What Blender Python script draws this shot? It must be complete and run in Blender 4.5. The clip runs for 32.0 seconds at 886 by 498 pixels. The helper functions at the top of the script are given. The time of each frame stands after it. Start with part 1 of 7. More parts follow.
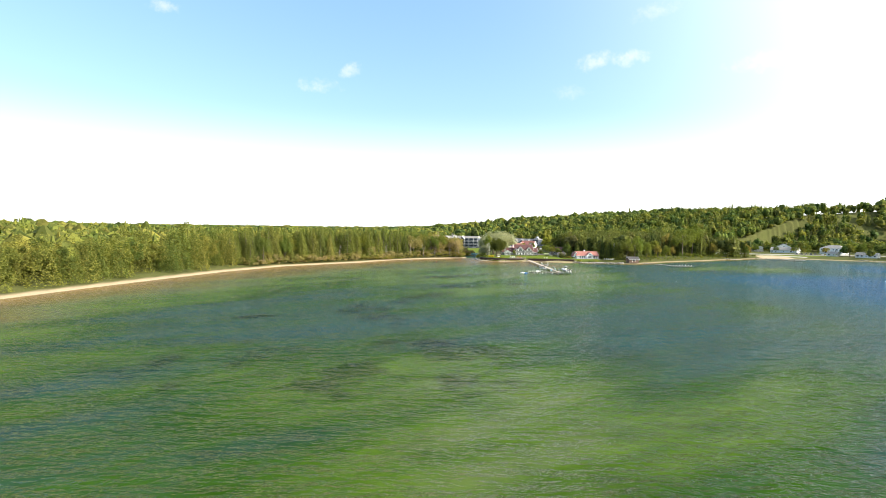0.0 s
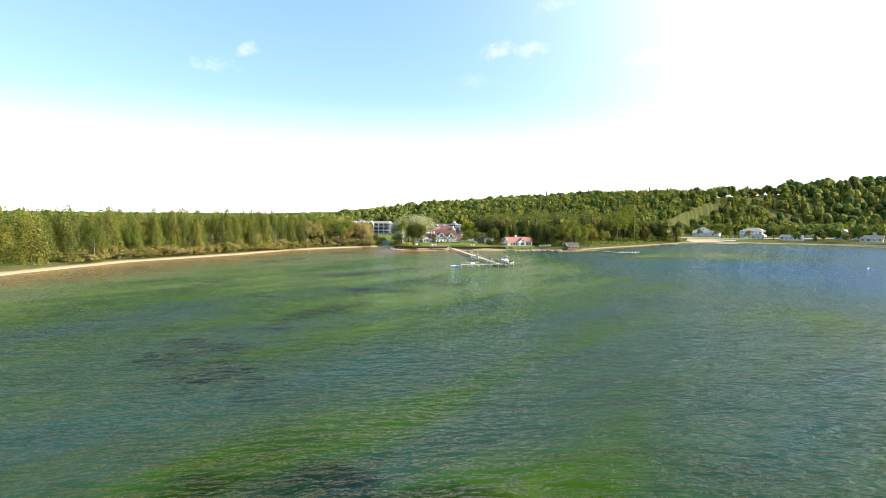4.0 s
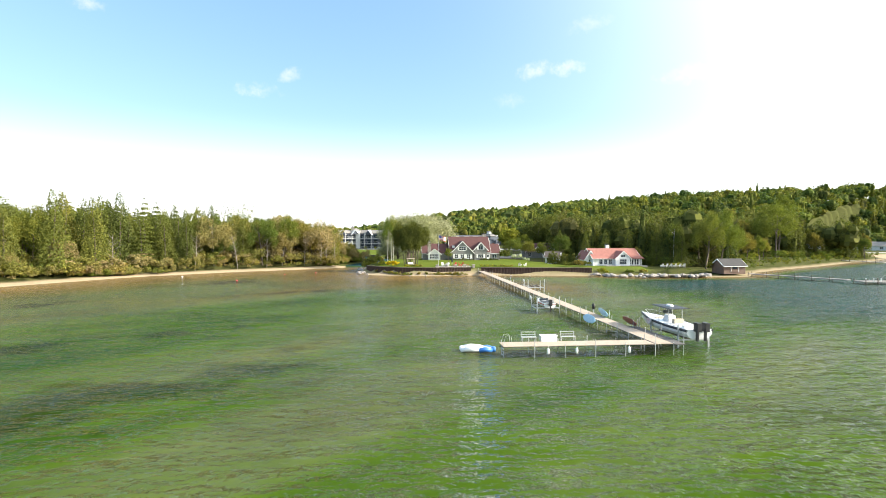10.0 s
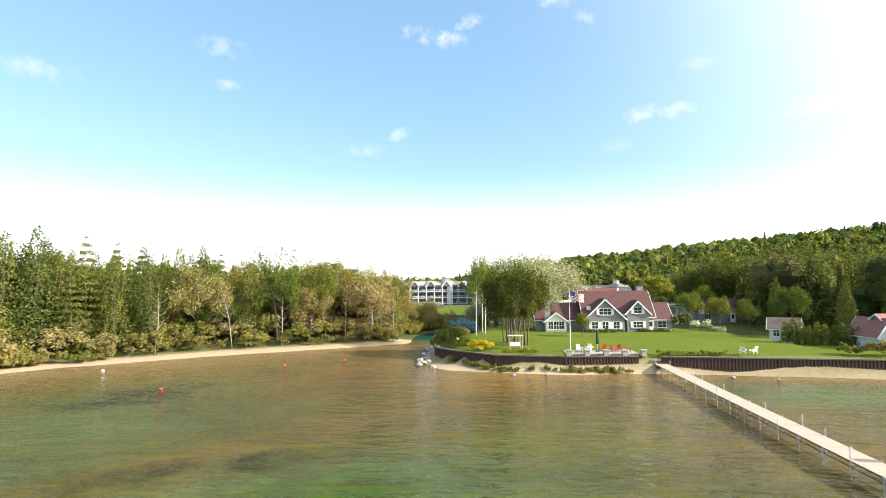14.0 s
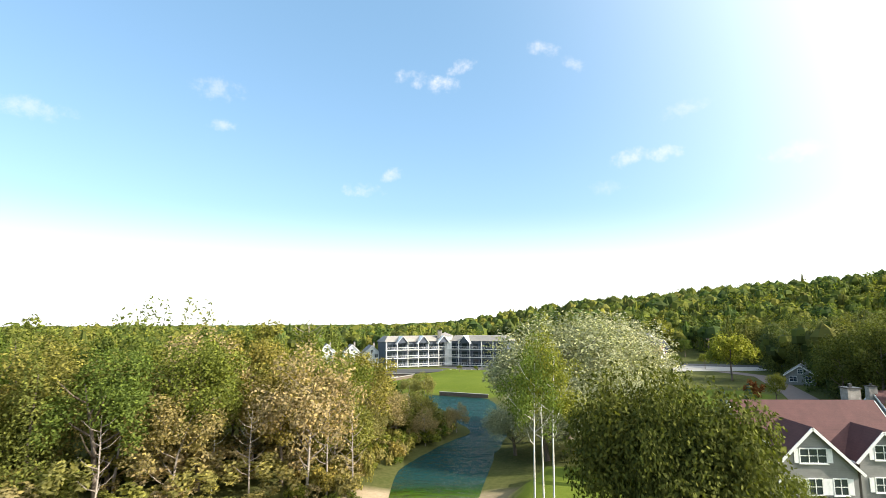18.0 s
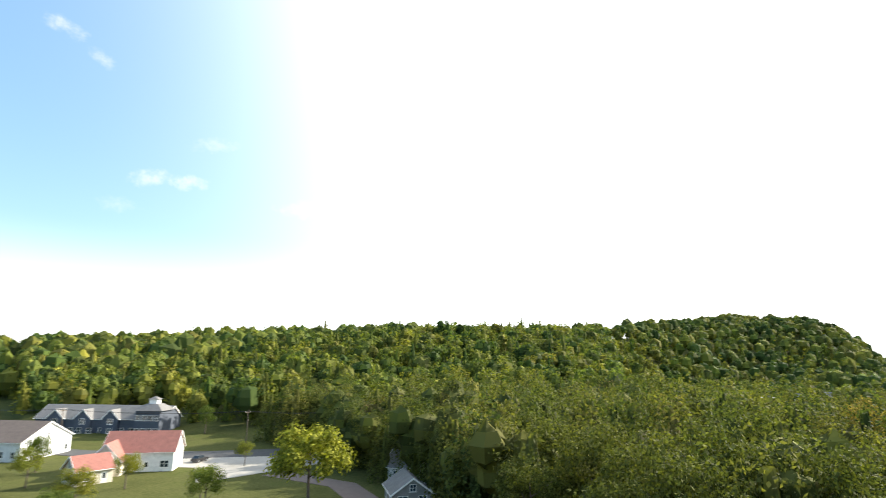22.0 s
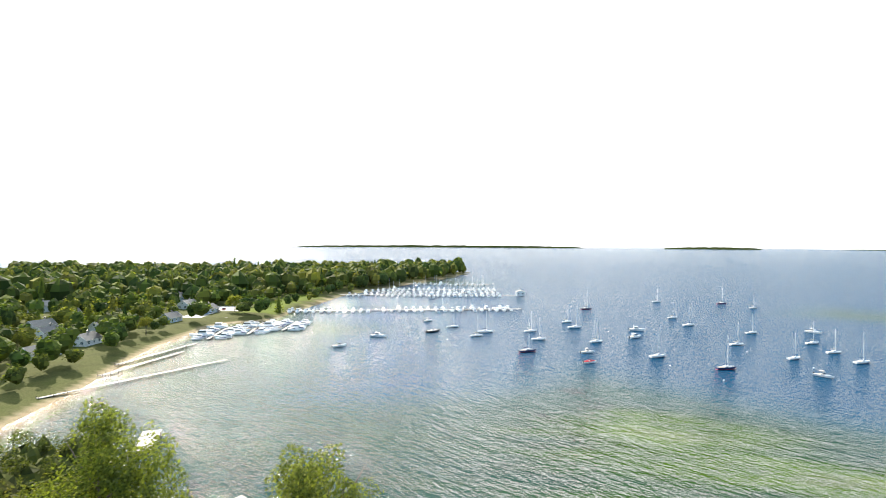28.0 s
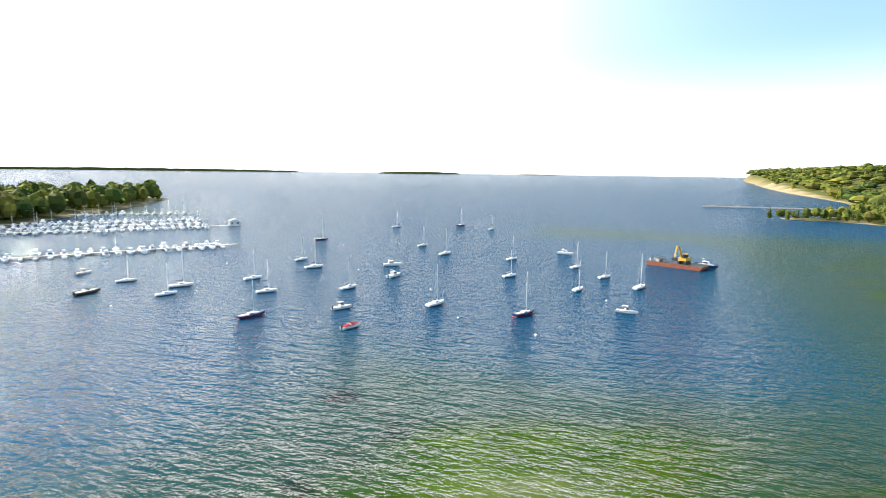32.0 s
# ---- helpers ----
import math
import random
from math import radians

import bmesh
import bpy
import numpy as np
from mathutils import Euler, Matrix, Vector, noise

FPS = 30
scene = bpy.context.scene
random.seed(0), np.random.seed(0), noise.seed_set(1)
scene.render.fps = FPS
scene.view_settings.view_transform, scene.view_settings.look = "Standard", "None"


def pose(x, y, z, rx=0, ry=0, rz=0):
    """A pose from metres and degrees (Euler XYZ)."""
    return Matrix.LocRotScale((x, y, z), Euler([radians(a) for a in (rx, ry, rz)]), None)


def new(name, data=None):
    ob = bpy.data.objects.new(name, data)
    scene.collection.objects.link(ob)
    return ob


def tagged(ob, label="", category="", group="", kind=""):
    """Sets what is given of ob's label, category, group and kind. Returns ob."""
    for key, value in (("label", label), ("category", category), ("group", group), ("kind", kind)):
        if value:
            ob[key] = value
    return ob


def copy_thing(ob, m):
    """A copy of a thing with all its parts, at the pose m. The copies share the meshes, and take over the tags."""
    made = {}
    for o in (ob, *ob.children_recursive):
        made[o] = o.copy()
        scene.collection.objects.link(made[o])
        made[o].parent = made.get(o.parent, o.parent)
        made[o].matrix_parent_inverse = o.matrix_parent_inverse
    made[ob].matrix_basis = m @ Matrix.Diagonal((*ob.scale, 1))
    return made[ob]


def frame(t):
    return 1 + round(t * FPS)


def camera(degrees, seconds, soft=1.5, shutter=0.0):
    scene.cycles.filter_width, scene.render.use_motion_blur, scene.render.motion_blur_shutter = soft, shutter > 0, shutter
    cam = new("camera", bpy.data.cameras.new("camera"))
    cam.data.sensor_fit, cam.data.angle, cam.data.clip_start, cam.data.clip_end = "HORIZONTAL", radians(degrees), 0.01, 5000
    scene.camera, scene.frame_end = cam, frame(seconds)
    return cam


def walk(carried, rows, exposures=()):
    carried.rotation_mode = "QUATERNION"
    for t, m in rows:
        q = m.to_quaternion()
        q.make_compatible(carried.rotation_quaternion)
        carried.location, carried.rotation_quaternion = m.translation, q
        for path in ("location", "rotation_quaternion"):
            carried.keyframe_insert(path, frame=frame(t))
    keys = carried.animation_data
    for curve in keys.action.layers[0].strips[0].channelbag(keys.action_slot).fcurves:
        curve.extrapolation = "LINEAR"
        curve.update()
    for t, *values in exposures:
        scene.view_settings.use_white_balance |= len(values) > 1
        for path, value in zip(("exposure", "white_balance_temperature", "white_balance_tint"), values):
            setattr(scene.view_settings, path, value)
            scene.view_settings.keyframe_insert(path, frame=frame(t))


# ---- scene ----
# camera
cam = camera(77.5, 32.0, soft=0.8, shutter=0.25)
# seconds, place, pitch, roll, heading
PATH = [
    (0.0, -0.00, 0.00, 23.39, -2.25, -0.75, 0.00),
    (0.5, -0.85, 9.61, 22.84, -2.74, -0.63, -1.91),
    (1.0, -2.35, 18.00, 22.43, -2.99, -0.61, -3.89),
    (1.5, -3.60, 25.70, 22.07, -3.08, -0.67, -5.55),
    (2.0, -3.00, 33.77, 21.73, -3.28, -0.62, -6.74),
    (2.5, -1.81, 42.04, 21.50, -3.36, -0.59, -7.37),
    (3.0, -0.73, 50.37, 21.25, -3.51, -0.60, -7.81),
    (3.5, -0.46, 58.68, 21.02, -3.49, -0.49, -8.46),
    (4.0, 0.44, 68.36, 20.71, -3.54, -0.48, -9.63),
    (4.5, 1.76, 78.99, 20.36, -3.61, -0.53, -10.82),
    (5.0, 3.68, 91.04, 19.98, -3.69, -0.64, -11.90),
    (5.5, 6.38, 106.23, 19.56, -3.78, -0.74, -12.70),
    (6.0, 11.79, 124.77, 19.03, -3.90, -0.50, -12.30),
    (6.5, 16.15, 143.53, 17.84, -3.85, -0.25, -12.06),
    (7.0, 20.01, 162.18, 16.18, -3.63, -0.08, -11.72),
    (7.5, 24.14, 180.10, 14.71, -3.33, -0.01, -10.94),
    (8.0, 27.25, 193.56, 13.55, -2.82, -0.07, -9.83),
    (8.5, 29.53, 203.93, 12.60, -2.30, -0.16, -8.64),
    (9.0, 30.93, 213.20, 12.13, -1.93, -0.22, -7.61),
    (9.5, 32.17, 221.44, 12.04, -1.72, -0.16, -6.63),
    (10.0, 33.18, 230.39, 11.79, -1.55, -0.15, -5.79),
    (10.5, 34.22, 239.94, 11.43, -1.30, -0.14, -4.81),
    (11.0, 35.10, 250.78, 10.74, -0.82, -0.15, -3.69),
    (11.5, 35.95, 260.31, 10.41, -0.19, -0.08, -2.11),
    (12.0, 36.82, 270.01, 10.73, 0.40, 0.15, -0.38),
    (12.5, 36.95, 279.05, 11.03, 1.19, 0.32, 1.25),
    (13.0, 36.99, 288.23, 11.65, 2.00, 0.41, 2.75),
    (13.5, 37.19, 297.53, 12.16, 2.81, 0.52, 4.15),
    (14.0, 36.82, 306.65, 12.61, 3.66, 0.56, 5.15),
    (14.5, 36.58, 315.69, 12.98, 4.49, 0.58, 6.17),
    (15.0, 35.68, 323.24, 13.67, 5.22, 0.52, 6.67),
    (15.5, 34.62, 330.44, 14.43, 5.91, 0.49, 7.01),
    (16.0, 33.48, 337.50, 15.23, 6.55, 0.53, 7.19),
    (16.5, 32.37, 344.62, 16.03, 7.14, 0.60, 7.23),
    (17.0, 31.54, 352.41, 16.73, 7.55, 0.58, 6.91),
    (17.5, 30.35, 359.55, 17.82, 7.79, 0.54, 5.78),
    (18.0, 29.39, 366.18, 18.97, 7.78, 0.37, 4.26),
    (18.5, 28.53, 371.93, 20.38, 7.67, 0.10, 1.90),
    (19.0, 26.73, 375.71, 21.92, 7.70, -0.32, -1.62),
    (19.5, 27.27, 384.81, 22.85, 7.94, -0.43, -6.10),
    (20.0, 31.64, 398.96, 23.03, 8.66, -0.39, -11.35),
    (20.5, 36.82, 414.84, 23.52, 9.75, -0.66, -17.93),
    (21.0, 40.75, 430.89, 24.57, 10.63, -0.80, -25.94),
    (21.5, 43.33, 442.75, 26.02, 11.21, -0.82, -34.98),
    (22.0, 48.03, 451.68, 27.13, 11.45, -0.77, -44.30),
    (22.5, 55.56, 460.80, 29.22, 11.25, -0.84, -53.99),
    (23.0, 61.49, 467.63, 32.75, 10.59, -0.93, -63.13),
    (23.5, 70.42, 473.68, 37.74, 9.68, -0.71, -72.01),
    (24.0, 78.72, 478.70, 42.22, 8.76, -0.40, -80.03),
    (24.5, 83.77, 482.19, 44.16, 7.76, -0.08, -88.74),
    (25.0, 89.38, 484.70, 45.65, 6.54, -0.12, -97.25),
    (25.5, 95.40, 486.01, 46.94, 5.02, -0.26, -105.31),
    (26.0, 101.93, 486.03, 47.71, 3.67, -0.33, -112.58),
    (26.5, 108.76, 484.79, 47.99, 2.50, -0.46, -118.11),
    (27.0, 115.63, 483.08, 48.70, 1.49, -0.39, -122.89),
    (27.5, 122.62, 480.98, 49.47, 0.50, -0.32, -127.49),
    (28.0, 129.82, 478.23, 50.19, -0.50, -0.30, -132.00),
    (28.5, 137.33, 474.61, 50.75, -1.53, -0.34, -136.50),
    (29.0, 145.96, 467.87, 50.61, -2.77, -0.47, -141.24),
    (29.5, 156.21, 457.83, 50.21, -4.03, -0.64, -145.35),
    (30.0, 167.60, 445.22, 49.50, -5.23, -0.61, -148.80),
    (30.5, 175.09, 434.11, 48.32, -6.29, -0.62, -151.28),
    (31.0, 179.79, 425.63, 46.84, -7.13, -0.67, -153.34),
    (31.5, 184.52, 416.75, 45.13, -7.82, -0.66, -156.06),
    (32.0, 188.13, 409.00, 43.84, -8.00, -0.74, -160.70),
]
walk(cam, [(t, pose(x, y, z, 90 + p, r, h)) for t, x, y, z, p, r, h in PATH],
     [(0.0, 1.2), (12.0, 1.2), (18.0, 1.12), (20.0, 1.15), (22.0, 1.25), (24.0, 1.34), (26.5, 1.32), (29.0, 1.24), (32.0, 1.15)])

# light: late afternoon sun from the east side of the bay, clear sky with thin haze
SUN_AZ, SUN_EL = 102.0, 27.0
GLOW = (-0.45, 0.95)
world = bpy.data.worlds.new("sky")
scene.world = world
world.use_nodes = True
wn, wl = world.node_tree.nodes, world.node_tree.links
wn.clear()
sky = wn.new("ShaderNodeTexSky")
sky.sky_type = "NISHITA"
sky.sun_disc = False
sky.sun_elevation, sky.sun_rotation = radians(SUN_EL), radians(SUN_AZ)
sky.altitude, sky.air_density, sky.dust_density, sky.ozone_density = 200, 1.0, 1.05, 0.9
# white glow of the hazy air round the sun, and a few small fair-weather clouds


def sky_math(op, a, b, clamp=False):
    m = wn.new("ShaderNodeVectorMath" if op == "DOT_PRODUCT" else "ShaderNodeMath")
    m.operation = op
    if op != "DOT_PRODUCT":
        m.use_clamp = clamp
    for k, v in enumerate((a, b)):
        if hasattr(v, "is_output"):
            wl.new(v, m.inputs[k])
        else:
            m.inputs[k].default_value = v
    return m.outputs["Value"]


def sky_steps(v, lo, hi):
    m = wn.new("ShaderNodeMapRange")
    m.interpolation_type = "SMOOTHSTEP"
    m.inputs["From Min"].default_value, m.inputs["From Max"].default_value = lo, hi
    wl.new(v, m.inputs["Value"])
    return m.outputs[0]


def sky_mix(fac, a, b):
    m = wn.new("ShaderNodeMix")
    m.data_type = "RGBA"
    for k, v in ((0, fac), (6, a), (7, b)):
        if hasattr(v, "is_output"):
            wl.new(v, m.inputs[k])
        else:
            m.inputs[k].default_value = v if k == 0 else (*v, 1)
    return m.outputs[2]


def toward(az, el):
    az, el = radians(az), radians(el)
    return Vector((math.sin(az) * math.cos(el), math.cos(az) * math.cos(el), math.sin(el)))


way = wn.new("ShaderNodeTexCoord").outputs["Generated"]
puff = wn.new("ShaderNodeTexNoise")
puff.inputs["Scale"].default_value, puff.inputs["Detail"].default_value, puff.inputs["Roughness"].default_value = 34.0, 6.0, 0.66
wl.new(way, puff.inputs["Vector"])
# bearing, height, half width, half height (degrees), strength, slant
CLOUDS = [(-5.6, 24.6, 4.2, 1.4, 1.0, -8), (-2.3, 26.0, 2.2, 0.9, 0.8, 20), (-27.6, 22.4, 3.4, 1.6, 0.6, 0), (-26.8, 19.2, 2.4, 0.9, 0.7, 0), (6.6, 27.3, 2.6, 1.0, 0.7, -15), (10.0, 25.6, 1.7, 0.9, 0.6, -30),
          (-12.6, 13.8, 3.0, 1.1, 0.7, 0), (-9.6, 15.4, 1.8, 0.9, 0.6, 20), (15.0, 16.2, 2.2, 1.2, 0.75, 20), (18.4, 16.2, 2.6, 1.1, 0.8, 0), (29.6, 14.8, 3.6, 1.2, 0.6, 0), (12.6, 13.4, 2.6, 1.0, 0.4, 0), (20, 20, 3.4, 1.0, 0.5, 15), (-42, 18, 4, 1.2, 0.5, 0), (205, 30, 6, 1.8, 0.5, 5), (240, 22, 7, 1.6, 0.6, 0), (300, 26, 6, 1.6, 0.5, 0)]
cover = None
for az, el, cw, ch, st, slant in CLOUDS:
    c0 = toward(az, el)
    e1 = Vector((math.cos(radians(az)), -math.sin(radians(az)), 0))
    e2 = c0.cross(e1) * -1
    sl = radians(slant)
    e1, e2 = e1 * math.cos(sl) + e2 * math.sin(sl), e2 * math.cos(sl) - e1 * math.sin(sl)
    u, v = sky_math("DOT_PRODUCT", way, e1 / math.sin(radians(cw))), sky_math("DOT_PRODUCT", way, e2 / math.sin(radians(ch)))
    v = sky_math("SUBTRACT", v, c0.dot(e2) / math.sin(radians(ch)))
    u = sky_math("SUBTRACT", u, c0.dot(e1) / math.sin(radians(cw)))
    r2 = sky_math("ADD", sky_math("MULTIPLY", u, u), sky_math("MULTIPLY", v, v))
    ahead = sky_math("GREATER_THAN", sky_math("DOT_PRODUCT", way, c0), 0.5)
    body = sky_math("MULTIPLY", sky_math("SUBTRACT", 1.0, r2, True), ahead)
    body = sky_math("MULTIPLY", sky_steps(sky_math("ADD", body, sky_math("MULTIPLY", sky_math("SUBTRACT", puff.outputs["Fac"], 0.56), 3.0)), 0.2, 1.6), sky_math("MULTIPLY", sky_steps(body, 0.0, 0.35), st))
    cover = body if cover is None else sky_math("MAXIMUM", cover, body)
glow = sky_steps(sky_math("DOT_PRODUCT", way, toward(SUN_AZ, SUN_EL)), GLOW[0], GLOW[1])
tone = sky_mix(0.45, sky.outputs["Color"], (0.8, 1.75, 2.6))
glow = sky_math("MULTIPLY", glow, glow)
tone = sky_mix(sky_math("MULTIPLY", glow, glow), tone, (8.5, 8.5, 8.3))
level = sky_steps(sky_math("DOT_PRODUCT", way, Vector((0, 0, 1))), 0.21, 0.0)
tone = sky_mix(sky_math("MULTIPLY", level, 0.85), tone, (5.2, 5.2, 5.1))
tone = sky_mix(sky_math("MULTIPLY", cover, 0.85), tone, (3.6, 3.6, 3.65))
bg = wn.new("ShaderNodeBackground")
bg.inputs["Strength"].default_value = 0.15
wo = wn.new("ShaderNodeOutputWorld")
wl.new(tone, bg.inputs["Color"])
wl.new(bg.outputs["Background"], wo.inputs["Surface"])
sun = new("sun", bpy.data.lights.new("sun", "SUN"))
sun.data.energy, sun.data.angle, sun.data.color = 4.9, radians(0.6), (1.0, 0.92, 0.78)
sd = Vector((math.sin(radians(SUN_AZ)) * math.cos(radians(SUN_EL)), math.cos(radians(SUN_AZ)) * math.cos(radians(SUN_EL)), math.sin(radians(SUN_EL))))
sun.matrix_world = Matrix.Translation((300, 200, 300)) @ (-sd).to_track_quat("-Z", "Y").to_matrix().to_4x4()

# ---- materials ----
def material(name):
    m = bpy.data.materials.new(name)
    m.use_nodes = True
    nt = m.node_tree
    return m, nt.nodes, nt.links, nt.nodes["Principled BSDF"]


def noise_tex(n, l, scale, detail=4.0, rough=0.6, coord="Object", stretch=None):
    c = n.new("ShaderNodeTexCoord")
    t = n.new("ShaderNodeTexNoise")
    t.inputs["Scale"].default_value, t.inputs["Detail"].default_value, t.inputs["Roughness"].default_value = scale, detail, rough
    if stretch:
        p = n.new("ShaderNodeMapping")
        p.inputs["Scale"].default_value = stretch
        l.new(c.outputs[coord], p.inputs["Vector"])
        l.new(p.outputs["Vector"], t.inputs["Vector"])
    else:
        l.new(c.outputs[coord], t.inputs["Vector"])
    return t


def ramp(n, l, fac, stops):
    r = n.new("ShaderNodeValToRGB")
    e = r.color_ramp.elements
    while len(e) < len(stops):
        e.new(0.5)
    for k, (p, c) in enumerate(stops):
        e[k].position, e[k].color = p, (*c, 1)
    l.new(fac, r.inputs["Fac"])
    return r.outputs["Color"]


def mix(n, l, fac, a, b, mode="MIX"):
    x = n.new("ShaderNodeMix")
    x.data_type, x.blend_type = "RGBA", mode
    for s, v in ((0, fac), (6, a), (7, b)):
        if hasattr(v, "is_output"):
            l.new(v, x.inputs[s])
        elif s == 0:
            x.inputs[s].default_value = v
        else:
            x.inputs[s].default_value = (*v, 1)
    return x.outputs[2]


def bump(n, l, b, height, strength, dist):
    p = n.new("ShaderNodeBump")
    p.inputs["Strength"].default_value, p.inputs["Distance"].default_value = strength, dist
    l.new(height, p.inputs["Height"])
    l.new(p.outputs["Normal"], b.inputs["Normal"])


def plain(name, color, rough=0.6, metal=0.0, var=0.18, scale=6.0, coat=0.0):
    """A surface of one paint or stuff, with mottling at two scales and slight relief."""
    m, n, l, b = material(name)
    t1, t2 = noise_tex(n, l, scale), noise_tex(n, l, scale * 9, 3)
    dark = tuple(c * (1 - var) for c in color)
    lite = tuple(min(1, c * (1 + var * 0.6)) for c in color)
    c1 = ramp(n, l, t1.outputs["Fac"], [(0.3, dark), (0.7, lite)])
    c2 = mix(n, l, 0.35, c1, ramp(n, l, t2.outputs["Fac"], [(0.3, dark), (0.7, lite)]))
    l.new(c2, b.inputs["Base Color"])
    b.inputs["Roughness"].default_value, b.inputs["Metallic"].default_value = rough, metal
    b.inputs["Coat Weight"].default_value = coat
    bump(n, l, b, t2.outputs["Fac"], 0.15, 0.02)
    return m


def lined(name, color, step, axis=2, rough=0.7, depth=0.35, var=0.2, dark=0.6):
    """Clapboard, shingle or plank courses: fine lines at a true spacing along one axis of the thing."""
    m, n, l, b = material(name)
    t1, t2 = noise_tex(n, l, 0.9), noise_tex(n, l, 14, 3)
    c = n.new("ShaderNodeTexCoord")
    s = n.new("ShaderNodeSeparateXYZ")
    l.new(c.outputs["Object"], s.inputs[0])
    d = n.new("ShaderNodeMath"); d.operation = "DIVIDE"; d.inputs[1].default_value = step
    l.new(s.outputs[axis], d.inputs[0])
    f = n.new("ShaderNodeMath"); f.operation = "FRACT"
    l.new(d.outputs[0], f.inputs[0])
    base = ramp(n, l, t1.outputs["Fac"], [(0.3, tuple(v * (1 - var) for v in color)), (0.7, tuple(min(1, v * (1 + var)) for v in color))])
    base = mix(n, l, 0.3, base, ramp(n, l, t2.outputs["Fac"], [(0.35, tuple(v * 0.7 for v in color)), (0.65, tuple(min(1, v * 1.25) for v in color))]))
    line = ramp(n, l, f.outputs[0], [(0.0, (dark,) * 3), (0.12, (1, 1, 1)), (1.0, (0.93, 0.93, 0.93))])
    l.new(mix(n, l, 1.0, base, line, "MULTIPLY"), b.inputs["Base Color"])
    b.inputs["Roughness"].default_value = rough
    bump(n, l, b, f.outputs[0], depth, 0.02)
    return m


def leaf_mat(name, cols, translucent=0.26):
    """Foliage: hue by tree (attribute or object) and by leaf, with light passing through the blades."""
    m, n, l, b = material(name)
    out = n["Material Output"]
    oi = n.new("ShaderNodeObjectInfo")
    at = n.new("ShaderNodeAttribute"); at.attribute_name = "tint"
    ad = n.new("ShaderNodeMath"); ad.operation = "ADD"
    l.new(oi.outputs["Random"], ad.inputs[0]); l.new(at.outputs["Fac"], ad.inputs[1])
    fr = n.new("ShaderNodeMath"); fr.operation = "FRACT"; l.new(ad.outputs[0], fr.inputs[0])
    g = n.new("ShaderNodeNewGeometry")
    k = len(cols) - 1
    tree = ramp(n, l, fr.outputs[0], [(i / max(1, k), c) for i, c in enumerate(cols)])
    leaf = ramp(n, l, g.outputs["Random Per Island"], [(0.0, (0.45, 0.5, 0.44)), (0.55, (1, 1, 1)), (1.0, (1.5, 1.45, 1.1))])
    col = mix(n, l, 1.0, tree, leaf, "MULTIPLY")
    l.new(col, b.inputs["Base Color"])
    b.inputs["Roughness"].default_value = 0.8
    b.inputs["Specular IOR Level"].default_value = 0.08
    t = n.new("ShaderNodeBsdfTranslucent")
    l.new(mix(n, l, 1.0, col, (1.25, 1.35, 0.6), "MULTIPLY"), t.inputs["Color"])
    x = n.new("ShaderNodeMixShader"); x.inputs[0].default_value = translucent
    l.new(b.outputs[0], x.inputs[1]); l.new(t.outputs[0], x.inputs[2]); l.new(x.outputs[0], out.inputs["Surface"])
    return m


def glass_mat():
    m, n, l, b = material("window_glass")
    b.inputs["Base Color"].default_value = (0.03, 0.04, 0.05, 1)
    b.inputs["Roughness"].default_value = 0.04
    b.inputs["Specular IOR Level"].default_value = 0.8
    return m


M = {}
M["glass"] = glass_mat()
M["white"] = plain("white_paint", (0.78, 0.78, 0.75), 0.5)
M["grey_siding"] = lined("grey_clapboard", (0.22, 0.216, 0.203), 0.16)
M["white_siding"] = lined("white_clapboard", (0.74, 0.75, 0.74), 0.16, dark=0.75)
M["blue_siding"] = lined("pale_blue_clapboard", (0.42, 0.52, 0.62), 0.16)
M["cream_siding"] = lined("cream_clapboard", (0.66, 0.6, 0.48), 0.16)
M["brown_siding"] = lined("brown_board_siding", (0.16, 0.1, 0.07), 0.2)
M["slate_siding"] = lined("slate_blue_clapboard", (0.065, 0.08, 0.11), 0.16)
M["red_roof"] = lined("red_brown_shingles", (0.088, 0.034, 0.031), 0.22, rough=0.85)
M["bright_red_roof"] = lined("brick_red_shingles", (0.3, 0.12, 0.095), 0.22, rough=0.85)
M["grey_roof"] = lined("grey_shingles", (0.17, 0.165, 0.16), 0.22, rough=0.9)
M["brown_roof"] = lined("brown_shingles", (0.13, 0.1, 0.085), 0.22, rough=0.9)
M["light_roof"] = lined("pale_grey_shingles", (0.27, 0.25, 0.225), 0.22, rough=0.9)
M["stone"] = plain("field_stone", (0.34, 0.31, 0.27), 0.9, var=0.5, scale=2.2)
M["deck"] = lined("tan_deck_boards", (0.4, 0.325, 0.25), 0.14, axis=1, rough=0.75)
M["deck_dark"] = lined("dark_weathered_boards", (0.1, 0.095, 0.09), 0.14, axis=1, rough=0.85)
M["dark_roof"] = lined("dark_grey_shingles", (0.055, 0.053, 0.052), 0.22, rough=0.9)
M["deck_grey"] = lined("weathered_grey_boards", (0.24, 0.22, 0.2), 0.14, axis=1, rough=0.85)
M["galv"] = plain("galvanised_steel", (0.48, 0.49, 0.49), 0.45, 0.35)
M["mast"] = plain("white_aluminium_spar", (0.72, 0.73, 0.74), 0.4)
M["dark_metal"] = plain("dark_steel", (0.06, 0.06, 0.06), 0.5, 0.6)
M["black"] = plain("black_plastic", (0.015, 0.015, 0.016), 0.45)
M["gel_white"] = plain("white_gelcoat", (0.8, 0.8, 0.79), 0.25, var=0.06, coat=0.4)
M["gel_navy"] = plain("navy_gelcoat", (0.02, 0.03, 0.09), 0.25, coat=0.4)
M["gel_red"] = plain("red_gelcoat", (0.5, 0.03, 0.035), 0.3, coat=0.3)
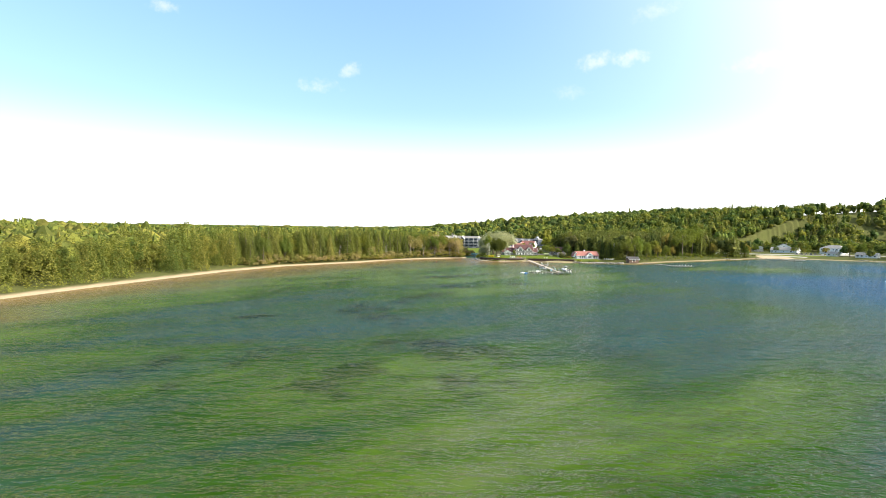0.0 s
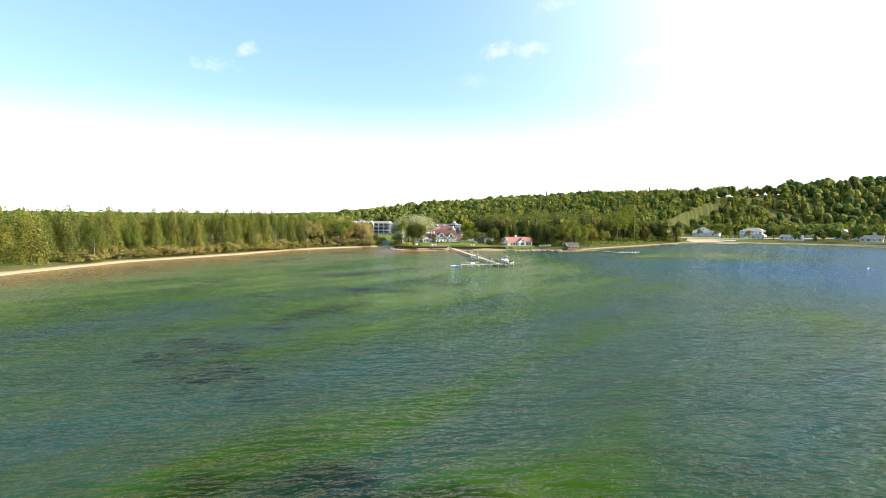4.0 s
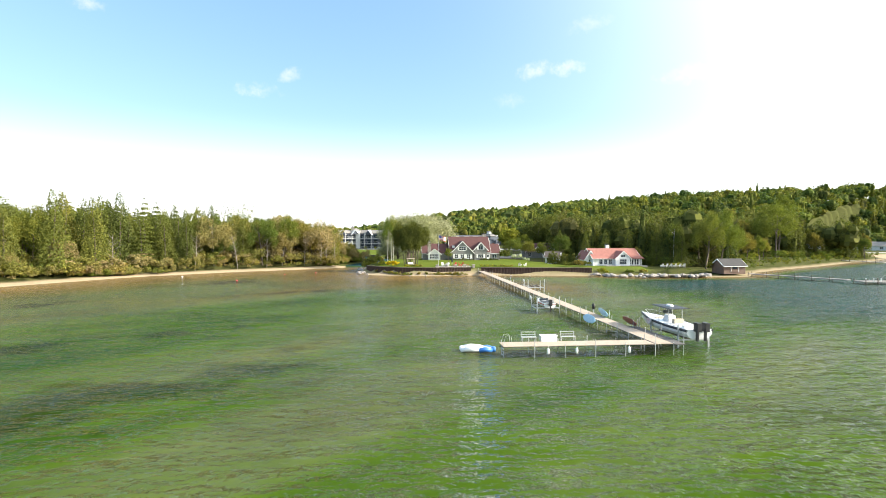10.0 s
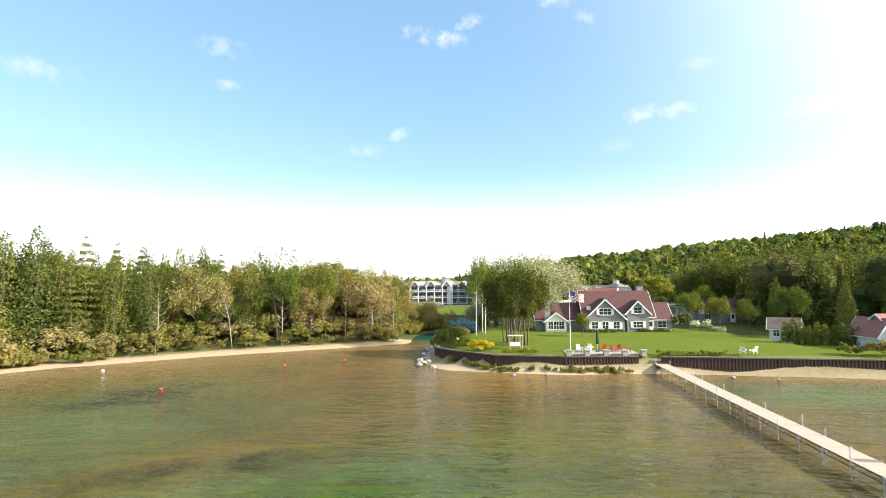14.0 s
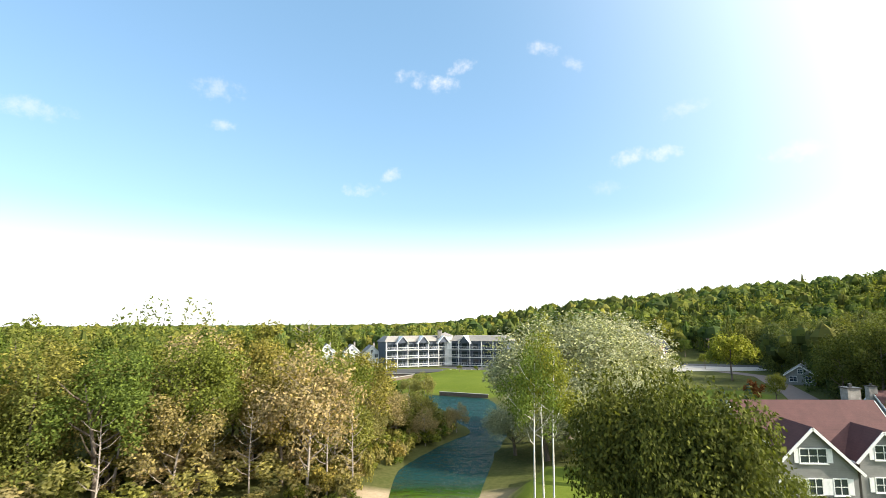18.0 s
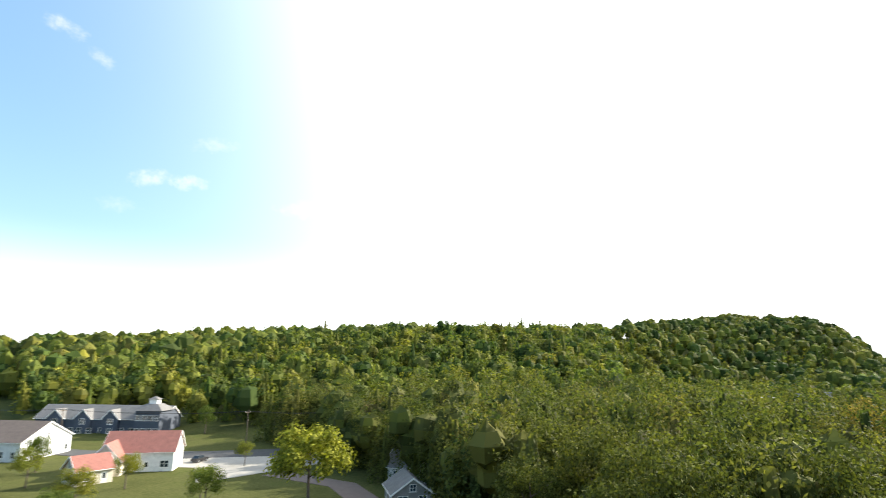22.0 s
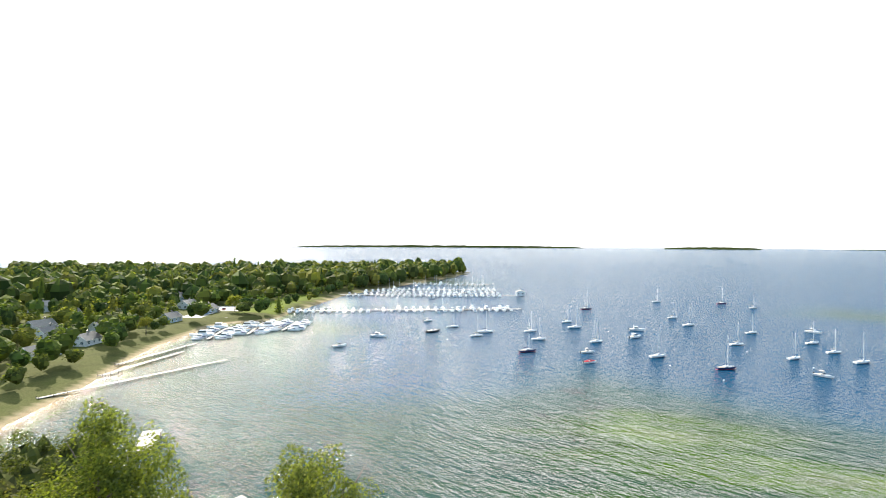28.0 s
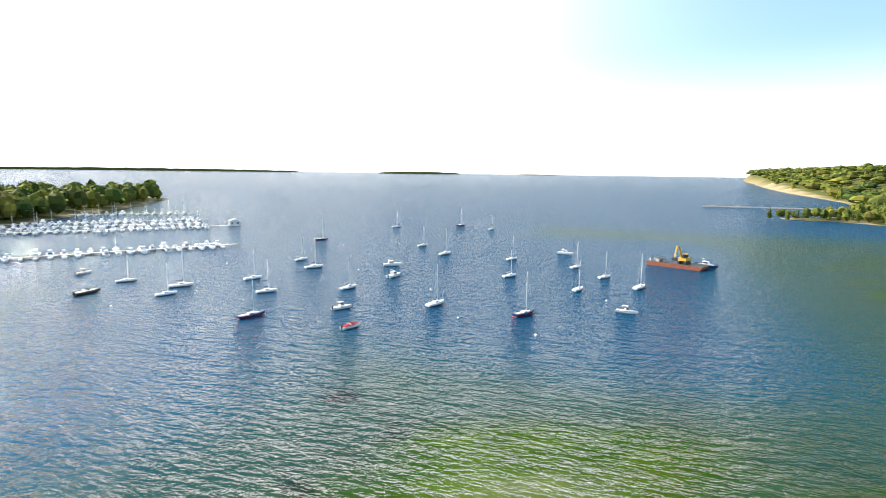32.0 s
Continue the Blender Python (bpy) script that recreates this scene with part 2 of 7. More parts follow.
M["gel_blue"] = plain("blue_gelcoat", (0.05, 0.2, 0.55), 0.3, coat=0.3)
M["sky_board"] = plain("pale_blue_foam", (0.42, 0.62, 0.76), 0.4)
M["maroon"] = plain("maroon_board", (0.2, 0.015, 0.03), 0.4)
M["canvas_blue"] = plain("navy_canvas", (0.03, 0.05, 0.14), 0.85)
M["canvas_tan"] = plain("tan_canvas", (0.5, 0.42, 0.32), 0.85)
M["canvas_red"] = plain("red_canvas", (0.65, 0.06, 0.06), 0.8)
M["bark"] = plain("grey_brown_bark", (0.13, 0.10, 0.075), 0.95, var=0.4, scale=3)
M["birch"] = plain("white_birch_bark", (0.62, 0.59, 0.53), 0.8, var=0.35, scale=2.5)
M["dead"] = plain("bleached_dead_wood", (0.34, 0.29, 0.24), 0.9, var=0.3, scale=3)
M["rust_wall"] = lined("rusty_sheet_piling", (0.075, 0.045, 0.035), 0.45, axis=0, rough=0.9, depth=1.0)
M["rock"] = plain("lake_boulders", (0.33, 0.3, 0.27), 0.9, var=0.4, scale=1.5)
M["asphalt"] = plain("asphalt", (0.055, 0.055, 0.057), 0.9, var=0.25, scale=0.8)
M["concrete"] = plain("pale_concrete", (0.33, 0.31, 0.275), 0.9, var=0.15, scale=0.7)
M["drive"] = plain("brown_chip_seal", (0.15, 0.115, 0.1), 0.9, var=0.2, scale=0.8)
M["rust"] = plain("rust_red_steel", (0.28, 0.09, 0.05), 0.8, var=0.35, scale=0.6)
M["yellow"] = plain("machine_yellow", (0.62, 0.36, 0.03), 0.5)
M["mulch"] = plain("bark_mulch", (0.09, 0.055, 0.035), 0.95, var=0.4, scale=4)
M["flag_red"] = plain("faded_red_cloth", (0.5, 0.05, 0.06), 0.8)
M["flag_blue"] = plain("faded_navy_cloth", (0.04, 0.06, 0.2), 0.8)
GREENS = [(0.1, 0.135, 0.028), (0.165, 0.18, 0.036), (0.075, 0.11, 0.03), (0.22, 0.21, 0.04), (0.115, 0.155, 0.036), (0.185, 0.17, 0.04)]
M["leaf"] = leaf_mat("broadleaf_foliage", GREENS, 0.36)
M["leaf_dark"] = leaf_mat("dark_green_foliage", [(0.085, 0.095, 0.024), (0.105, 0.115, 0.028), (0.095, 0.1, 0.024)])
M["leaf_gold"] = leaf_mat("yellow_green_foliage", [(0.27, 0.26, 0.03), (0.23, 0.235, 0.035)])
M["leaf_autumn"] = leaf_mat("turning_olive_foliage", [(0.24, 0.19, 0.05), (0.18, 0.175, 0.048), (0.27, 0.2, 0.06), (0.15, 0.16, 0.042)], 0.32)
M["leaf_willow"] = leaf_mat("silver_willow_foliage", [(0.38, 0.37, 0.26), (0.28, 0.29, 0.17)], 0.2)
M["leaf_brush"] = leaf_mat("tan_olive_brush", [(0.3, 0.23, 0.11), (0.22, 0.2, 0.06), (0.34, 0.26, 0.15), (0.17, 0.18, 0.045), (0.26, 0.22, 0.07)], 0.35)
M["needle"] = leaf_mat("cedar_foliage", [(0.12, 0.138, 0.033), (0.165, 0.172, 0.042), (0.085, 0.105, 0.03), (0.2, 0.19, 0.048)], 0.3)
M["needle_blue"] = leaf_mat("blue_spruce_foliage", [(0.07, 0.1, 0.085), (0.08, 0.11, 0.095)], 0.15)
M["bloom_yellow"] = leaf_mat("yellow_bloom", [(0.55, 0.4, 0.02), (0.5, 0.42, 0.03)], 0.3)
M["bloom_white"] = leaf_mat("white_bloom", [(0.55, 0.57, 0.45), (0.5, 0.52, 0.4)], 0.3)
M["leaf_red"] = leaf_mat("red_orange_foliage", [(0.24, 0.07, 0.03), (0.2, 0.08, 0.03)])


def ground_mat():
    m, n, l, b = material("ground_cover")
    a1 = n.new("ShaderNodeAttribute"); a1.attribute_name = "lawn"
    a2 = n.new("ShaderNodeAttribute"); a2.attribute_name = "sand"
    t1, t2, t3 = noise_tex(n, l, 0.12, 5), noise_tex(n, l, 1.6, 5), noise_tex(n, l, 9, 3)
    wild = ramp(n, l, t1.outputs["Fac"], [(0.3, (0.05, 0.062, 0.018)), (0.5, (0.085, 0.095, 0.03)), (0.7, (0.065, 0.085, 0.02))])
    wild = mix(n, l, 0.4, wild, ramp(n, l, t2.outputs["Fac"], [(0.3, (0.03, 0.035, 0.012)), (0.7, (0.13, 0.12, 0.05))]))
    lawn = ramp(n, l, t1.outputs["Fac"], [(0.3, (0.075, 0.115, 0.015)), (0.7, (0.112, 0.148, 0.02))])
    lawn = mix(n, l, 0.35, lawn, ramp(n, l, t2.outputs["Fac"], [(0.3, (0.07, 0.095, 0.016)), (0.7, (0.155, 0.165, 0.032))]))
    sand = ramp(n, l, t2.outputs["Fac"], [(0.3, (0.3, 0.225, 0.14)), (0.7, (0.42, 0.335, 0.225))])
    sand = mix(n, l, 0.3, sand, ramp(n, l, t3.outputs["Fac"], [(0.3, (0.25, 0.19, 0.12)), (0.7, (0.55, 0.45, 0.31))]))
    c = mix(n, l, a1.outputs["Fac"], wild, lawn)
    c = mix(n, l, a2.outputs["Fac"], c, sand)
    l.new(c, b.inputs["Base Color"])
    b.inputs["Roughness"].default_value = 0.95
    b.inputs["Specular IOR Level"].default_value = 0.02
    bump(n, l, b, t3.outputs["Fac"], 0.5, 0.06)
    return m


def water_mat():
    """Lake water: its body colour goes from amber over sand through weed green to blue with depth; small wind waves in the relief."""
    m, n, l, b = material("lake_water")
    a = n.new("ShaderNodeAttribute"); a.attribute_name = "depth"
    wd = n.new("ShaderNodeAttribute"); wd.attribute_name = "weed"
    w1 = noise_tex(n, l, 0.05, 6, 0.66, stretch=(1.0, 1.5, 1.0))
    w2 = noise_tex(n, l, 0.32, 4, 0.62)
    c = n.new("ShaderNodeTexCoord")
    p = n.new("ShaderNodeMapping"); p.vector_type = "TEXTURE"
    p.inputs["Rotation"].default_value, p.inputs["Scale"].default_value = (0, 0, radians(38)), (4.0, 1.0, 1.0)
    q = n.new("ShaderNodeTexNoise")
    q.inputs["Scale"].default_value, q.inputs["Detail"].default_value, q.inputs["Roughness"].default_value = 0.05, 5.0, 0.55
    l.new(c.outputs["Object"], p.inputs["Vector"]); l.new(p.outputs["Vector"], q.inputs["Vector"])
    k = n.new("ShaderNodeMath"); k.operation = "MULTIPLY_ADD"; k.inputs[1].default_value, k.inputs[2].default_value = 0.9, -0.44
    l.new(q.outputs["Fac"], k.inputs[0])
    inner = ramp(n, l, a.outputs["Fac"], [(0.08, (0, 0, 0)), (0.3, (1, 1, 1)), (0.62, (1, 1, 1)), (0.8, (0, 0, 0))])
    k2 = n.new("ShaderNodeMath"); k2.operation = "MULTIPLY_ADD"
    l.new(k.outputs[0], k2.inputs[0]); l.new(inner, k2.inputs[1]); l.new(a.outputs["Fac"], k2.inputs[2])
    body = ramp(n, l, k2.outputs[0], [(0.0, (0.2, 0.125, 0.042)), (0.10, (0.115, 0.078, 0.02)), (0.22, (0.085, 0.084, 0.022)), (0.34, (0.076, 0.1, 0.036)), (0.44, (0.048, 0.088, 0.009)), (0.55, (0.02, 0.054, 0.004)), (0.68, (0.018, 0.046, 0.034)), (0.82, (0.011, 0.046, 0.048)), (0.92, (0.0025, 0.046, 0.084)), (1.0, (0.001, 0.043, 0.1))])
    mott = ramp(n, l, w1.outputs["Fac"], [(0.36, (0.62, 0.66, 0.7)), (0.52, (1.0, 1.0, 0.95)), (0.7, (1.28, 1.16, 0.85))])
    mott = mix(n, l, 0.3, mott, ramp(n, l, w2.outputs["Fac"], [(0.38, (0.6, 0.64, 0.6)), (0.6, (1.15, 1.1, 1.0))]))
    open_water = ramp(n, l, a.outputs["Fac"], [(0.62, (0, 0, 0)), (0.8, (0.9, 0.9, 0.9))])
    mott = mix(n, l, open_water, mott, (1.0, 1.0, 1.0))
    clean = mix(n, l, 1.0, body, mott, "MULTIPLY")
    # weed beds: dark patches with ragged edges
    rag = n.new("ShaderNodeMath"); rag.operation = "MULTIPLY_ADD"; rag.inputs[1].default_value = 2.6
    sub = n.new("ShaderNodeMath"); sub.operation = "SUBTRACT"; sub.inputs[1].default_value = 0.5
    w3 = noise_tex(n, l, 0.11, 5, 0.68)
    l.new(w3.outputs["Fac"], sub.inputs[0]); l.new(sub.outputs[0], rag.inputs[0]); l.new(wd.outputs["Fac"], rag.inputs[2])
    patch = ramp(n, l, rag.outputs[0], [(0.42, (0, 0, 0)), (0.78, (0.85, 0.85, 0.85))])
    gate = ramp(n, l, wd.outputs["Fac"], [(0.02, (0, 0, 0)), (0.3, (1, 1, 1))])
    patch = mix(n, l, 1.0, patch, gate, "MULTIPLY")
    l.new(mix(n, l, patch, clean, mix(n, l, 1.0, clean, (0.27, 0.3, 0.45), "MULTIPLY")), b.inputs["Base Color"])
    b.inputs["Roughness"].default_value = 0.8
    b.inputs["Specular IOR Level"].default_value = 0.0
    hs = []
    for scale, det, stretch, turn, amp in WAVES:
        c = n.new("ShaderNodeTexCoord")
        p = n.new("ShaderNodeMapping")
        p.inputs["Scale"].default_value, p.inputs["Rotation"].default_value = stretch, (0, 0, radians(turn))
        q = n.new("ShaderNodeTexNoise")
        q.inputs["Scale"].default_value, q.inputs["Detail"].default_value, q.inputs["Roughness"].default_value = scale, det, 0.55
        l.new(c.outputs["Object"], p.inputs["Vector"]); l.new(p.outputs["Vector"], q.inputs["Vector"])
        k = n.new("ShaderNodeMath"); k.operation = "MULTIPLY"; k.inputs[1].default_value = amp
        l.new(q.outputs["Fac"], k.inputs[0])
        hs.append(k.outputs[0])
    total = hs[0]
    for h in hs[1:]:
        s = n.new("ShaderNodeMath"); l.new(total, s.inputs[0]); l.new(h, s.inputs[1])
        total = s.outputs[0]
    # calmer in the lee of the beach, rougher in the open bay
    cal = ramp(n, l, a.outputs["Fac"], [(0.1, (0.45,) * 3), (0.5, (0.75,) * 3), (0.8, (1,) * 3)])
    s = n.new("ShaderNodeMath"); s.operation = "MULTIPLY"; l.new(total, s.inputs[0]); l.new(cal, s.inputs[1])
    p = n.new("ShaderNodeBump")
    p.inputs["Strength"].default_value, p.inputs["Distance"].default_value = 1.0, 1.0
    l.new(s.outputs[0], p.inputs["Height"])
    g = n.new("ShaderNodeBsdfGlossy")
    g.inputs["Roughness"].default_value = 0.1
    l.new(p.outputs["Normal"], g.inputs["Normal"])
    fr = n.new("ShaderNodeFresnel"); fr.inputs["IOR"].default_value = 1.33
    l.new(p.outputs["Normal"], fr.inputs["Normal"])
    mr = n.new("ShaderNodeMapRange")
    mr.inputs["From Min"].default_value = 0.05
    mr.inputs["From Max"].default_value, mr.inputs["To Min"].default_value, mr.inputs["To Max"].default_value = 0.72, 0.0, 0.95
    l.new(fr.outputs[0], mr.inputs["Value"])
    x = n.new("ShaderNodeMixShader")
    l.new(mr.outputs[0], x.inputs[0]); l.new(b.outputs[0], x.inputs[1]); l.new(g.outputs[0], x.inputs[2])
    l.new(x.outputs[0], n["Material Output"].inputs["Surface"])
    return m


# wind waves: size, detail, stretch, turn, height
WAVES = ((0.055, 2, (1.0, 3.2, 1.0), 14, 2.0), (0.17, 2, (1.0, 2.6, 1.0), -6, 1.8), (0.46, 3, (1.0, 1.9, 1.0), 10, 1.4), (1.1, 2, (1.0, 1.6, 1.0), -12, 0.4))
M["ground"], M["water"] = ground_mat(), water_mat()

# ---- mesh helpers ----
class Build:
    """Collects vertices and faces of one mesh."""

    def __init__(self):
        self.v, self.f = [], []

    def add(self, pts, faces):
        k = len(self.v)
        self.v += [tuple(p) for p in pts]
        self.f += [tuple(i + k for i in f) for f in faces]
        return self

    def box(self, x0, y0, z0, x1, y1, z1):
        return self.add([(x0, y0, z0), (x1, y0, z0), (x1, y1, z0), (x0, y1, z0), (x0, y0, z1), (x1, y0, z1), (x1, y1, z1), (x0, y1, z1)],
                        [(0, 3, 2, 1), (4, 5, 6, 7), (0, 1, 5, 4), (1, 2, 6, 5), (2, 3, 7, 6), (3, 0, 4, 7)])

    def beam(self, p, q, w, h=None):
        """A square bar from p to q."""
        p, q = Vector(p), Vector(q)
        h = h or w
        d = (q - p).normalized()
        s = d.cross(Vector((0, 0, 1)))
        s = s.normalized() if s.length > 1e-4 else Vector((1, 0, 0))
        u = s.cross(d)
        c = [s * a * w / 2 + u * b * h / 2 for a, b in ((-1, -1), (1, -1), (1, 1), (-1, 1))]
        return self.add([p + k for k in c] + [q + k for k in c], [(3, 2, 1, 0), (4, 5, 6, 7), (0, 1, 5, 4), (1, 2, 6, 5), (2, 3, 7, 6), (3, 0, 4, 7)])

    def tube(self, pts, radii, n=7, cap=True):
        """A round limb through the points."""
        pts = [Vector(p) for p in pts]
        base = len(self.v)
        for i, p in enumerate(pts):
            d = (pts[min(i + 1, len(pts) - 1)] - pts[max(i - 1, 0)]).normalized()
            s = d.cross(Vector((0.13, 0.02, 1)))
            s = s.normalized() if s.length > 1e-3 else Vector((1, 0, 0))
            u = s.cross(d)
            for k in range(n):
                a = 2 * math.pi * k / n
                self.v.append(tuple(p + (s * math.cos(a) + u * math.sin(a)) * radii[i]))
        for i in range(len(pts) - 1):
            for k in range(n):
                a, b = base + i * n + k, base + i * n + (k + 1) % n
                self.f.append((a, b, b + n, a + n))
        if cap:
            self.f.append(tuple(base + k for k in reversed(range(n))))
            self.f.append(tuple(base + (len(pts) - 1) * n + k for k in range(n)))
        return self

    def loft(self, rings, cap=True):
        base, n = len(self.v), len(rings[0])
        for r in rings:
            self.v += [tuple(p) for p in r]
        for i in range(len(rings) - 1):
            for k in range(n):
                a, b = base + i * n + k, base + i * n + (k + 1) % n
                self.f.append((a, b, b + n, a + n))
        if cap:
            self.f.append(tuple(base + k for k in reversed(range(n))))
            self.f.append(tuple(base + (len(rings) - 1) * n + k for k in range(n)))
        return self

    def mesh(self, name, mat, smooth=False):
        me = bpy.data.meshes.new(name)
        me.from_pydata(self.v, [], self.f)
        me.materials.append(mat)
        if smooth:
            me.shade_smooth()
        return me


def part(name, b, mat, parent, label="", smooth=False, at=None):
    """One mesh object under a thing or a part; b is a Build or a finished mesh."""
    ob = new(name, b.mesh(name, mat, smooth) if isinstance(b, Build) else b)
    ob.parent = parent
    if at is not None:
        ob.matrix_basis = at
    if label:
        ob["label"] = label
    return ob


def thing(name, x, y, z, turn=0.0, label="", category="", group="", kind=""):
    ob = new(name)
    ob.empty_display_size = 0.5
    ob.matrix_basis = pose(x, y, z, 0, 0, turn)
    return tagged(ob, label, category, group, kind)


# ---- land ----
COAST_WEST = [(-900, -4950), (-350, -2900), (-180, -1200), (-140, -640), (-70, -420), (-20, -300), (40, -256), (72, -234), (66, -214), (4, -223), (-45, -180), (-95, -90), (-125, 0), (-136, 90), (-133, 165), (-124, 208), (-108, 272), (-90, 315), (-52, 357), (-33, 388), (-12, 405), (6, 416), (19, 425)]
COAST_RIVER = [(17.5, 441), (22, 456), (27, 468), (21, 486), (14, 510), (-14, 514), (-38, 508), (-64, 524), (-64, 562), (-24, 568), (-22, 573), (3, 573), (3, 569), (-14, 528), (17, 518), (30, 512), (33, 495), (35, 476), (32, 460), (30, 445), (28, 428), (24.5, 410)]
COAST_HOUSE = [(25, 398), (29, 388.5), (37, 386.5), (47, 384.5), (56, 386), (64, 385.6), (78, 384), (92, 381), (103, 376), (134, 375), (147, 391), (168, 406), (196, 423), (222, 441), (250, 458), (276, 477), (292, 480), (316, 470), (356, 442), (394, 420), (422, 402), (466, 364), (477, 348), (472, 324)]
COAST_EAST = [(480, 312), (502, 288), (591, 192), (657, 64), (729, -75), (812, -205), (854, -221), (893, -245), (880, -190), (930, 0), (1060, 300), (1550, 760), (4950, 2300), (4950, -4950)]
LAKE = np.array(COAST_WEST + COAST_RIVER + COAST_HOUSE + COAST_EAST, float)


def inside(poly, x, y):
    poly = np.asarray(poly, float)
    res = np.zeros(np.shape(x), bool)
    for (x0, y0), (x1, y1) in zip(poly, np.roll(poly, -1, 0)):
        if y0 != y1:
            c = ((y0 > y) != (y1 > y)) & (x < (x1 - x0) * (y - y0) / (y1 - y0) + x0)
            res ^= c
    return res


def edge_dist(poly, x, y, closed=True):
    poly = np.asarray(poly, float)
    best = np.full(np.shape(x), 1e9)
    ends = np.roll(poly, -1, 0) if closed else poly[1:]
    for (x0, y0), (x1, y1) in zip(poly, ends):
        dx, dy = x1 - x0, y1 - y0
        t = np.clip(((x - x0) * dx + (y - y0) * dy) / (dx * dx + dy * dy + 1e-9), 0, 1)
        best = np.minimum(best, np.hypot(x - x0 - t * dx, y - y0 - t * dy))
    return best


def shore(x, y):
    """Metres from the water's edge: positive on land, negative in the lake."""
    x, y = np.asarray(x, float), np.asarray(y, float)
    d = edge_dist(LAKE, x, y)
    return np.where(inside(LAKE, x, y), -d, d)


def smooth(a, b, v):
    t = np.clip((v - a) / (b - a), 0, 1)
    return t * t * (3 - 2 * t)


# the wooded ridge, seen from the river mouth: bearing, distance to the crest, height of its ground
RIDGE = np.array([(-10, 700, 0), (-4, 650, 8), (0, 620, 18), (6, 570, 24), (12, 520, 27), (17, 490, 28.5), (27, 445, 32), (38, 430, 37), (47, 430, 38), (55, 460, 40), (61, 600, 50), (66, 770, 66), (72, 900, 82), (77, 900, 74), (79.5, 900, 56), (81.5, 900, 22), (85, 900, 6), (95, 900, 0)], float)
LAWN_HOUSE = [(26, 402), (30, 396), (37, 389.2), (47, 387.6), (57, 388), (69, 386.8), (92, 384.6), (108, 384), (112, 392), (88, 402), (84, 424), (78, 434), (50, 436), (36, 436), (31, 424)]
LAWN_BACK = [(62, 470), (76, 466), (92, 486), (98, 512), (84, 520), (66, 500)]
LAWN_RESORT = [(-14, 526), (17, 519), (31, 513), (40, 520), (48, 560), (46, 584), (8, 588), (-26, 590), (-62, 580), (-62, 566), (-24, 570), (-22, 575), (5, 575), (5, 568)]
LAWN_PARK = [(287, 506), (296, 491), (310, 482), (345, 487), (354, 497), (338, 508), (302, 514)]
LAWN_POINT = [(493, 308), (544, 268), (588, 213), (606, 232), (555, 291), (511, 328)]


def hill(x, y):
    x, y = np.asarray(x, float), np.asarray(y, float)
    dx, dy = x - 50, y - 440
    r, az = np.hypot(dx, dy), np.degrees(np.arctan2(dx, dy))
    R, H = np.interp(az, RIDGE[:, 0], RIDGE[:, 1], 700, 900), np.interp(az, RIDGE[:, 0], RIDGE[:, 2], 0, 0)
    k = np.where(R > 560, 0.62, 0.38)
    h = H * smooth(R * k, R, r)
    west = 62 * smooth(60, 900, -np.asarray(y) - 350) * smooth(-90, -460, x) + 9 * smooth(-130, -500, x) * smooth(600, 200, np.abs(y - 300))
    return h + west


def ground_z(x, y):
    x, y = np.asarray(x, float), np.asarray(y, float)
    d = shore(x, y)
    z = np.where(d > 0, 0.04 + 0.36 * smooth(0, 4, d) + 1.4 * smooth(3, 16, d), np.maximum(-4.0, d * 0.09 - 0.03))
    z = np.where(d > 0, z + hill(x, y), z)
    m = inside(LAWN_HOUSE, x, y) * smooth(-0.2, 1.2, edge_dist(LAWN_HOUSE, x, y))
    return z * (1 - m) + m * (2.25 + 0.4 * smooth(388, 425, y))


def axis_steps(lo, hi, step, far0, far1):
    mid = list(np.arange(lo, hi + step / 2, step))
    out, s = [], step
    p = lo
    while p > far0:
        s *= 1.13
        p -= s
        out.append(max(p, far0))
    out2, s, p = [], step, mid[-1]
    while p < far1:
        s *= 1.13
        p += s
        out2.append(min(p, far1))
    return np.array(out[::-1] + mid + out2)


def sheet(name, xs, ys, zfun, mat, attrs):
    X, Y = np.meshgrid(xs, ys)
    X, Y = X.ravel(), Y.ravel()
    Z = zfun(X, Y)
    nx, ny = len(xs), len(ys)
    i = (np.arange(ny - 1)[:, None] * nx + np.arange(nx - 1)[None]).ravel()
    me = bpy.data.meshes.new(name)
    me.from_pydata(np.stack([X, Y, Z], -1).tolist(), [], np.stack([i, i + 1, i + nx + 1, i + nx], -1).tolist())
    me.materials.append(mat)
    me.shade_smooth()
    for key, fun in attrs.items():
        a = me.attributes.new(key, "FLOAT", "POINT")
        a.data.foreach_set("value", fun(X, Y).astype(np.float32))
    return new(name, me)


def lawn_mask(x, y):
    m = np.zeros(np.shape(x))
    for p in (LAWN_HOUSE, LAWN_BACK, LAWN_RESORT, LAWN_PARK, LAWN_POINT):
        m = np.maximum(m, inside(p, x, y) * 1.0)
    return m


def sand_mask(x, y):
    d = shore(x, y)
    left = (x < 20) & (y < 432) & (y > -50)
    quiet = (y > 432) & (x < 70)
    return np.where(left, smooth(6.5, 3, d), np.where((x > 20) & (x < 64) & (y < 392), smooth(7, 4, d) * (1 - inside(LAWN_HOUSE, x, y)), np.where((x > 277) & (x < 306) & (y > 455), smooth(20, 12, d), smooth(4, 2, d) * 0.7))) * (1 - quiet)


gx, gy = axis_steps(-150, 470, 2.7, -4950, 4950), axis_steps(150, 620, 2.6, -4950, 4950)
tagged(sheet("ground", gx, gy, ground_z, M["ground"], {"lawn": lawn_mask, "sand": sand_mask}), "wooded and grassy shore land with sandy beaches", "ground", kind="structure")


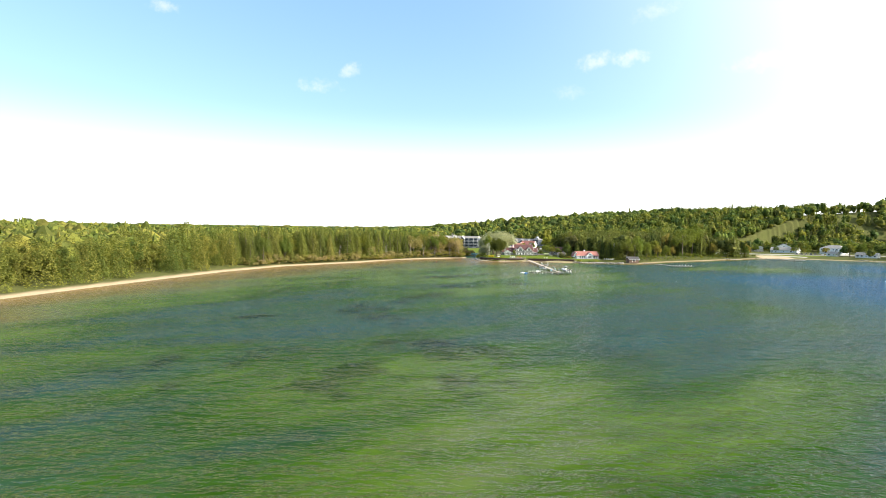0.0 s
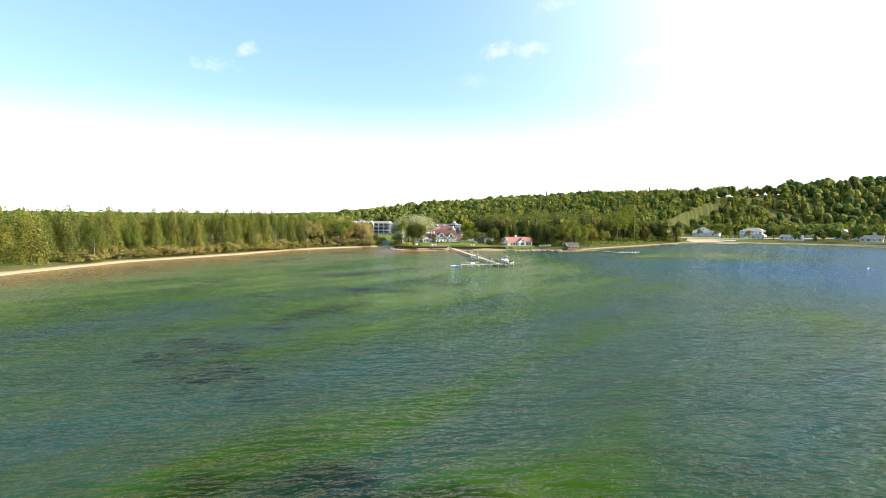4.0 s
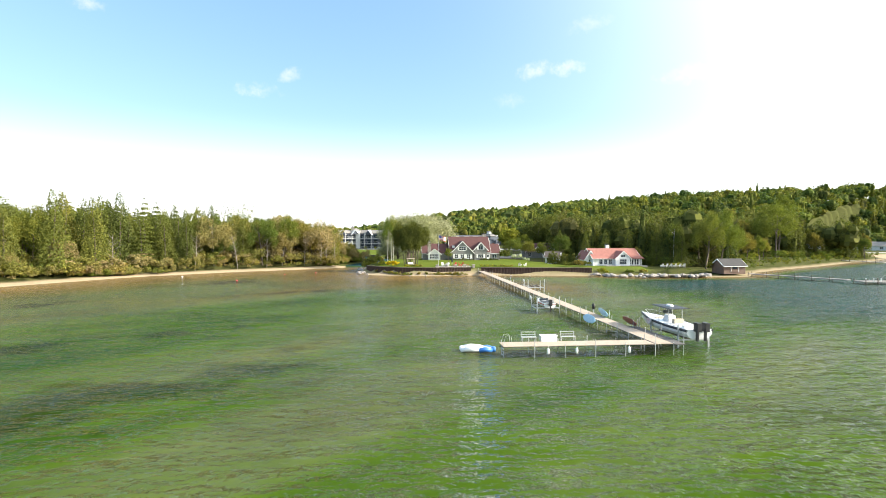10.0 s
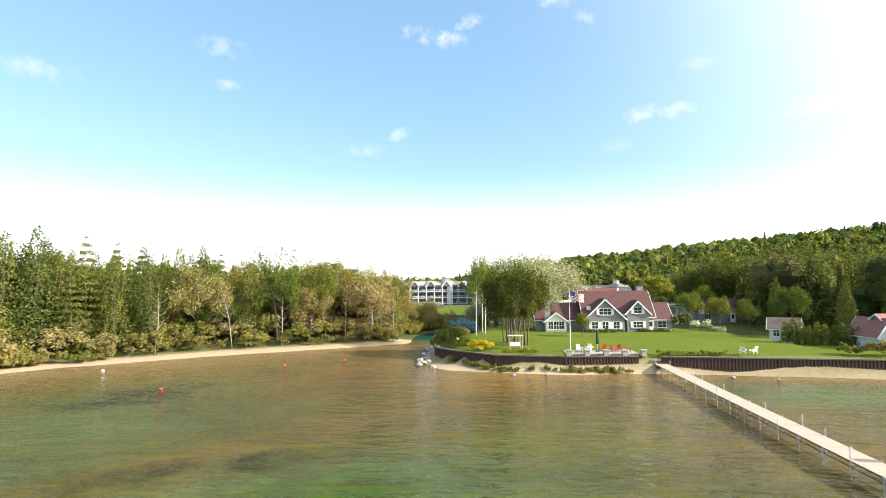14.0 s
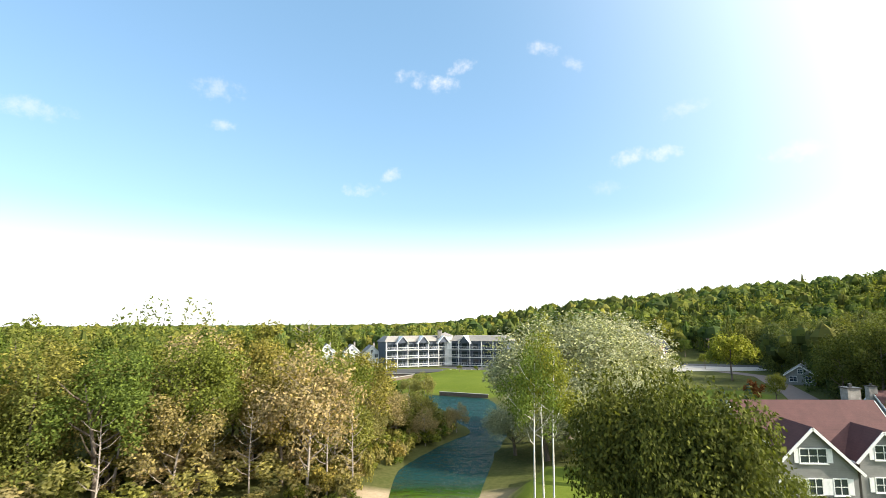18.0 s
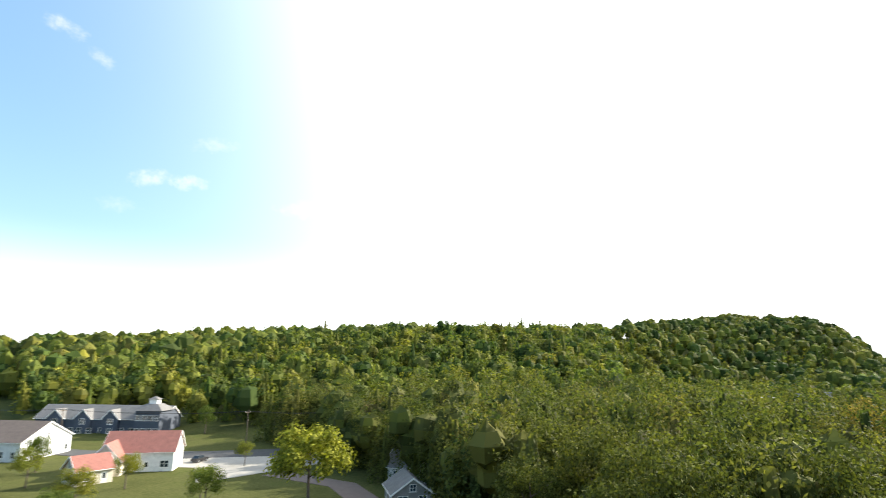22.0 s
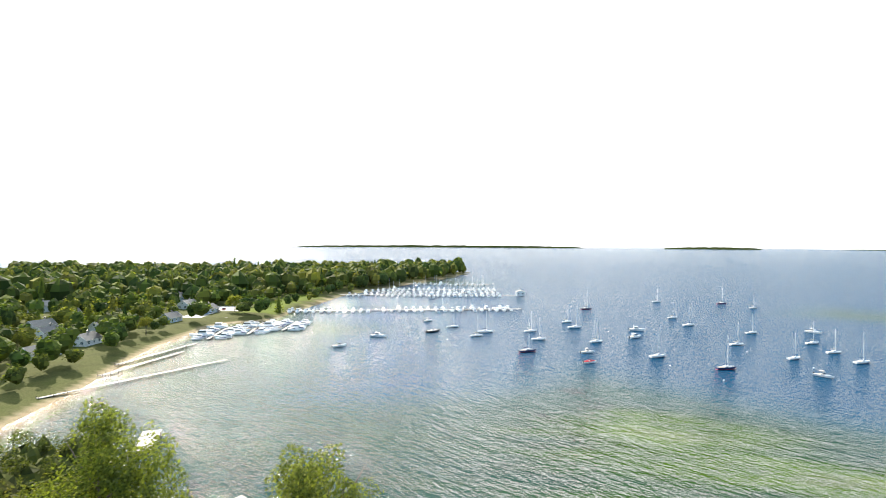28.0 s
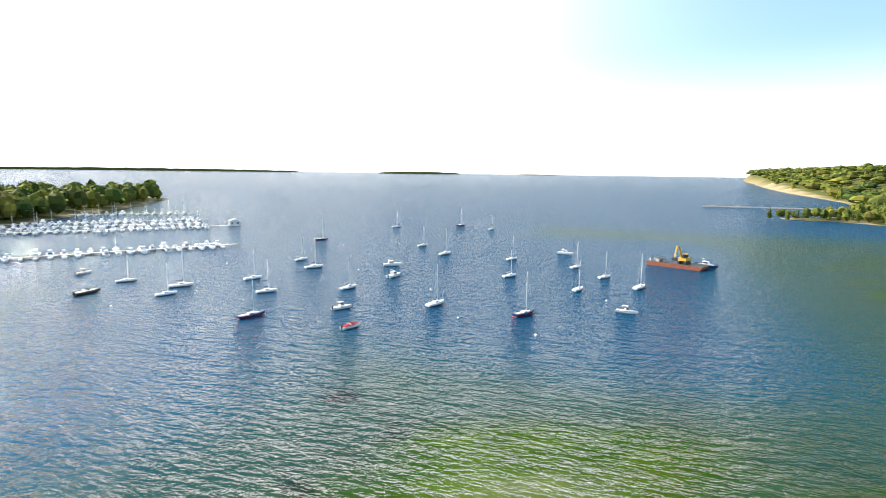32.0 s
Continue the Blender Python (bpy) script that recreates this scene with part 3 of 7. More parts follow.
# lighter green shallows: place, radius, how much shallower
SHALLOWS = [(10, 66, 40, 0.2), (-34, 74, 44, 0.05), (56, 226, 26, 0.1), (-20, 226, 36, 0.05), (60, 290, 30, 0.06), (200, 344, 34, 0.24), (160, 322, 26, 0.2), (74, 345, 22, 0.14), (34, 222, 26, 0.08), (42, 380, 16, 0.12), (28, 354, 10, 0.07), (28, 278, 15, 0.15)]
# dark weed beds: place, half length, half width, bearing of the long side, density
WEED_BEDS = [(6, 218, 24, 9, 65, 0.85), (-40, 92, 26, 14, 40, 0.6), (-16, 84, 16, 7, 20, 0.9), (2, 104, 18, 10, 120, 0.9), (-20, 150, 30, 10, 150, 0.7), (-50, 140, 10, 5, 60, 0.8), (4, 82, 14, 8, 60, 0.7), (6, 265, 26, 8, 47, 1.0), (33, 231, 11, 3.4, 48, 0.95), (-6, 290, 30, 5, 55, 0.7),
             (14, 222, 12, 3, 60, 0.7), (-6, 185, 20, 6, 30, 0.9), (14, 232, 16, 4, 40, 0.6), (-4, 368, 14, 8, 30, 0.75), (16, 344, 9, 4, 70, 0.8), (236, 320, 24, 5, 118, 0.75), (222, 352, 18, 3, 118, 0.6), (-40, 240, 26, 8, 20, 0.7), (-60, 190, 26, 8, 10, 0.7), (-30, 320, 26, 6, 40, 0.6)]


def water_depth(x, y):
    """How deep the water looks: 0 at the sand, 0.5 over weed, 0.7 in the open bay, 1 in the lake."""
    d = -shore(x, y)
    near = (0.66 - 0.22 * smooth(150, 300, y)) * smooth(-3, 90, d) ** 0.62
    bay = 0.72 * smooth(40, 112, x) * smooth(1, 12, d)
    near = np.maximum(near, bay)
    for bx, by, br, k in SHALLOWS:
        near = near - k * np.exp(-((x - bx) ** 2 + (y - by) ** 2) / (br * br)) * smooth(4, 40, d)
    deep = np.maximum(smooth(60, -120, y), smooth(340, 260, y) * smooth(95, 175, x) * smooth(-40, 60, y))
    deep = np.maximum(deep, smooth(200, 290, x) * smooth(30, 120, d))
    river = smooth(420, 440, y) * smooth(70, 50, x)
    return np.clip(np.maximum(near + (1 - near) * deep, 0.8 * river), 0, 1)


def weed(x, y):
    w = 0 * x
    for bx, by, ln, wd, az, k in WEED_BEDS:
        c, s = math.cos(radians(az)), math.sin(radians(az))
        u, v = ((x - bx) * s + (y - by) * c) / ln, ((x - bx) * c - (y - by) * s) / wd
        w = np.maximum(w, k * np.exp(-(u * u + v * v)))
    return w


def far_rise(x, y):
    """The far lake lifts a little, so that its rim lies where the true horizon would."""
    return 24 * smooth(1600, 4900, np.hypot(x - 160, y - 450))


wx, wy = axis_steps(-150, 440, 3.2, -4950, 4950), axis_steps(60, 580, 3.2, -4950, 3000)
tagged(sheet("water", wx, wy, far_rise, M["water"], {"depth": water_depth, "weed": weed}), "rippled clear lake water, green over weed beds", "lake", kind="structure")

# ---- plants ----
rng = np.random.default_rng(7)


def cards(c, nrm, length, width, r):
    """Pointed leaf sprays at the centres c, facing nrm, as an array of corner points (n, 4, 3)."""
    n = len(c)
    t = r.normal(size=(n, 3))
    t -= (t * nrm).sum(1, keepdims=True) * nrm
    t /= np.linalg.norm(t, axis=1, keepdims=True) + 1e-9
    b = np.cross(nrm, t)
    L, Wd = (length * r.uniform(0.7, 1.3, n))[:, None], (width * r.uniform(0.7, 1.3, n))[:, None]
    return np.stack([c - t * L, c + b * Wd + t * L * 0.15, c + t * L, c - b * Wd + t * L * 0.1], 1)


def unit(v):
    return v / (np.linalg.norm(v, axis=1, keepdims=True) + 1e-9)


def crown_round(r, H, R, n, leaf, clumps=38, low=0.28, flat=1.0, core=(6, 4)):
    cz, rz = H * (0.5 + low / 2), H * (0.5 - low / 2)
    d = unit(r.normal(size=(clumps, 3)))
    d[:, 2] = np.abs(d[:, 2]) * 1.1 - 0.45 * r.random(clumps)
    d = unit(d)
    k = r.uniform(0.45, 0.95, clumps)[:, None]
    cc = d * k * np.array([R, R, rz * flat]) + np.array([0, 0, cz])
    rc = R * r.uniform(0.2, 0.36, clumps)
    idx = r.integers(0, clumps, n)
    off = unit(r.normal(size=(n, 3)))
    p = cc[idx] + off * (rc[idx] * r.uniform(0.55, 1.0, n))[:, None]
    p[:, 2] = np.maximum(p[:, 2], H * low * 0.7)
    nr = unit(off + 0.8 * r.normal(size=(n, 3)) + np.array([0, 0, 0.5]))
    skin = cards(p, nr, leaf, leaf * 0.55, r)
    return np.concatenate([skin] + [lump(r, c, q * 0.36, core[0], core[1]) for c, q in zip(cc, rc)] if core else [skin])


def lump(r, c, q, n, m, tall=1.0):
    """A closed uneven ball of small facets: the shaded mass inside a clump of leaves."""
    ph = np.linspace(0.12, np.pi - 0.12, m + 1)[:, None]
    th = np.linspace(0, 2 * np.pi, n + 1)[None, :-1]
    rad = q * r.uniform(0.78, 1.18, (m + 1, n))
    p = np.stack([rad * np.sin(ph) * np.cos(th), rad * np.sin(ph) * np.sin(th), tall * rad * np.cos(ph) * np.ones_like(th)], -1) + c
    p2 = np.roll(p, -1, 1)
    return np.stack([p[1:], p2[1:], p2[:-1], p[:-1]], 2).reshape(-1, 4, 3)


def crown_cone(r, H, R, n, leaf, low=0.06, power=0.75, tiers=0):
    t = 1 - np.sqrt(r.random(n)) if tiers == 0 else (np.floor((1 - np.sqrt(r.random(n))) * tiers) + r.random(n) * 0.45) / tiers
    a = r.uniform(0, 2 * np.pi, n)
    lump = 1 + 0.22 * np.sin(3 * a + 9 * t) + 0.15 * np.sin(7 * a - 17 * t)
    rr = R * (1 - t) ** power * lump * r.uniform(0.55, 1.0, n) + 0.08
    z = H * (low + (1 - low) * t) - (0.16 * rr if tiers else 0)
    p = np.stack([rr * np.cos(a), rr * np.sin(a), z], -1)
    nr = unit(np.stack([np.cos(a), np.sin(a), 0.5 + 0 * a], -1) + 0.7 * r.normal(size=(n, 3)))
    return cards(p, nr, leaf, leaf * 0.5, r)


def quads_mesh(name, q, mat, tint=None):
    n = len(q)
    me = bpy.data.meshes.new(name)
    me.vertices.add(4 * n)
    me.vertices.foreach_set("co", q.reshape(-1).astype(np.float32))
    me.loops.add(4 * n)
    me.loops.foreach_set("vertex_index", np.arange(4 * n, dtype=np.int32))
    me.polygons.add(n)
    me.polygons.foreach_set("loop_start", np.arange(0, 4 * n, 4, dtype=np.int32))
    me.update()
    me.materials.append(mat)
    if tint is not None:
        a = me.attributes.new("tint", "FLOAT", "POINT")
        a.data.foreach_set("value", np.repeat(tint, 4).astype(np.float32))
    me.validate()
    return me


def trunk_mesh(r, H, rad, mat, limbs=6, fork=0.35, lean=0.05, reach=0.3):
    b = Build()
    top = Vector((r.normal() * lean * H, r.normal() * lean * H, H * 0.86))
    mid = Vector((top.x * 0.3 + r.normal() * 0.02 * H, top.y * 0.3, H * 0.42))
    b.tube([(0, 0, -0.4), (0, 0, 0.5), mid, top], [rad * 1.35, rad, rad * 0.7, rad * 0.12], 7)
    for k in range(limbs):
        f = fork + (0.8 - fork) * k / limbs
        p = mid.lerp(top, (f - 0.42) / 0.44) if f > 0.42 else Vector((0, 0, 0.5)).lerp(mid, f / 0.42)
        a = k * 2.4 + r.random()
        q = p + Vector((math.cos(a), math.sin(a), 0.75)) * reach * H * r.uniform(0.6, 1.1)
        m = p.lerp(q, 0.5) + Vector((0, 0, -0.02 * H))
        b.tube([p, m, q], [rad * 0.42, rad * 0.26, rad * 0.05], 5)
    return b.mesh("trunk", mat, True)


TREES = {}


def species(key, crown, trunk):
    TREES.setdefault(key, []).append((crown, trunk))


for k in range(4):
    species("broad", quads_mesh("crown", crown_round(rng, 15, 5.2, 9500, 0.165, 60, 0.1, core=None), M["leaf"]), trunk_mesh(rng, 13, 0.28, M["bark"]))
    species("cedar", quads_mesh("crown", crown_cone(rng, 15, 3.5, 5200, 0.18, 0.03), M["needle"]), trunk_mesh(rng, 14.5, 0.22, M["bark"], 3, 0.3, 0.02, 0.1))
for k in range(2):
    species("olive", quads_mesh("crown", crown_round(rng, 12, 4.2, 7000, 0.155, 46, 0.1, core=None), M["leaf_autumn"]), trunk_mesh(rng, 10.5, 0.2, M["bark"]))
    species("spruce", quads_mesh("crown", crown_cone(rng, 16, 3.4, 4600, 0.18, 0.04, 0.9, 15), M["needle"]), trunk_mesh(rng, 15.5, 0.22, M["bark"], 0))
    species("birch", quads_mesh("crown", crown_round(rng, 15, 3.4, 4600, 0.12, 42, 0.14, core=None), M["leaf"]), trunk_mesh(rng, 14, 0.11, M["birch"], 6, 0.4, 0.05, 0.2))
    species("dead", None, trunk_mesh(rng, 13, 0.11, M["dead"], 16, 0.25, 0.06, 0.16))
    species("pine", quads_mesh("crown", crown_round(rng, 16, 3.4, 4200, 0.16, 26, 0.3, core=None), M["needle"]), trunk_mesh(rng, 15.5, 0.22, M["bark"], 8, 0.45, 0.03, 0.2))
species("maple", quads_mesh("crown", crown_round(rng, 13.6, 6.6, 22000, 0.2, 100, 0.13, core=None), M["leaf_dark"]), trunk_mesh(rng, 11.5, 0.22, M["bark"], 7, 0.25))
species("gold", quads_mesh("crown", crown_round(rng, 13, 6.5, 4800, 0.32, 50, 0.12), M["leaf_gold"]), trunk_mesh(rng, 11, 0.3, M["bark"]))
species("willow", quads_mesh("crown", crown_round(rng, 18.5, 9.0, 26000, 0.2, 130, 0.06, 1.0, None), M["leaf_willow"]), trunk_mesh(rng, 16, 0.55, M["bark"], 9, 0.2, 0.04, 0.36))
for k in range(3):
    species("brush", quads_mesh("crown", crown_round(rng, 9, 3.6, 7500, 0.125, 50, 0.03, core=None), M["leaf_brush"]), trunk_mesh(rng, 8.6, 0.1, M["dead"], 12, 0.12, 0.06, 0.3))
    species("dusky", quads_mesh("crown", crown_round(rng, 15, 5.4, 7000, 0.2, 56, 0.08, core=None), M["leaf_dark"]), trunk_mesh(rng, 13, 0.28, M["bark"]))
species("poplar", quads_mesh("crown", crown_cone(rng, 19, 2.6, 1900, 0.17, 0.2, 0.5), M["leaf_brush"]), trunk_mesh(rng, 20, 0.2, M["dead"], 30, 0.15, 0.02, 0.22))
species("bluespruce", quads_mesh("crown", crown_cone(rng, 9, 2.3, 1900, 0.26, 0.03, 0.9, 11), M["needle_blue"]), trunk_mesh(rng, 8.7, 0.15, M["bark"], 0))
species("redtree", quads_mesh("crown", crown_round(rng, 7, 2.6, 1500, 0.22, 26, 0.1), M["leaf_red"]), trunk_mesh(rng, 6, 0.14, M["bark"]))
species("hedge", quads_mesh("crown", crown_cone(rng, 5, 0.95, 900, 0.2, 0.02, 0.45), M["needle"]), trunk_mesh(rng, 4.6, 0.07, M["bark"], 0))


def shrub_mesh(mat, seed, n=760, leaf=0.095, R=1.0, H=1.2):
    return quads_mesh("foliage", crown_round(np.random.default_rng(seed), H, R, n, leaf, 15, 0.02, 1.1, (6, 3)), mat)


SHRUB = {"green": shrub_mesh(M["leaf"], 1), "dark": shrub_mesh(M["leaf_dark"], 2), "gold": shrub_mesh(M["leaf_gold"], 3), "bloom": shrub_mesh(M["bloom_yellow"], 4), "white": shrub_mesh(M["bloom_white"], 5), "olive": shrub_mesh(M["leaf_autumn"], 6), "brush": shrub_mesh(M["leaf_brush"], 7)}
LABELS = {"broad": ("broad-leaved tree with a full green crown", "tree"), "cedar": ("tall dense white cedar in the shore woods", "tree"), "olive": ("small tree turning olive and yellow", "tree"),
          "spruce": ("dark pointed spruce with layered boughs", "tree"), "birch": ("slender birch with a white trunk", "tree"), "dead": ("bare bleached dead tree with broken limbs", "dead tree"),
          "pine": ("tall open pine with clumped needles", "tree"), "maple": ("dense round dark green lawn tree", "tree"), "gold": ("bright yellow-green rounded tree", "tree"),
          "willow": ("huge silvery weeping willow beside the river", "tree"), "bluespruce": ("young blue spruce by the lawn", "tree"), "redtree": ("small tree turning red and orange", "tree"), "dusky": ("large dark hardwood behind the lake house", "tree"), "brush": ("wild tan and olive shoreline thicket tree", "tree"), "poplar": ("tall bleached poplar with fine upright twigs", "tree"), "hedge": ("narrow clipped arborvitae in a hedge row", "hedge tree")}


def gz(x, y):
    return float(ground_z(np.array([x], float), np.array([y], float))[0])


def tree(kind, x, y, height=None, spread=1.0, z=None, group="", label=""):
    base = {"broad": 15, "cedar": 15, "olive": 12, "spruce": 16, "birch": 15, "dead": 12, "pine": 16, "maple": 13.6, "gold": 13, "willow": 18.5, "bluespruce": 9, "redtree": 7, "hedge": 5, "dusky": 15, "brush": 9, "poplar": 19}[kind]
    s = (height or base) / base
    crown, trunk = TREES[kind][int(rng.integers(len(TREES[kind])))]
    lab, cat = LABELS[kind]
    e = thing("dead_tree" if kind == "dead" else "tree", 0, 0, 0, 0, label or lab, cat, group)
    e.matrix_basis = pose(x, y, gz(x, y) if z is None else z, 0, 0, float(rng.uniform(0, 360))) @ Matrix.Diagonal((s * spread, s * spread, s, 1))
    part("trunk", trunk, None, e)
    if crown:
        part("crown", crown, None, e)
    return e


def shrub(kind, x, y, r, h, label="", z=None):
    e = thing("shrub", 0, 0, 0, 0, label or "rounded garden shrub beside the lawn", "shrub")
    e.matrix_basis = pose(x, y, (gz(x, y) if z is None else z) - 0.03, 0, 0, float(rng.uniform(0, 360))) @ Matrix.Diagonal((r, r, h / 1.2, 1))
    part("foliage", SHRUB[kind], None, e)
    return e


def scatter(x0, y0, x1, y1, step, keep, seed):
    r = np.random.default_rng(seed)
    X, Y = np.meshgrid(np.arange(x0, x1, step), np.arange(y0, y1, step))
    X = X.ravel() + r.uniform(-0.45, 0.45, X.size) * step
    Y = Y.ravel() + r.uniform(-0.45, 0.45, Y.size) * step
    k = keep(X, Y)
    return np.stack([X[k], Y[k]], -1)


FAR = {}
for key, nr, nc, lr, lc, ball in (("brush", 380, 10, 0.042, 0.05, (6, 4)), ("leafy", 2000, 1700, 0.0145, 0.016, (6, 4)), ("close", 1500, 1400, 0.0145, 0.0175, (11, 8)), ("near", 380, 340, 0.041, 0.042, (11, 8)), ("mid", 185, 100, 0.043, 0.055, (8, 5)), ("far", 18, 18, 0.11, 0.1, (7, 4))):
    FAR["round", key], FAR["cone", key] = [], []
    for k in range(5):
        cr_ = [crown_round(rng, 1.0, 0.28 if key == "leafy" else 0.36, nr, lr, 14, 0.1, core=None)]
        tops = ((0, 0, 0.55, 0.29), (0.13, 0.05, 0.7, 0.19), (-0.12, 0.1, 0.62, 0.2), (0.02, -0.15, 0.6, 0.19))
        for x, y, z, q in () if key in ("brush", "leafy") else tops if key in ("near", "close") else tops[:3] if key == "mid" else tops[:1]:
            cr_.append(lump(rng, np.array([x, y, z]) + rng.normal(size=3) * 0.03, q * (1.25 if key == "far" else 0.72 if key in ("near", "close") else 0.82), ball[0] if q > 0.25 else 6, ball[1] if q > 0.25 else 4, 1.15))
        FAR["round", key].append(np.concatenate(cr_))
        co = crown_cone(rng, 1.0, 0.2, nc, lc, 0.02)
        n_, m_ = ball
        zz = np.linspace(0.03, 0.8 if key == "close" else 0.95, m_ + 1)[:, None]
        th = np.linspace(0, 2 * np.pi, n_ + 1)[None, :-1]
        rad = (0.07 if key == "close" else 0.11 if key == "near" else 0.15) * (1 - zz) ** 0.75 * rng.uniform(0.75, 1.2, (m_ + 1, n_)) + 0.005
        p = np.stack([rad * np.cos(th), rad * np.sin(th), zz * np.ones_like(th)], -1)
        p2 = np.roll(p, -1, 1)
        FAR["cone", key].append(co if key == "leafy" else np.concatenate([co, np.stack([p[:-1], p2[:-1], p2[1:], p[1:]], 2).reshape(-1, 4, 3)]))


def forest(name, label, pts, hmin, hmax, conifer, mat, seed, spread=1.0, detail=None):
    """Woods that nobody could count, joined into one mesh of leafy crowns."""
    r = np.random.default_rng(seed)
    z = ground_z(pts[:, 0], pts[:, 1])
    out, tint = [], []
    for (x, y), g in zip(pts, z):
        cone = r.random() < conifer
        lod = detail or "close" if detail or 60 < x < 190 and 395 < y < 505 else "near" if 30 < x < 290 and 400 < y < 620 else "mid" if -150 < x < 560 and 180 < y < 760 and not (x < -70 and y > 400) else "far"
        q = FAR["cone" if cone else "round", lod][int(r.integers(5))]
        h = (hmin + (hmax - hmin) * r.random() ** 1.4) * (1.06 if cone else 1.0)
        a = r.uniform(0, 2 * np.pi)
        c, s = math.cos(a), math.sin(a)
        w = h * r.uniform(0.85, 1.2) * spread
        if r.random() < 0.07:
            h *= r.uniform(1.1, 1.25)
        m = np.array([[c * w, s * w, 0], [-s * w, c * w, 0], [0, 0, h]])
        out.append(q @ m + np.array([x, y, g - 0.02 * h]))
        tint.append(np.full(len(q), r.random()))
    me = quads_mesh(name, np.concatenate(out), mat, np.concatenate(tint))
    return tagged(new(name, me), label, "forest", kind="stuff")


M["forest"] = leaf_mat("far_mixed_foliage", GREENS + [(0.055, 0.085, 0.026), (0.08, 0.12, 0.03), (0.17, 0.17, 0.035), (0.06, 0.095, 0.026), (0.11, 0.12, 0.035)], 0.35)
M["forest_w"] = leaf_mat("shore_woods_foliage", [(0.115, 0.145, 0.034), (0.185, 0.19, 0.045), (0.085, 0.115, 0.03), (0.21, 0.195, 0.05), (0.135, 0.16, 0.04)], 0.42)

M["forest_bay"] = leaf_mat("dark_cedar_woods_foliage", [(0.075, 0.092, 0.026), (0.115, 0.125, 0.032), (0.055, 0.075, 0.024), (0.15, 0.145, 0.038), (0.09, 0.105, 0.03), (0.13, 0.11, 0.045)], 0.3)

WOODS_LEFT = [(19, 431), (16, 446), (18, 462), (2, 478), (-60, 498), (-260, 560), (-600, 560), (-600, -40), (-140, -40), (-70, 30), (-115, 90), (-142, 165), (-132, 210), (-116, 275), (-98, 320), (-60, 362), (-40, 394), (-16, 412), (4, 424)]
CLEAR = [[(36, 410), (115, 382), (118, 410), (100, 440), (112, 500), (136, 600), (120, 690), (30, 700), (30, 600), (40, 440)]]


def open_ground(x, y):
    m = lawn_mask(x, y) > 0.5
    for p in CLEAR:
        m |= inside(p, x, y)
    return m


NEAR_EDGE = [(-90, 315), (-52, 357), (-33, 388), (-12, 405), (6, 416), (19, 425), (17.5, 441), (22, 456)]


def left_far(x, y):
    return inside(WOODS_LEFT, x, y) & (shore(x, y) > 7) & (edge_dist(NEAR_EDGE, x, y, False) > 30) & ((x > -230) | (y % 3 < 1.1))


pts = scatter(-420, -30, 20, 560, 6.6, left_far, 11)
k = edge_dist(NEAR_EDGE, pts[:, 0], pts[:, 1], False) < 62
forest("shore_woods", "dense mixed cedar and hardwood shore woods", pts[k], 15, 20, 0.6, M["forest_w"], 12, 1.0, "leafy")
forest("inner_woods", "deep mixed woods behind the beach", pts[~k & (pts[:, 1] > 330) & (pts[:, 0] > -200)], 13, 18, 0.55, M["forest_w"], 45, 1.0, "mid")
q = ~k & ((pts[:, 1] <= 330) | (pts[:, 0] <= -200))
e = shore(pts[:, 0], pts[:, 1]) < 26
forest("beach_woods", "mixed woods along the long beach", pts[q & e], 12, 19.5, 0.45, M["forest_w"], 46, 1.1, "leafy")
forest("deep_woods", "deep woods behind the long beach", pts[q & ~e], 12, 17, 0.5, M["forest_w"], 47)


def left_near(x, y):
    return inside(WOODS_LEFT, x, y) & (shore(x, y) > 5.5) & (edge_dist(NEAR_EDGE, x, y, False) <= 30)


for x, y in scatter(-130, 300, 22, 480, 4.9, left_near, 13):
    river = x > -22
    d = float(shore(np.array([x]), np.array([y]))[0])
    u = rng.random()
    if y > 448:
        tree("brush" if u < 0.7 else "olive", x, y, rng.uniform(6, 9.5))
    elif u < 0.025:
        tree("dead", x, y, rng.uniform(10, 15))
    elif river:
        tree("brush" if u < 0.45 else "olive" if u < 0.65 else "birch" if u < 0.7 else "cedar" if u < 0.85 else "broad", x, y, rng.uniform(11, 16.5))
    elif d < 12 and u < 0.3:
        tree("brush" if u < 0.75 else "birch", x, y, rng.uniform(6, 10))
    else:
        tree("cedar" if u < 0.66 else "pine" if u < 0.69 else "spruce" if u < 0.8 else "broad", x, y, rng.uniform(16.5, 22.5) * (1.0 if u < 0.8 else 0.78), 1.0 if u < 0.8 else 0.9)


def under(x, y):
    d = shore(x, y)
    return (d > 3.2) & (d < 17) & (x < 21) & (y < 470) & (x > -110)


forest("shore_undergrowth", "tangled tan and green brush under the shore trees", scatter(-110, 300, 22, 470, 2.6, under, 41), 1.6, 5.6, 0.0, M["leaf_brush"], 42, 1.5, "brush")
forest("bay_undergrowth", "green brush along the bay shore", scatter(100, 384, 276, 486, 4.4, lambda x, y: (shore(x, y) > 2.5) & (shore(x, y) < 24) & (x > 112), 43), 1.2, 4.2, 0.0, M["leaf"], 44, 1.4, "brush")


def plain_west(x, y):
    return ((x < 28) & (y > 625) | (x < -75) & (y > 500)) & (hill(x, y) < 14) & ~inside(WOODS_LEFT, x, y) & ~open_ground(x, y)


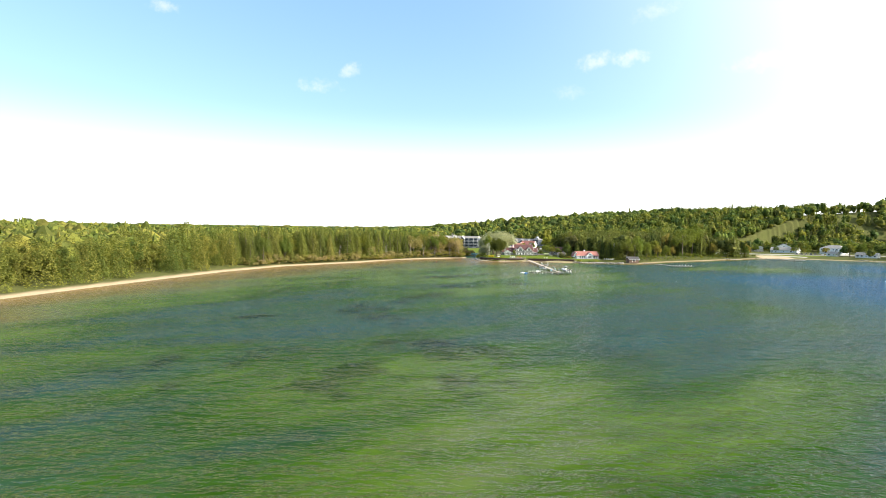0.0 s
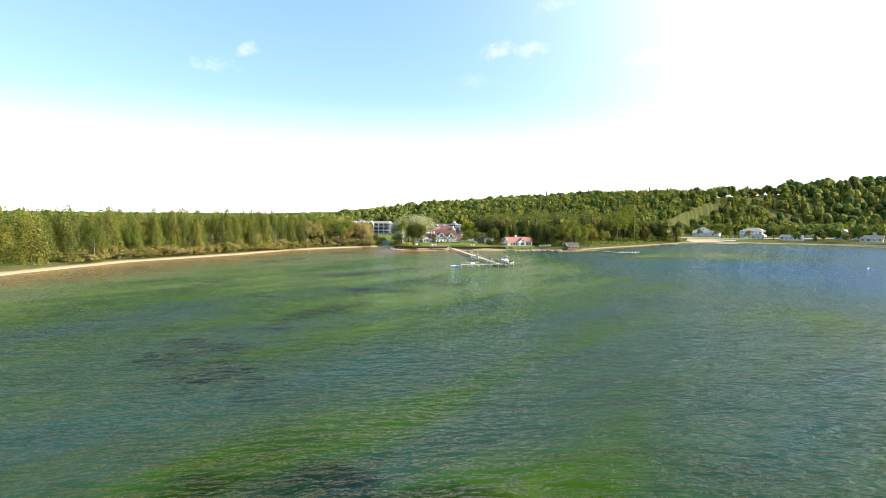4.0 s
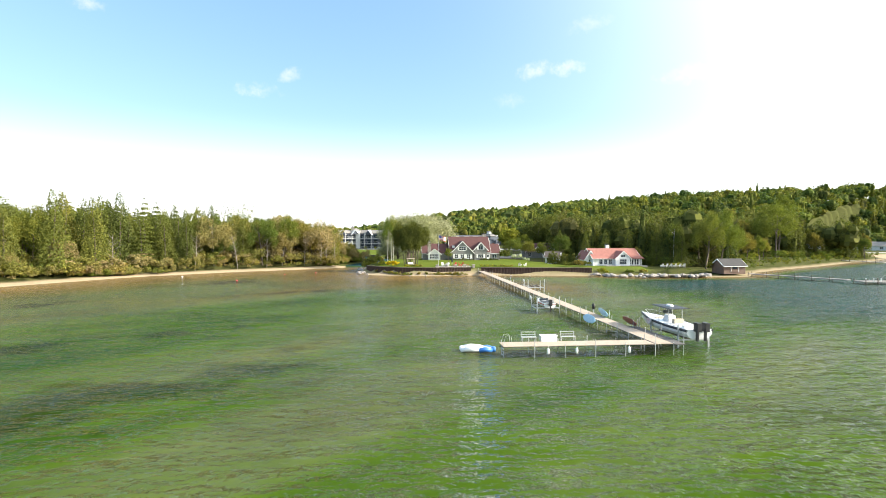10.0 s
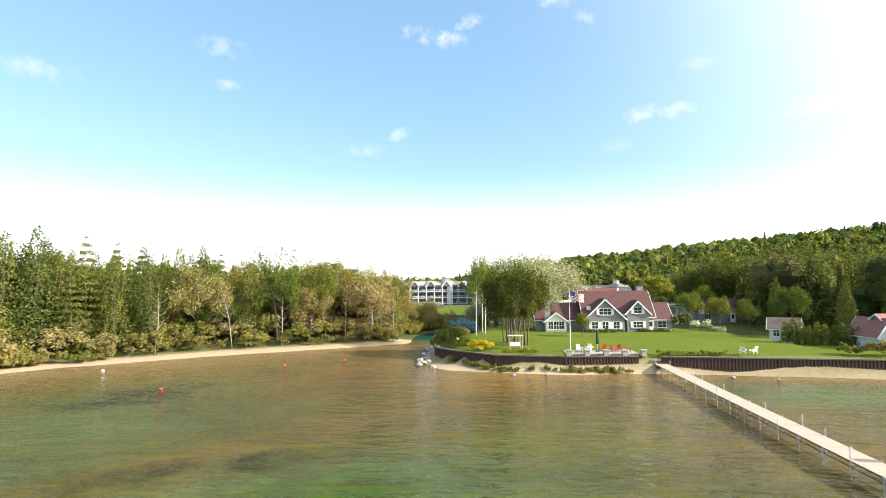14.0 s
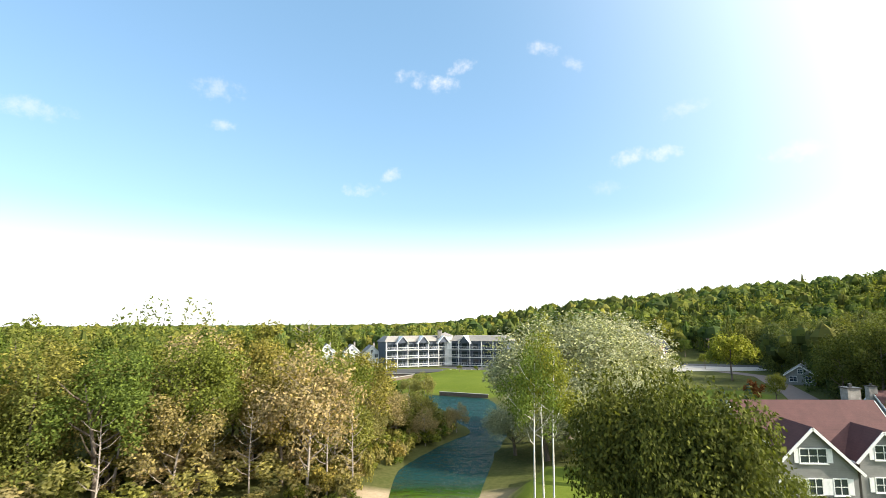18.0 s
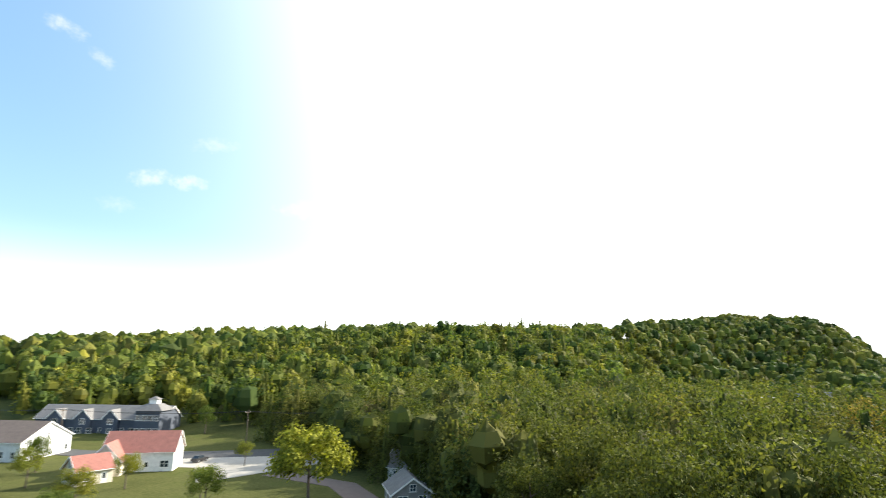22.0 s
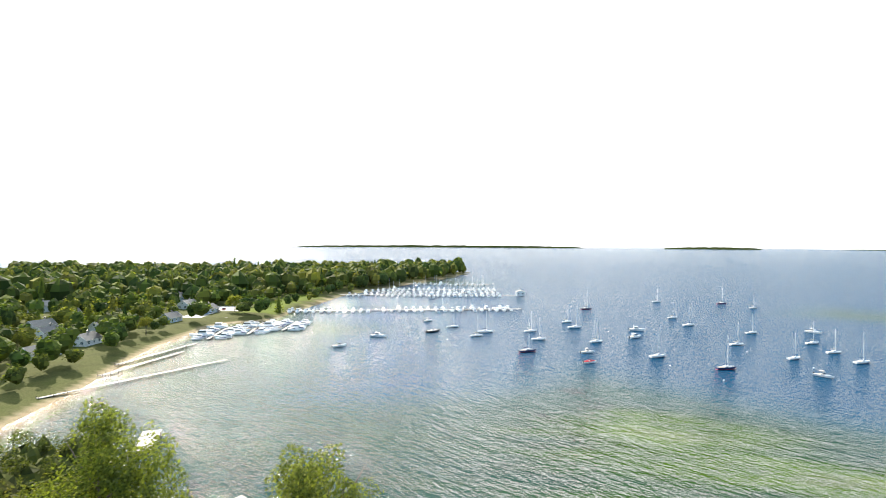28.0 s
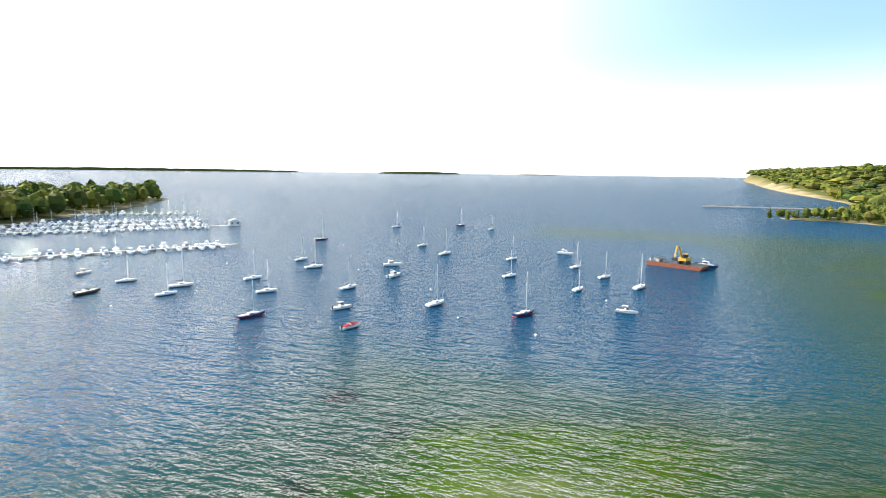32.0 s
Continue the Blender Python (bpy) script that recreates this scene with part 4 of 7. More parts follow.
pts = np.concatenate([scatter(-420, 500, 160, 900, 10.5, plain_west, 14), scatter(-1100, 560, 300, 1500, 19, lambda x, y: plain_west(x, y) & ((y > 900) | (x < -420)), 15), scatter(-2600, 700, 900, 4000, 62, lambda x, y: (y > 1500) | (x < -1100), 16)])
k = np.hypot(pts[:, 0], pts[:, 1] - 500) > 1300
forest("plain_woods", "flat mixed woods behind the river", pts[~k], 11, 17, 0.2, M["forest"], 17)
forest("distant_woods", "distant low wooded land on the horizon", pts[k], 15, 20, 0.2, M["forest"], 18, 3.2)


def on_hill(x, y):
    dx, dy = x - 50, y - 440
    r, az = np.hypot(dx, dy), np.degrees(np.arctan2(dx, dy))
    R = np.interp(az, RIDGE[:, 0], RIDGE[:, 1])
    return (az > -8) & (az < 86) & (r < R + 45) & (hill(x, y) > 2.0) & ~open_ground(x, y)


pts = scatter(30, 430, 1000, 1080, 7.6, on_hill, 19)
r = np.hypot(pts[:, 0] - 50, pts[:, 1] - 440)
pts = pts[(r < 500) | (np.random.default_rng(3).random(len(pts)) < 0.55)]
forest("hill_woods", "mixed hardwood and conifer woods on the hillside", pts, 11, 17, 0.25, M["forest"], 20)

ROAD_STRIP = [(118, 470), (150, 470), (283, 473), (279, 556), (325, 558), (376, 618), (466, 635), (472, 507), (367, 425), (295, 422)]


def bay_woods(x, y):
    return (shore(x, y) > 7) & (x > 96) & (x < 276) & (y > 392) & (y < 620) & (hill(x, y) <= 2.0) & ~open_ground(x, y) & ~((x > 215) & (y > 500)) & ~((x > 235) & (y > 480)) & ~((x > 140) & (y < 470 - 0.1 * (x - 140)))


pts = scatter(96, 390, 276, 620, 6.4, bay_woods, 21)
forest("bay_woods", "dark mixed woods between the cottages and the village", pts, 13, 21, 0.55, M["forest_bay"], 22, 1.0, "close")


STAND = [(138, 474), (196, 482), (224, 500), (236, 522), (222, 548), (150, 566), (124, 520)]
forest("cedar_stand", "dark stand of tall cedars beside the village road", scatter(120, 470, 240, 570, 5.6, lambda x, y: inside(STAND, x, y), 31), 14, 22.5, 0.7, M["forest_bay"], 32, 1.0, "close")
def west_point(x, y):
    return (shore(x, y) > 5) & (y < -60) & (x < 95)


pts = np.concatenate([scatter(-300, -420, 95, -60, 9, west_point, 26), scatter(-900, -3200, 0, -420, 42, west_point, 27)])
k = pts[:, 1] < -420
forest("point_woods", "low woods on the western point", pts[~k], 7, 12, 0.3, M["forest"], 28)
forest("west_hill_woods", "wooded hills along the western shore", pts[k], 12, 18, 0.2, M["forest"], 29, 2.6)

# ---- buildings ----
WIN = {}


def lattice(xs, zs, y0, y1):
    """One welded frame with bars: every second strip across and up is solid."""
    b = Build()
    n, m = len(xs), len(zs)
    b.v = [(x, y, z) for y in (y0, y1) for z in zs for x in xs]
    solid = lambda i, j: 0 <= i < n - 1 and 0 <= j < m - 1 and (i % 2 == 0 or j % 2 == 0)
    for j in range(m - 1):
        for i in range(n - 1):
            if not solid(i, j):
                continue
            a, o = j * n + i, n * m
            q = (a, a + 1, a + 1 + n, a + n)
            b.f += [q, tuple(v + o for v in reversed(q))]
            for (di, dj), (u, v) in (((0, -1), (q[1], q[0])), ((1, 0), (q[2], q[1])), ((0, 1), (q[3], q[2])), ((-1, 0), (q[0], q[3]))):
                if not solid(i + di, j + dj):
                    b.f.append((u, v, v + o, u + o))
    return b


def window_meshes(w, h, panes=2):
    key = (round(w, 2), round(h, 2), panes)
    if key not in WIN:
        t = 0.09
        xs = [-w / 2 - t, -w / 2]
        for k in range(1, panes):
            c = -w / 2 + w * k / panes
            xs += [c - 0.03, c + 0.03]
        xs += [w / 2, w / 2 + t]
        b = lattice(xs, [-t, 0, h * 0.5 - 0.025, h * 0.5 + 0.025, h, h + t], -0.07, 0.02)
        WIN[key] = (b.mesh("window", M["white"]), Build().box(-w / 2, -0.03, 0, w / 2, -0.01, h).mesh("pane", M["glass"]), Build().box(-w / 2 - 0.16, -0.14, -0.14, w / 2 + 0.16, 0.0, -0.09).mesh("sill", M["white"]), Build().box(-w / 2 - 0.55, -0.05, -0.03, -w / 2 - 0.12, 0.0, h + 0.03).mesh("shutter", M["white"]))
    return WIN[key]


def face_pose(side, w, d, u, z):
    if side == "f":
        return pose(u, -d / 2 - 0.004, z)
    if side == "b":
        return pose(-u, d / 2 + 0.004, z, 0, 0, 180)
    if side == "l":
        return pose(-w / 2 - 0.004, -u, z, 0, 0, -90)
    return pose(w / 2 + 0.004, u, z, 0, 0, 90)


def window(h, at, w, ht, panes=2, shutters=False):
    f, p, s, sh = window_meshes(w, ht, panes)
    o = part("window", f, None, h, at=at)
    part("pane", p, None, o)
    part("sill", s, None, o)
    if shutters:
        part("shutter", sh, None, h, at=at)
        part("shutter", sh, None, h, at=at @ Matrix.Translation((w + 0.67, 0, 0)))
    return o


def door(h, at, w=1.0, ht=2.05, mat="white"):
    o = part("door", Build().box(-w / 2, -0.05, 0, w / 2, 0.0, ht), M[mat], h, at=at)
    part("door_frame", Build().box(-w / 2 - 0.12, -0.08, 0, -w / 2, 0, ht + 0.12).box(w / 2, -0.08, 0, w / 2 + 0.12, 0, ht + 0.12).box(-w / 2, -0.08, ht, w / 2, 0, ht + 0.12), M["white"], o)
    part("door_glass", Build().box(-w * 0.32, -0.065, ht * 0.45, w * 0.32, -0.051, ht * 0.92), M["glass"], o)
    part("handle", Build().box(w * 0.36, -0.12, ht * 0.46, w * 0.41, -0.05, ht * 0.5), M["dark_metal"], o)


def gable_body(h, x0, x1, y0, y1, eave, ridge, wall, roof, axis="x", over=0.45, base=0.0, hip=0.0):
    """A pitched volume: wall, two roof slopes and white rake boards. axis: the way the ridge runs."""
    b = Build()
    if axis == "x":
        P = lambda u, v, z: (u, v, z)
        a0, a1, c0, c1 = x0, x1, y0, y1
    else:
        P = lambda u, v, z: (v, u, z)
        a0, a1, c0, c1 = y0, y1, x0, x1
    cm = (c0 + c1) / 2
    r0, r1 = a0 + hip, a1 - hip
    ring = [(c0, base - 0.5), (c1, base - 0.5), (c1, eave), (cm, ridge if hip == 0 else eave), (c0, eave)]
    fl = [(0, 1, 2, 3, 4), (5, 9, 8, 7, 6), (0, 5, 6, 1), (1, 6, 7, 2), (2, 7, 8, 3), (3, 8, 9, 4), (4, 9, 5, 0)]
    b.add([P(a0, c, z) for c, z in ring] + [P(a1, c, z) for c, z in ring], fl)
    part("wall", b, wall, h)
    run = (c1 - c0) / 2
    drop = (ridge - eave) / run * over
    t = 0.17
    g = over * 0.8 if hip == 0 else 0
    for s, c in ((-1, c0), (1, c1)):
        e = c + s * over
        rb = Build()
        q = [(a0 - (over if hip else g), e, eave - drop), (a1 + (over if hip else g), e, eave - drop), (r1 + g, cm, ridge), (r0 - g, cm, ridge)]
        rb.add([P(*k) for k in q] + [P(k[0], k[1], k[2] + t) for k in q], [(0, 3, 2, 1), (4, 5, 6, 7), (0, 1, 5, 4), (1, 2, 6, 5), (2, 3, 7, 6), (3, 0, 4, 7)])
        part("roof", rb, roof, h)
    if hip:
        for s, a, r in ((-1, a0, r0), (1, a1, r1)):
            rb = Build()
            q = [(a + s * over, c0 - over, eave - drop), (a + s * over, c1 + over, eave - drop), (r, cm, ridge)]
            rb.add([P(*k) for k in q] + [P(k[0], k[1], k[2] + t) for k in q], [(0, 2, 1), (3, 4, 5), (0, 1, 4, 3), (1, 2, 5, 4), (2, 0, 3, 5)])
            part("roof", rb, roof, h)
    else:
        for a in (a0 - g - 0.03, a1 + g + 0.03):
            for e in (c0 - over, c1 + over):
                part("rake_board", Build().beam(P(a, e, eave - drop + 0.02), P(a, cm, ridge + 0.02), 0.06, 0.26), M["white"], h)
    for e in (c0 - over - 0.04, c1 + over + 0.04):
        part("gutter", Build().beam(P(a0 - g, e, eave - drop + 0.05), P(a1 + g, e, eave - drop + 0.05), 0.1, 0.14), M["white"], h)


def chimney(h, x, y, z0, z1, s=0.8, mat="stone"):
    o = part("chimney", Build().box(x - s / 2, y - s / 2, z0, x + s / 2, y + s / 2, z1), M[mat], h)
    part("cap", Build().box(x - s / 2 - 0.1, y - s / 2 - 0.1, z1, x + s / 2 + 0.1, y + s / 2 + 0.1, z1 + 0.12).box(x - 0.15, y - 0.15, z1 + 0.12, x + 0.15, y + 0.15, z1 + 0.5), M["dark_metal"], o)


def simple_house(x, y, turn, w, d, eave, ridge, wall, roof, label, seed=0, hip=0.0, storeys=None, porch=False, axis="x", stack=True, name="house"):
    r = random.Random(seed * 31 + 5)
    h = thing(name, x, y, gz(x, y), turn, label, "house")
    gable_body(h, -w / 2, w / 2, -d / 2, d / 2, eave, ridge, M[wall], M[roof], axis, hip=hip)
    for s in range(storeys or max(1, int(eave // 2.7))):
        z = 0.95 + 2.75 * s
        for side, L in (("f", w), ("b", w), ("l", d), ("r", d)):
            n = max(1, int(L // 3.1))
            for k in range(n):
                u = -L / 2 + L * (k + 0.5) / n
                if s == 0 and side in "fb" and k == n // 2:
                    door(h, face_pose(side, w, d, u, 0.1))
                elif r.random() < 0.85:
                    window(h, face_pose(side, w, d, u, z), r.choice([1.0, 1.3, 1.7]), 1.35)
    if ridge - eave > 2.2 and hip == 0:
        for side in ("l", "r") if axis == "x" else ("f", "b"):
            window(h, face_pose(side, w, d, 0, eave + 0.3), 1.0, 1.1)
    if stack:
        chimney(h, w * 0.22, d * 0.1, eave, ridge + 0.9, 0.7)
    if porch:
        pb = Build().box(-w / 2, -d / 2 - 2.4, 2.55, w / 2, -d / 2 - 0.02, 2.75)
        part("porch_roof", pb, M[roof], h)
        n = max(2, int(w // 2.5))
        for k in range(n + 1):
            u = -w / 2 + 0.12 + (w - 0.24) * k / n
            part("porch_post", Build().box(u - 0.07, -d / 2 - 2.35, 0, u + 0.07, -d / 2 - 2.21, 2.55), M["white"], h)
        part("porch_floor", Build().box(-w / 2, -d / 2 - 2.4, -0.4, w / 2, -d / 2 - 0.02, 0.12), M["deck_grey"], h)
    return h


# the grey lakefront house with the red-brown roof
hz = 2.6
h = thing("lake_house", 64.2, 428.6, hz, 0, "large grey clapboard lake house with red-brown shingle roof and white trim", "house")
gable_body(h, -8.8, 5.2, -5.2, 5.2, 3.2, 8.1, M["grey_siding"], M["red_roof"])
gable_body(h, -8.6, -1.0, -7.0, 0, 2.9, 6.6, M["grey_siding"], M["red_roof"], "y")
gable_body(h, -0.4, 4.0, -6.4, 0, 3.9, 6.2, M["grey_siding"], M["red_roof"], "y")
gable_body(h, 5.1, 8.9, -4.6, 3.2, 2.6, 5.6, M["stone"], M["red_roof"])
gable_body(h, -18.4, -8.7, -3.4, 4.2, 2.5, 5.6, M["grey_siding"], M["red_roof"])
gable_body(h, -16.6, -12.4, -5.8, -1, 2.3, 3.9, M["white"], M["red_roof"], "y")
chimney(h, 4.2, 1.4, 6.0, 9.3, 1.3)
chimney(h, -16.2, -4.6, 2.0, 6.6, 1.1)
for u in (-6.9, -4.8, -2.6):
    window(h, pose(u, -7.03, 0.75), 1.15, 1.35, 2, True)
window(h, pose(-4.8, -7.03, 3.55), 2.3, 1.2, 3, True)
window(h, pose(1.8, -6.43, 0.9), 1.9, 1.2, 3, True)
window(h, pose(1.8, -6.43, 3.75), 1.5, 1.2, 2, True)
door(h, pose(4.6, -5.23, 0.1), 0.95, 2.05)
for u in (-15.6, -14.5, -13.4):
    window(h, pose(u, -5.83, 0.6), 0.95, 1.5, 2)
for v in (-2.2, 1.8):
    window(h, pose(-18.43, v, 0.8, 0, 0, -90), 1.3, 1.4, 2)
window(h, pose(-8.83, 2.0, 4.2, 0, 0, -90), 0.9, 1.3, 2)
window(h, pose(7.0, -4.63, 0.8), 1.6, 1.2, 2)
part("side_dormer", Build().box(-8.0, -4.2, 3.9, -7.2, -2.6, 5.1), M["white"], h)

# neighbouring guest house
h = thing("guest_house", 99.3, 461, 2.0, -4, "grey stone and clapboard guest house with red-brown roof", "house")
gable_body(h, -8, 8, -4.2, 4.2, 2.7, 5.9, M["grey_siding"], M["red_roof"])
gable_body(h, 1.0, 5.6, -5.4, 0, 2.8, 5.3, M["grey_siding"], M["red_roof"], "y")
gable_body(h, -4.1, -1.9, -4.6, -1, 3.5, 4.7, M["grey_siding"], M["red_roof"], "y", 0.25)
chimney(h, -8.4, 0.0, 0, 6.7, 1.2)
window(h, pose(-3.0, -4.63, 2.6), 0.9, 1.0, 2)
window(h, pose(3.3, -5.43, 2.9), 1.1, 1.1, 2, True)
for u in (-6.3, -3, 3.3, 6.8):
    window(h, pose(u, -4.23 if u < 1 or u > 5.6 else -5.43, 0.7), 1.2, 1.4, 2)
door(h, pose(-0.3, -4.23, 0.1))

# white cottage with the brick-red roof
h = thing("cottage", 99, 396, 2.4, 3, "white lakefront cottage with a brick-red roof and covered porch", "house")
h.matrix_basis = pose(103.4, 398, 2.3, 0, 0, 3) @ Matrix.Scale(0.84, 4)
gable_body(h, -9.5, 9.0, -5.4, 5.0, 2.7, 6.0, M["white_siding"], M["bright_red_roof"], "x", 0.5)
gable_body(h, -1.6, 4.0, -7.2, 0, 2.7, 5.2, M["white_siding"], M["bright_red_roof"], "y")
gable_body(h, -11.6, -7.6, -3.2, 4.6, 2.5, 5.3, M["white_siding"], M["bright_red_roof"], "y")
chimney(h, -1.2, 0.9, 5, 7.4, 1.2, "white")
window(h, pose(1.2, -7.23, 0.6), 2.6, 1.7, 3)
window(h, pose(1.2, -7.23, 3.1), 1.6, 0.9, 2)
for u in (-6.5, -4.6, -2.9):
    window(h, pose(u, -5.43, 0.5), 1.2, 1.7, 2)
for u in (5.2, 7.4):
    window(h, pose(u, -5.43, 0.3), 1.5, 1.9, 2)
window(h, pose(-9.6, -3.23, 0.8), 1.1, 1.3, 2)
for u in (4.6, 6.6, 8.6):
    part("porch_post", Build().box(u - 0.08, -7.0, 0, u + 0.08, -6.84, 2.5), M["white"], h)
part("porch_roof", Build().add([(4.0, -7.3, 2.5), (9.4, -7.3, 2.5), (9.4, -5.3, 3.2), (4.0, -5.3, 3.2), (4.0, -7.3, 2.65), (9.4, -7.3, 2.65), (9.4, -5.3, 3.35), (4.0, -5.3, 3.35)], [(0, 3, 2, 1), (4, 5, 6, 7), (0, 1, 5, 4), (1, 2, 6, 5), (2, 3, 7, 6), (3, 0, 4, 7)]), M["bright_red_roof"], h)
part("terrace", Build().box(-6, -9.4, -0.5, 9.5, -5.45, 0.05), M["concrete"], h)

# garden shed and boathouse
h = thing("garden_shed", 88.8, 411.5, 2.3, -28, "small grey garden shed with dark brown roof", "shed")
gable_body(h, -2.3, 2.3, -2.0, 2.0, 2.0, 3.6, M["white_siding"], M["brown_roof"])
window(h, pose(-1.2, -2.03, 0.6), 0.9, 1.2, 2)
door(h, pose(1.0, -2.03, 0.05), 0.9, 1.95)
h = thing("boathouse", 131, 380, 1.2, 4, "small brown shingled boathouse at the water's edge", "shed")
gable_body(h, -3.4, 3.4, -2.6, 2.6, 1.9, 3.6, M["brown_siding"], M["dark_roof"])
door(h, pose(0, -2.63, 0.05), 2.2, 1.8, "brown_siding")


# three-storey lake resort
def resort_wing(h, x0, y0, x1, y1, bays, gables):
    a = Vector((x1 - x0, y1 - y0, 0))
    L = a.length
    wing = part("wing", Build().box(0, 0, -0.5, L, 11, 10.2), M["slate_siding"], h, at=pose(x0, y0, 0, 0, 0, math.degrees(math.atan2(a.y, a.x))))
    base = wing.matrix_basis
    part("roof", Build().add([(-0.5, -0.7, 10.2), (L + 0.5, -0.7, 10.2), (L + 0.5, 11.5, 10.2), (-0.5, 11.5, 10.2), (1.5, 2.4, 12.4), (L - 1.5, 2.4, 12.4), (L - 1.5, 8.6, 12.4), (1.5, 8.6, 12.4)], [(0, 3, 2, 1), (4, 5, 6, 7), (0, 1, 5, 4), (1, 2, 6, 5), (2, 3, 7, 6), (3, 0, 4, 7)]), M["light_roof"], h, at=base)
    bw = L / bays
    for k in range(bays):
        u = bw * (k + 0.5)
        for s in range(3):
            z = 0.4 + 3.25 * s
            o = part("balcony", Build().box(u - bw / 2, -1.9, z - 0.1, u + bw / 2, -0.01, z), M["white"], h, at=base)
            part("railing", Build().box(u - bw / 2, -1.9, z + 0.95, u + bw / 2, -1.82, z + 1.05).box(u - bw / 2, -1.88, z + 0.12, u + bw / 2, -1.84, z + 0.18), M["white"], o)
            rb = Build()
            for q in range(6):
                x = u - bw / 2 + bw * (q + 0.5) / 6
                rb.box(x - 0.02, -1.88, z + 0.15, x + 0.02, -1.84, z + 0.97)
            part("balusters", rb, M["white"], o)
            part("sliding_door", Build().box(u - bw * 0.36, -0.03, z + 0.05, u + bw * 0.1, -0.005, z + 2.3), M["glass"], h, at=base)
            part("window", Build().box(u + bw * 0.2, -0.03, z + 0.9, u + bw * 0.4, -0.005, z + 2.2), M["glass"], h, at=base)
        for x in (u - bw / 2, u + bw / 2) if k == bays - 1 else (u - bw / 2,):
            part("balcony_post", Build().box(x - 0.1, -1.98, -0.4, x + 0.1, -1.78, 10.2), M["white"], h, at=base)
        if k in gables:
            g = part("front_gable", Build().add([(u - 2.2, -2.0, 9.7), (u + 2.2, -2.0, 9.7), (u, -2.0, 12.3), (u - 2.2, 3, 9.7), (u + 2.2, 3, 9.7), (u, 3, 12.3)], [(0, 1, 2), (3, 5, 4), (0, 3, 4, 1), (0, 2, 5, 3), (1, 4, 5, 2)]), M["slate_siding"], h, at=base)
            for s in (-1, 1):
                part("gable_roof", Build().add([(u, -2.4, 12.35), (u + s * 2.7, -2.4, 9.2), (u + s * 2.7, 3, 9.2), (u, 3, 12.35), (u, -2.4, 12.55), (u + s * 2.7, -2.4, 9.4), (u + s * 2.7, 3, 9.4), (u, 3, 12.55)], [(0, 1, 2, 3), (4, 7, 6, 5), (0, 4, 5, 1), (1, 5, 6, 2), (2, 6, 7, 3), (3, 7, 4, 0)]), M["white"], g)


h = thing("resort", 0, 0, 1.9, 0, "three-storey slate-blue lake resort with white balconies and gables", "hotel")
resort_wing(h, -10.5, 589, 13.5, 601, 6, (1, 3, 5))
resort_wing(h, 14.5, 601, 38, 592, 5, (1,))
tw = part("stair_tower", Build().box(9.5, 600.5, 0, 15.5, 607.5, 12.2), M["white_siding"], h)
part("tower_roof", Build().add([(9, 600, 12.2), (16, 600, 12.2), (16, 608, 12.2), (9, 608, 12.2), (12.5, 604, 13.8)], [(0, 3, 2, 1), (0, 1, 4), (1, 2, 4), (2, 3, 4), (3, 0, 4)]), M["light_roof"], tw)
chimney(h, 10.5, 600.5, 9, 14.6, 1.6, "light_roof")
for k, (x, y) in enumerate(((-19, 601), (-30, 612), (-44, 622))):
    simple_house(x, y, 20, 7, 9, 5.4, 8.6, "white_siding", "grey_roof", "white two-storey gabled cottage beside the resort", k, axis="y")

# shops and inn by the road
h = simple_house(68, 641, 42, 17, 34, 4.6, 8.6, "white_siding", "brown_roof", "large white roadside building with a brown gabled roof", 4, axis="y", stack=False, name="roadside_building")
h = simple_house(93, 597, -32, 15, 9, 4.4, 8.2, "white_siding", "bright_red_roof", "white shop with a brick-red gabled roof", 5, stack=False, name="shop")
gable_body(h, -8.6, -2.0, -9.0, 0, 3.2, 6.6, M["cream_siding"], M["bright_red_roof"], "y")
simple_house(80, 588, 10, 7, 6, 3, 5.4, "cream_siding", "bright_red_roof", "small shop with a brick-red roof", 6, stack=False, name="shop")
h = thing("inn", 104, 668, 1.9, -44, "slate-blue roadside inn with three white arched dormers", "hotel")
gable_body(h, -22, 20, -6, 6, 5.2, 9.0, M["slate_siding"], M["grey_roof"])
for u in (-15, -6, 3):
    gable_body(h, u - 2.6, u + 2.6, -7.0, 0, 5.4, 8.0, M["slate_siding"], M["grey_roof"], "y", 0.35)
    window(h, pose(u, -7.03, 3.6), 1.6, 1.6, 2)
for k in range(12):
    window(h, pose(-20 + 3.3 * k, -6.03 if all(abs(-20 + 3.3 * k - u) > 2.7 for u in (-15, -6, 3)) else -7.03, 0.8), 1.5, 1.5, 2)
tw = part("tower", Build().box(12.5, -10, -0.5, 20.5, -2, 8.2), M["slate_siding"], h)
part("tower_roof", Build().add([(11.7, -10.8, 8.2), (21.3, -10.8, 8.2), (21.3, -1.2, 8.2), (11.7, -1.2, 8.2), (14.5, -8, 10.2), (18.5, -8, 10.2), (18.5, -4, 10.2), (14.5, -4, 10.2)], [(0, 3, 2, 1), (0, 1, 5, 4), (1, 2, 6, 5), (2, 3, 7, 6), (3, 0, 4, 7), (4, 5, 6, 7)]), M["grey_roof"], tw)
part("cupola", Build().box(15.2, -7.3, 10.2, 17.8, -4.7, 11.6), M["white"], h)
part("cupola_roof", Build().add([(14.8, -7.7, 11.6), (18.2, -7.7, 11.6), (18.2, -4.3, 11.6), (14.8, -4.3, 11.6), (16.5, -6, 12.6)], [(0, 3, 2, 1), (0, 1, 4), (1, 2, 4), (2, 3, 4), (3, 0, 4)]), M["grey_roof"], h)
for k in range(4):
    window(h, pose(13.5 + 2.0 * k, -10.03, 5.2), 1.3, 1.5, 2)
    window(h, pose(13.5 + 2.0 * k, -10.03, 1.0), 1.3, 1.7, 2)
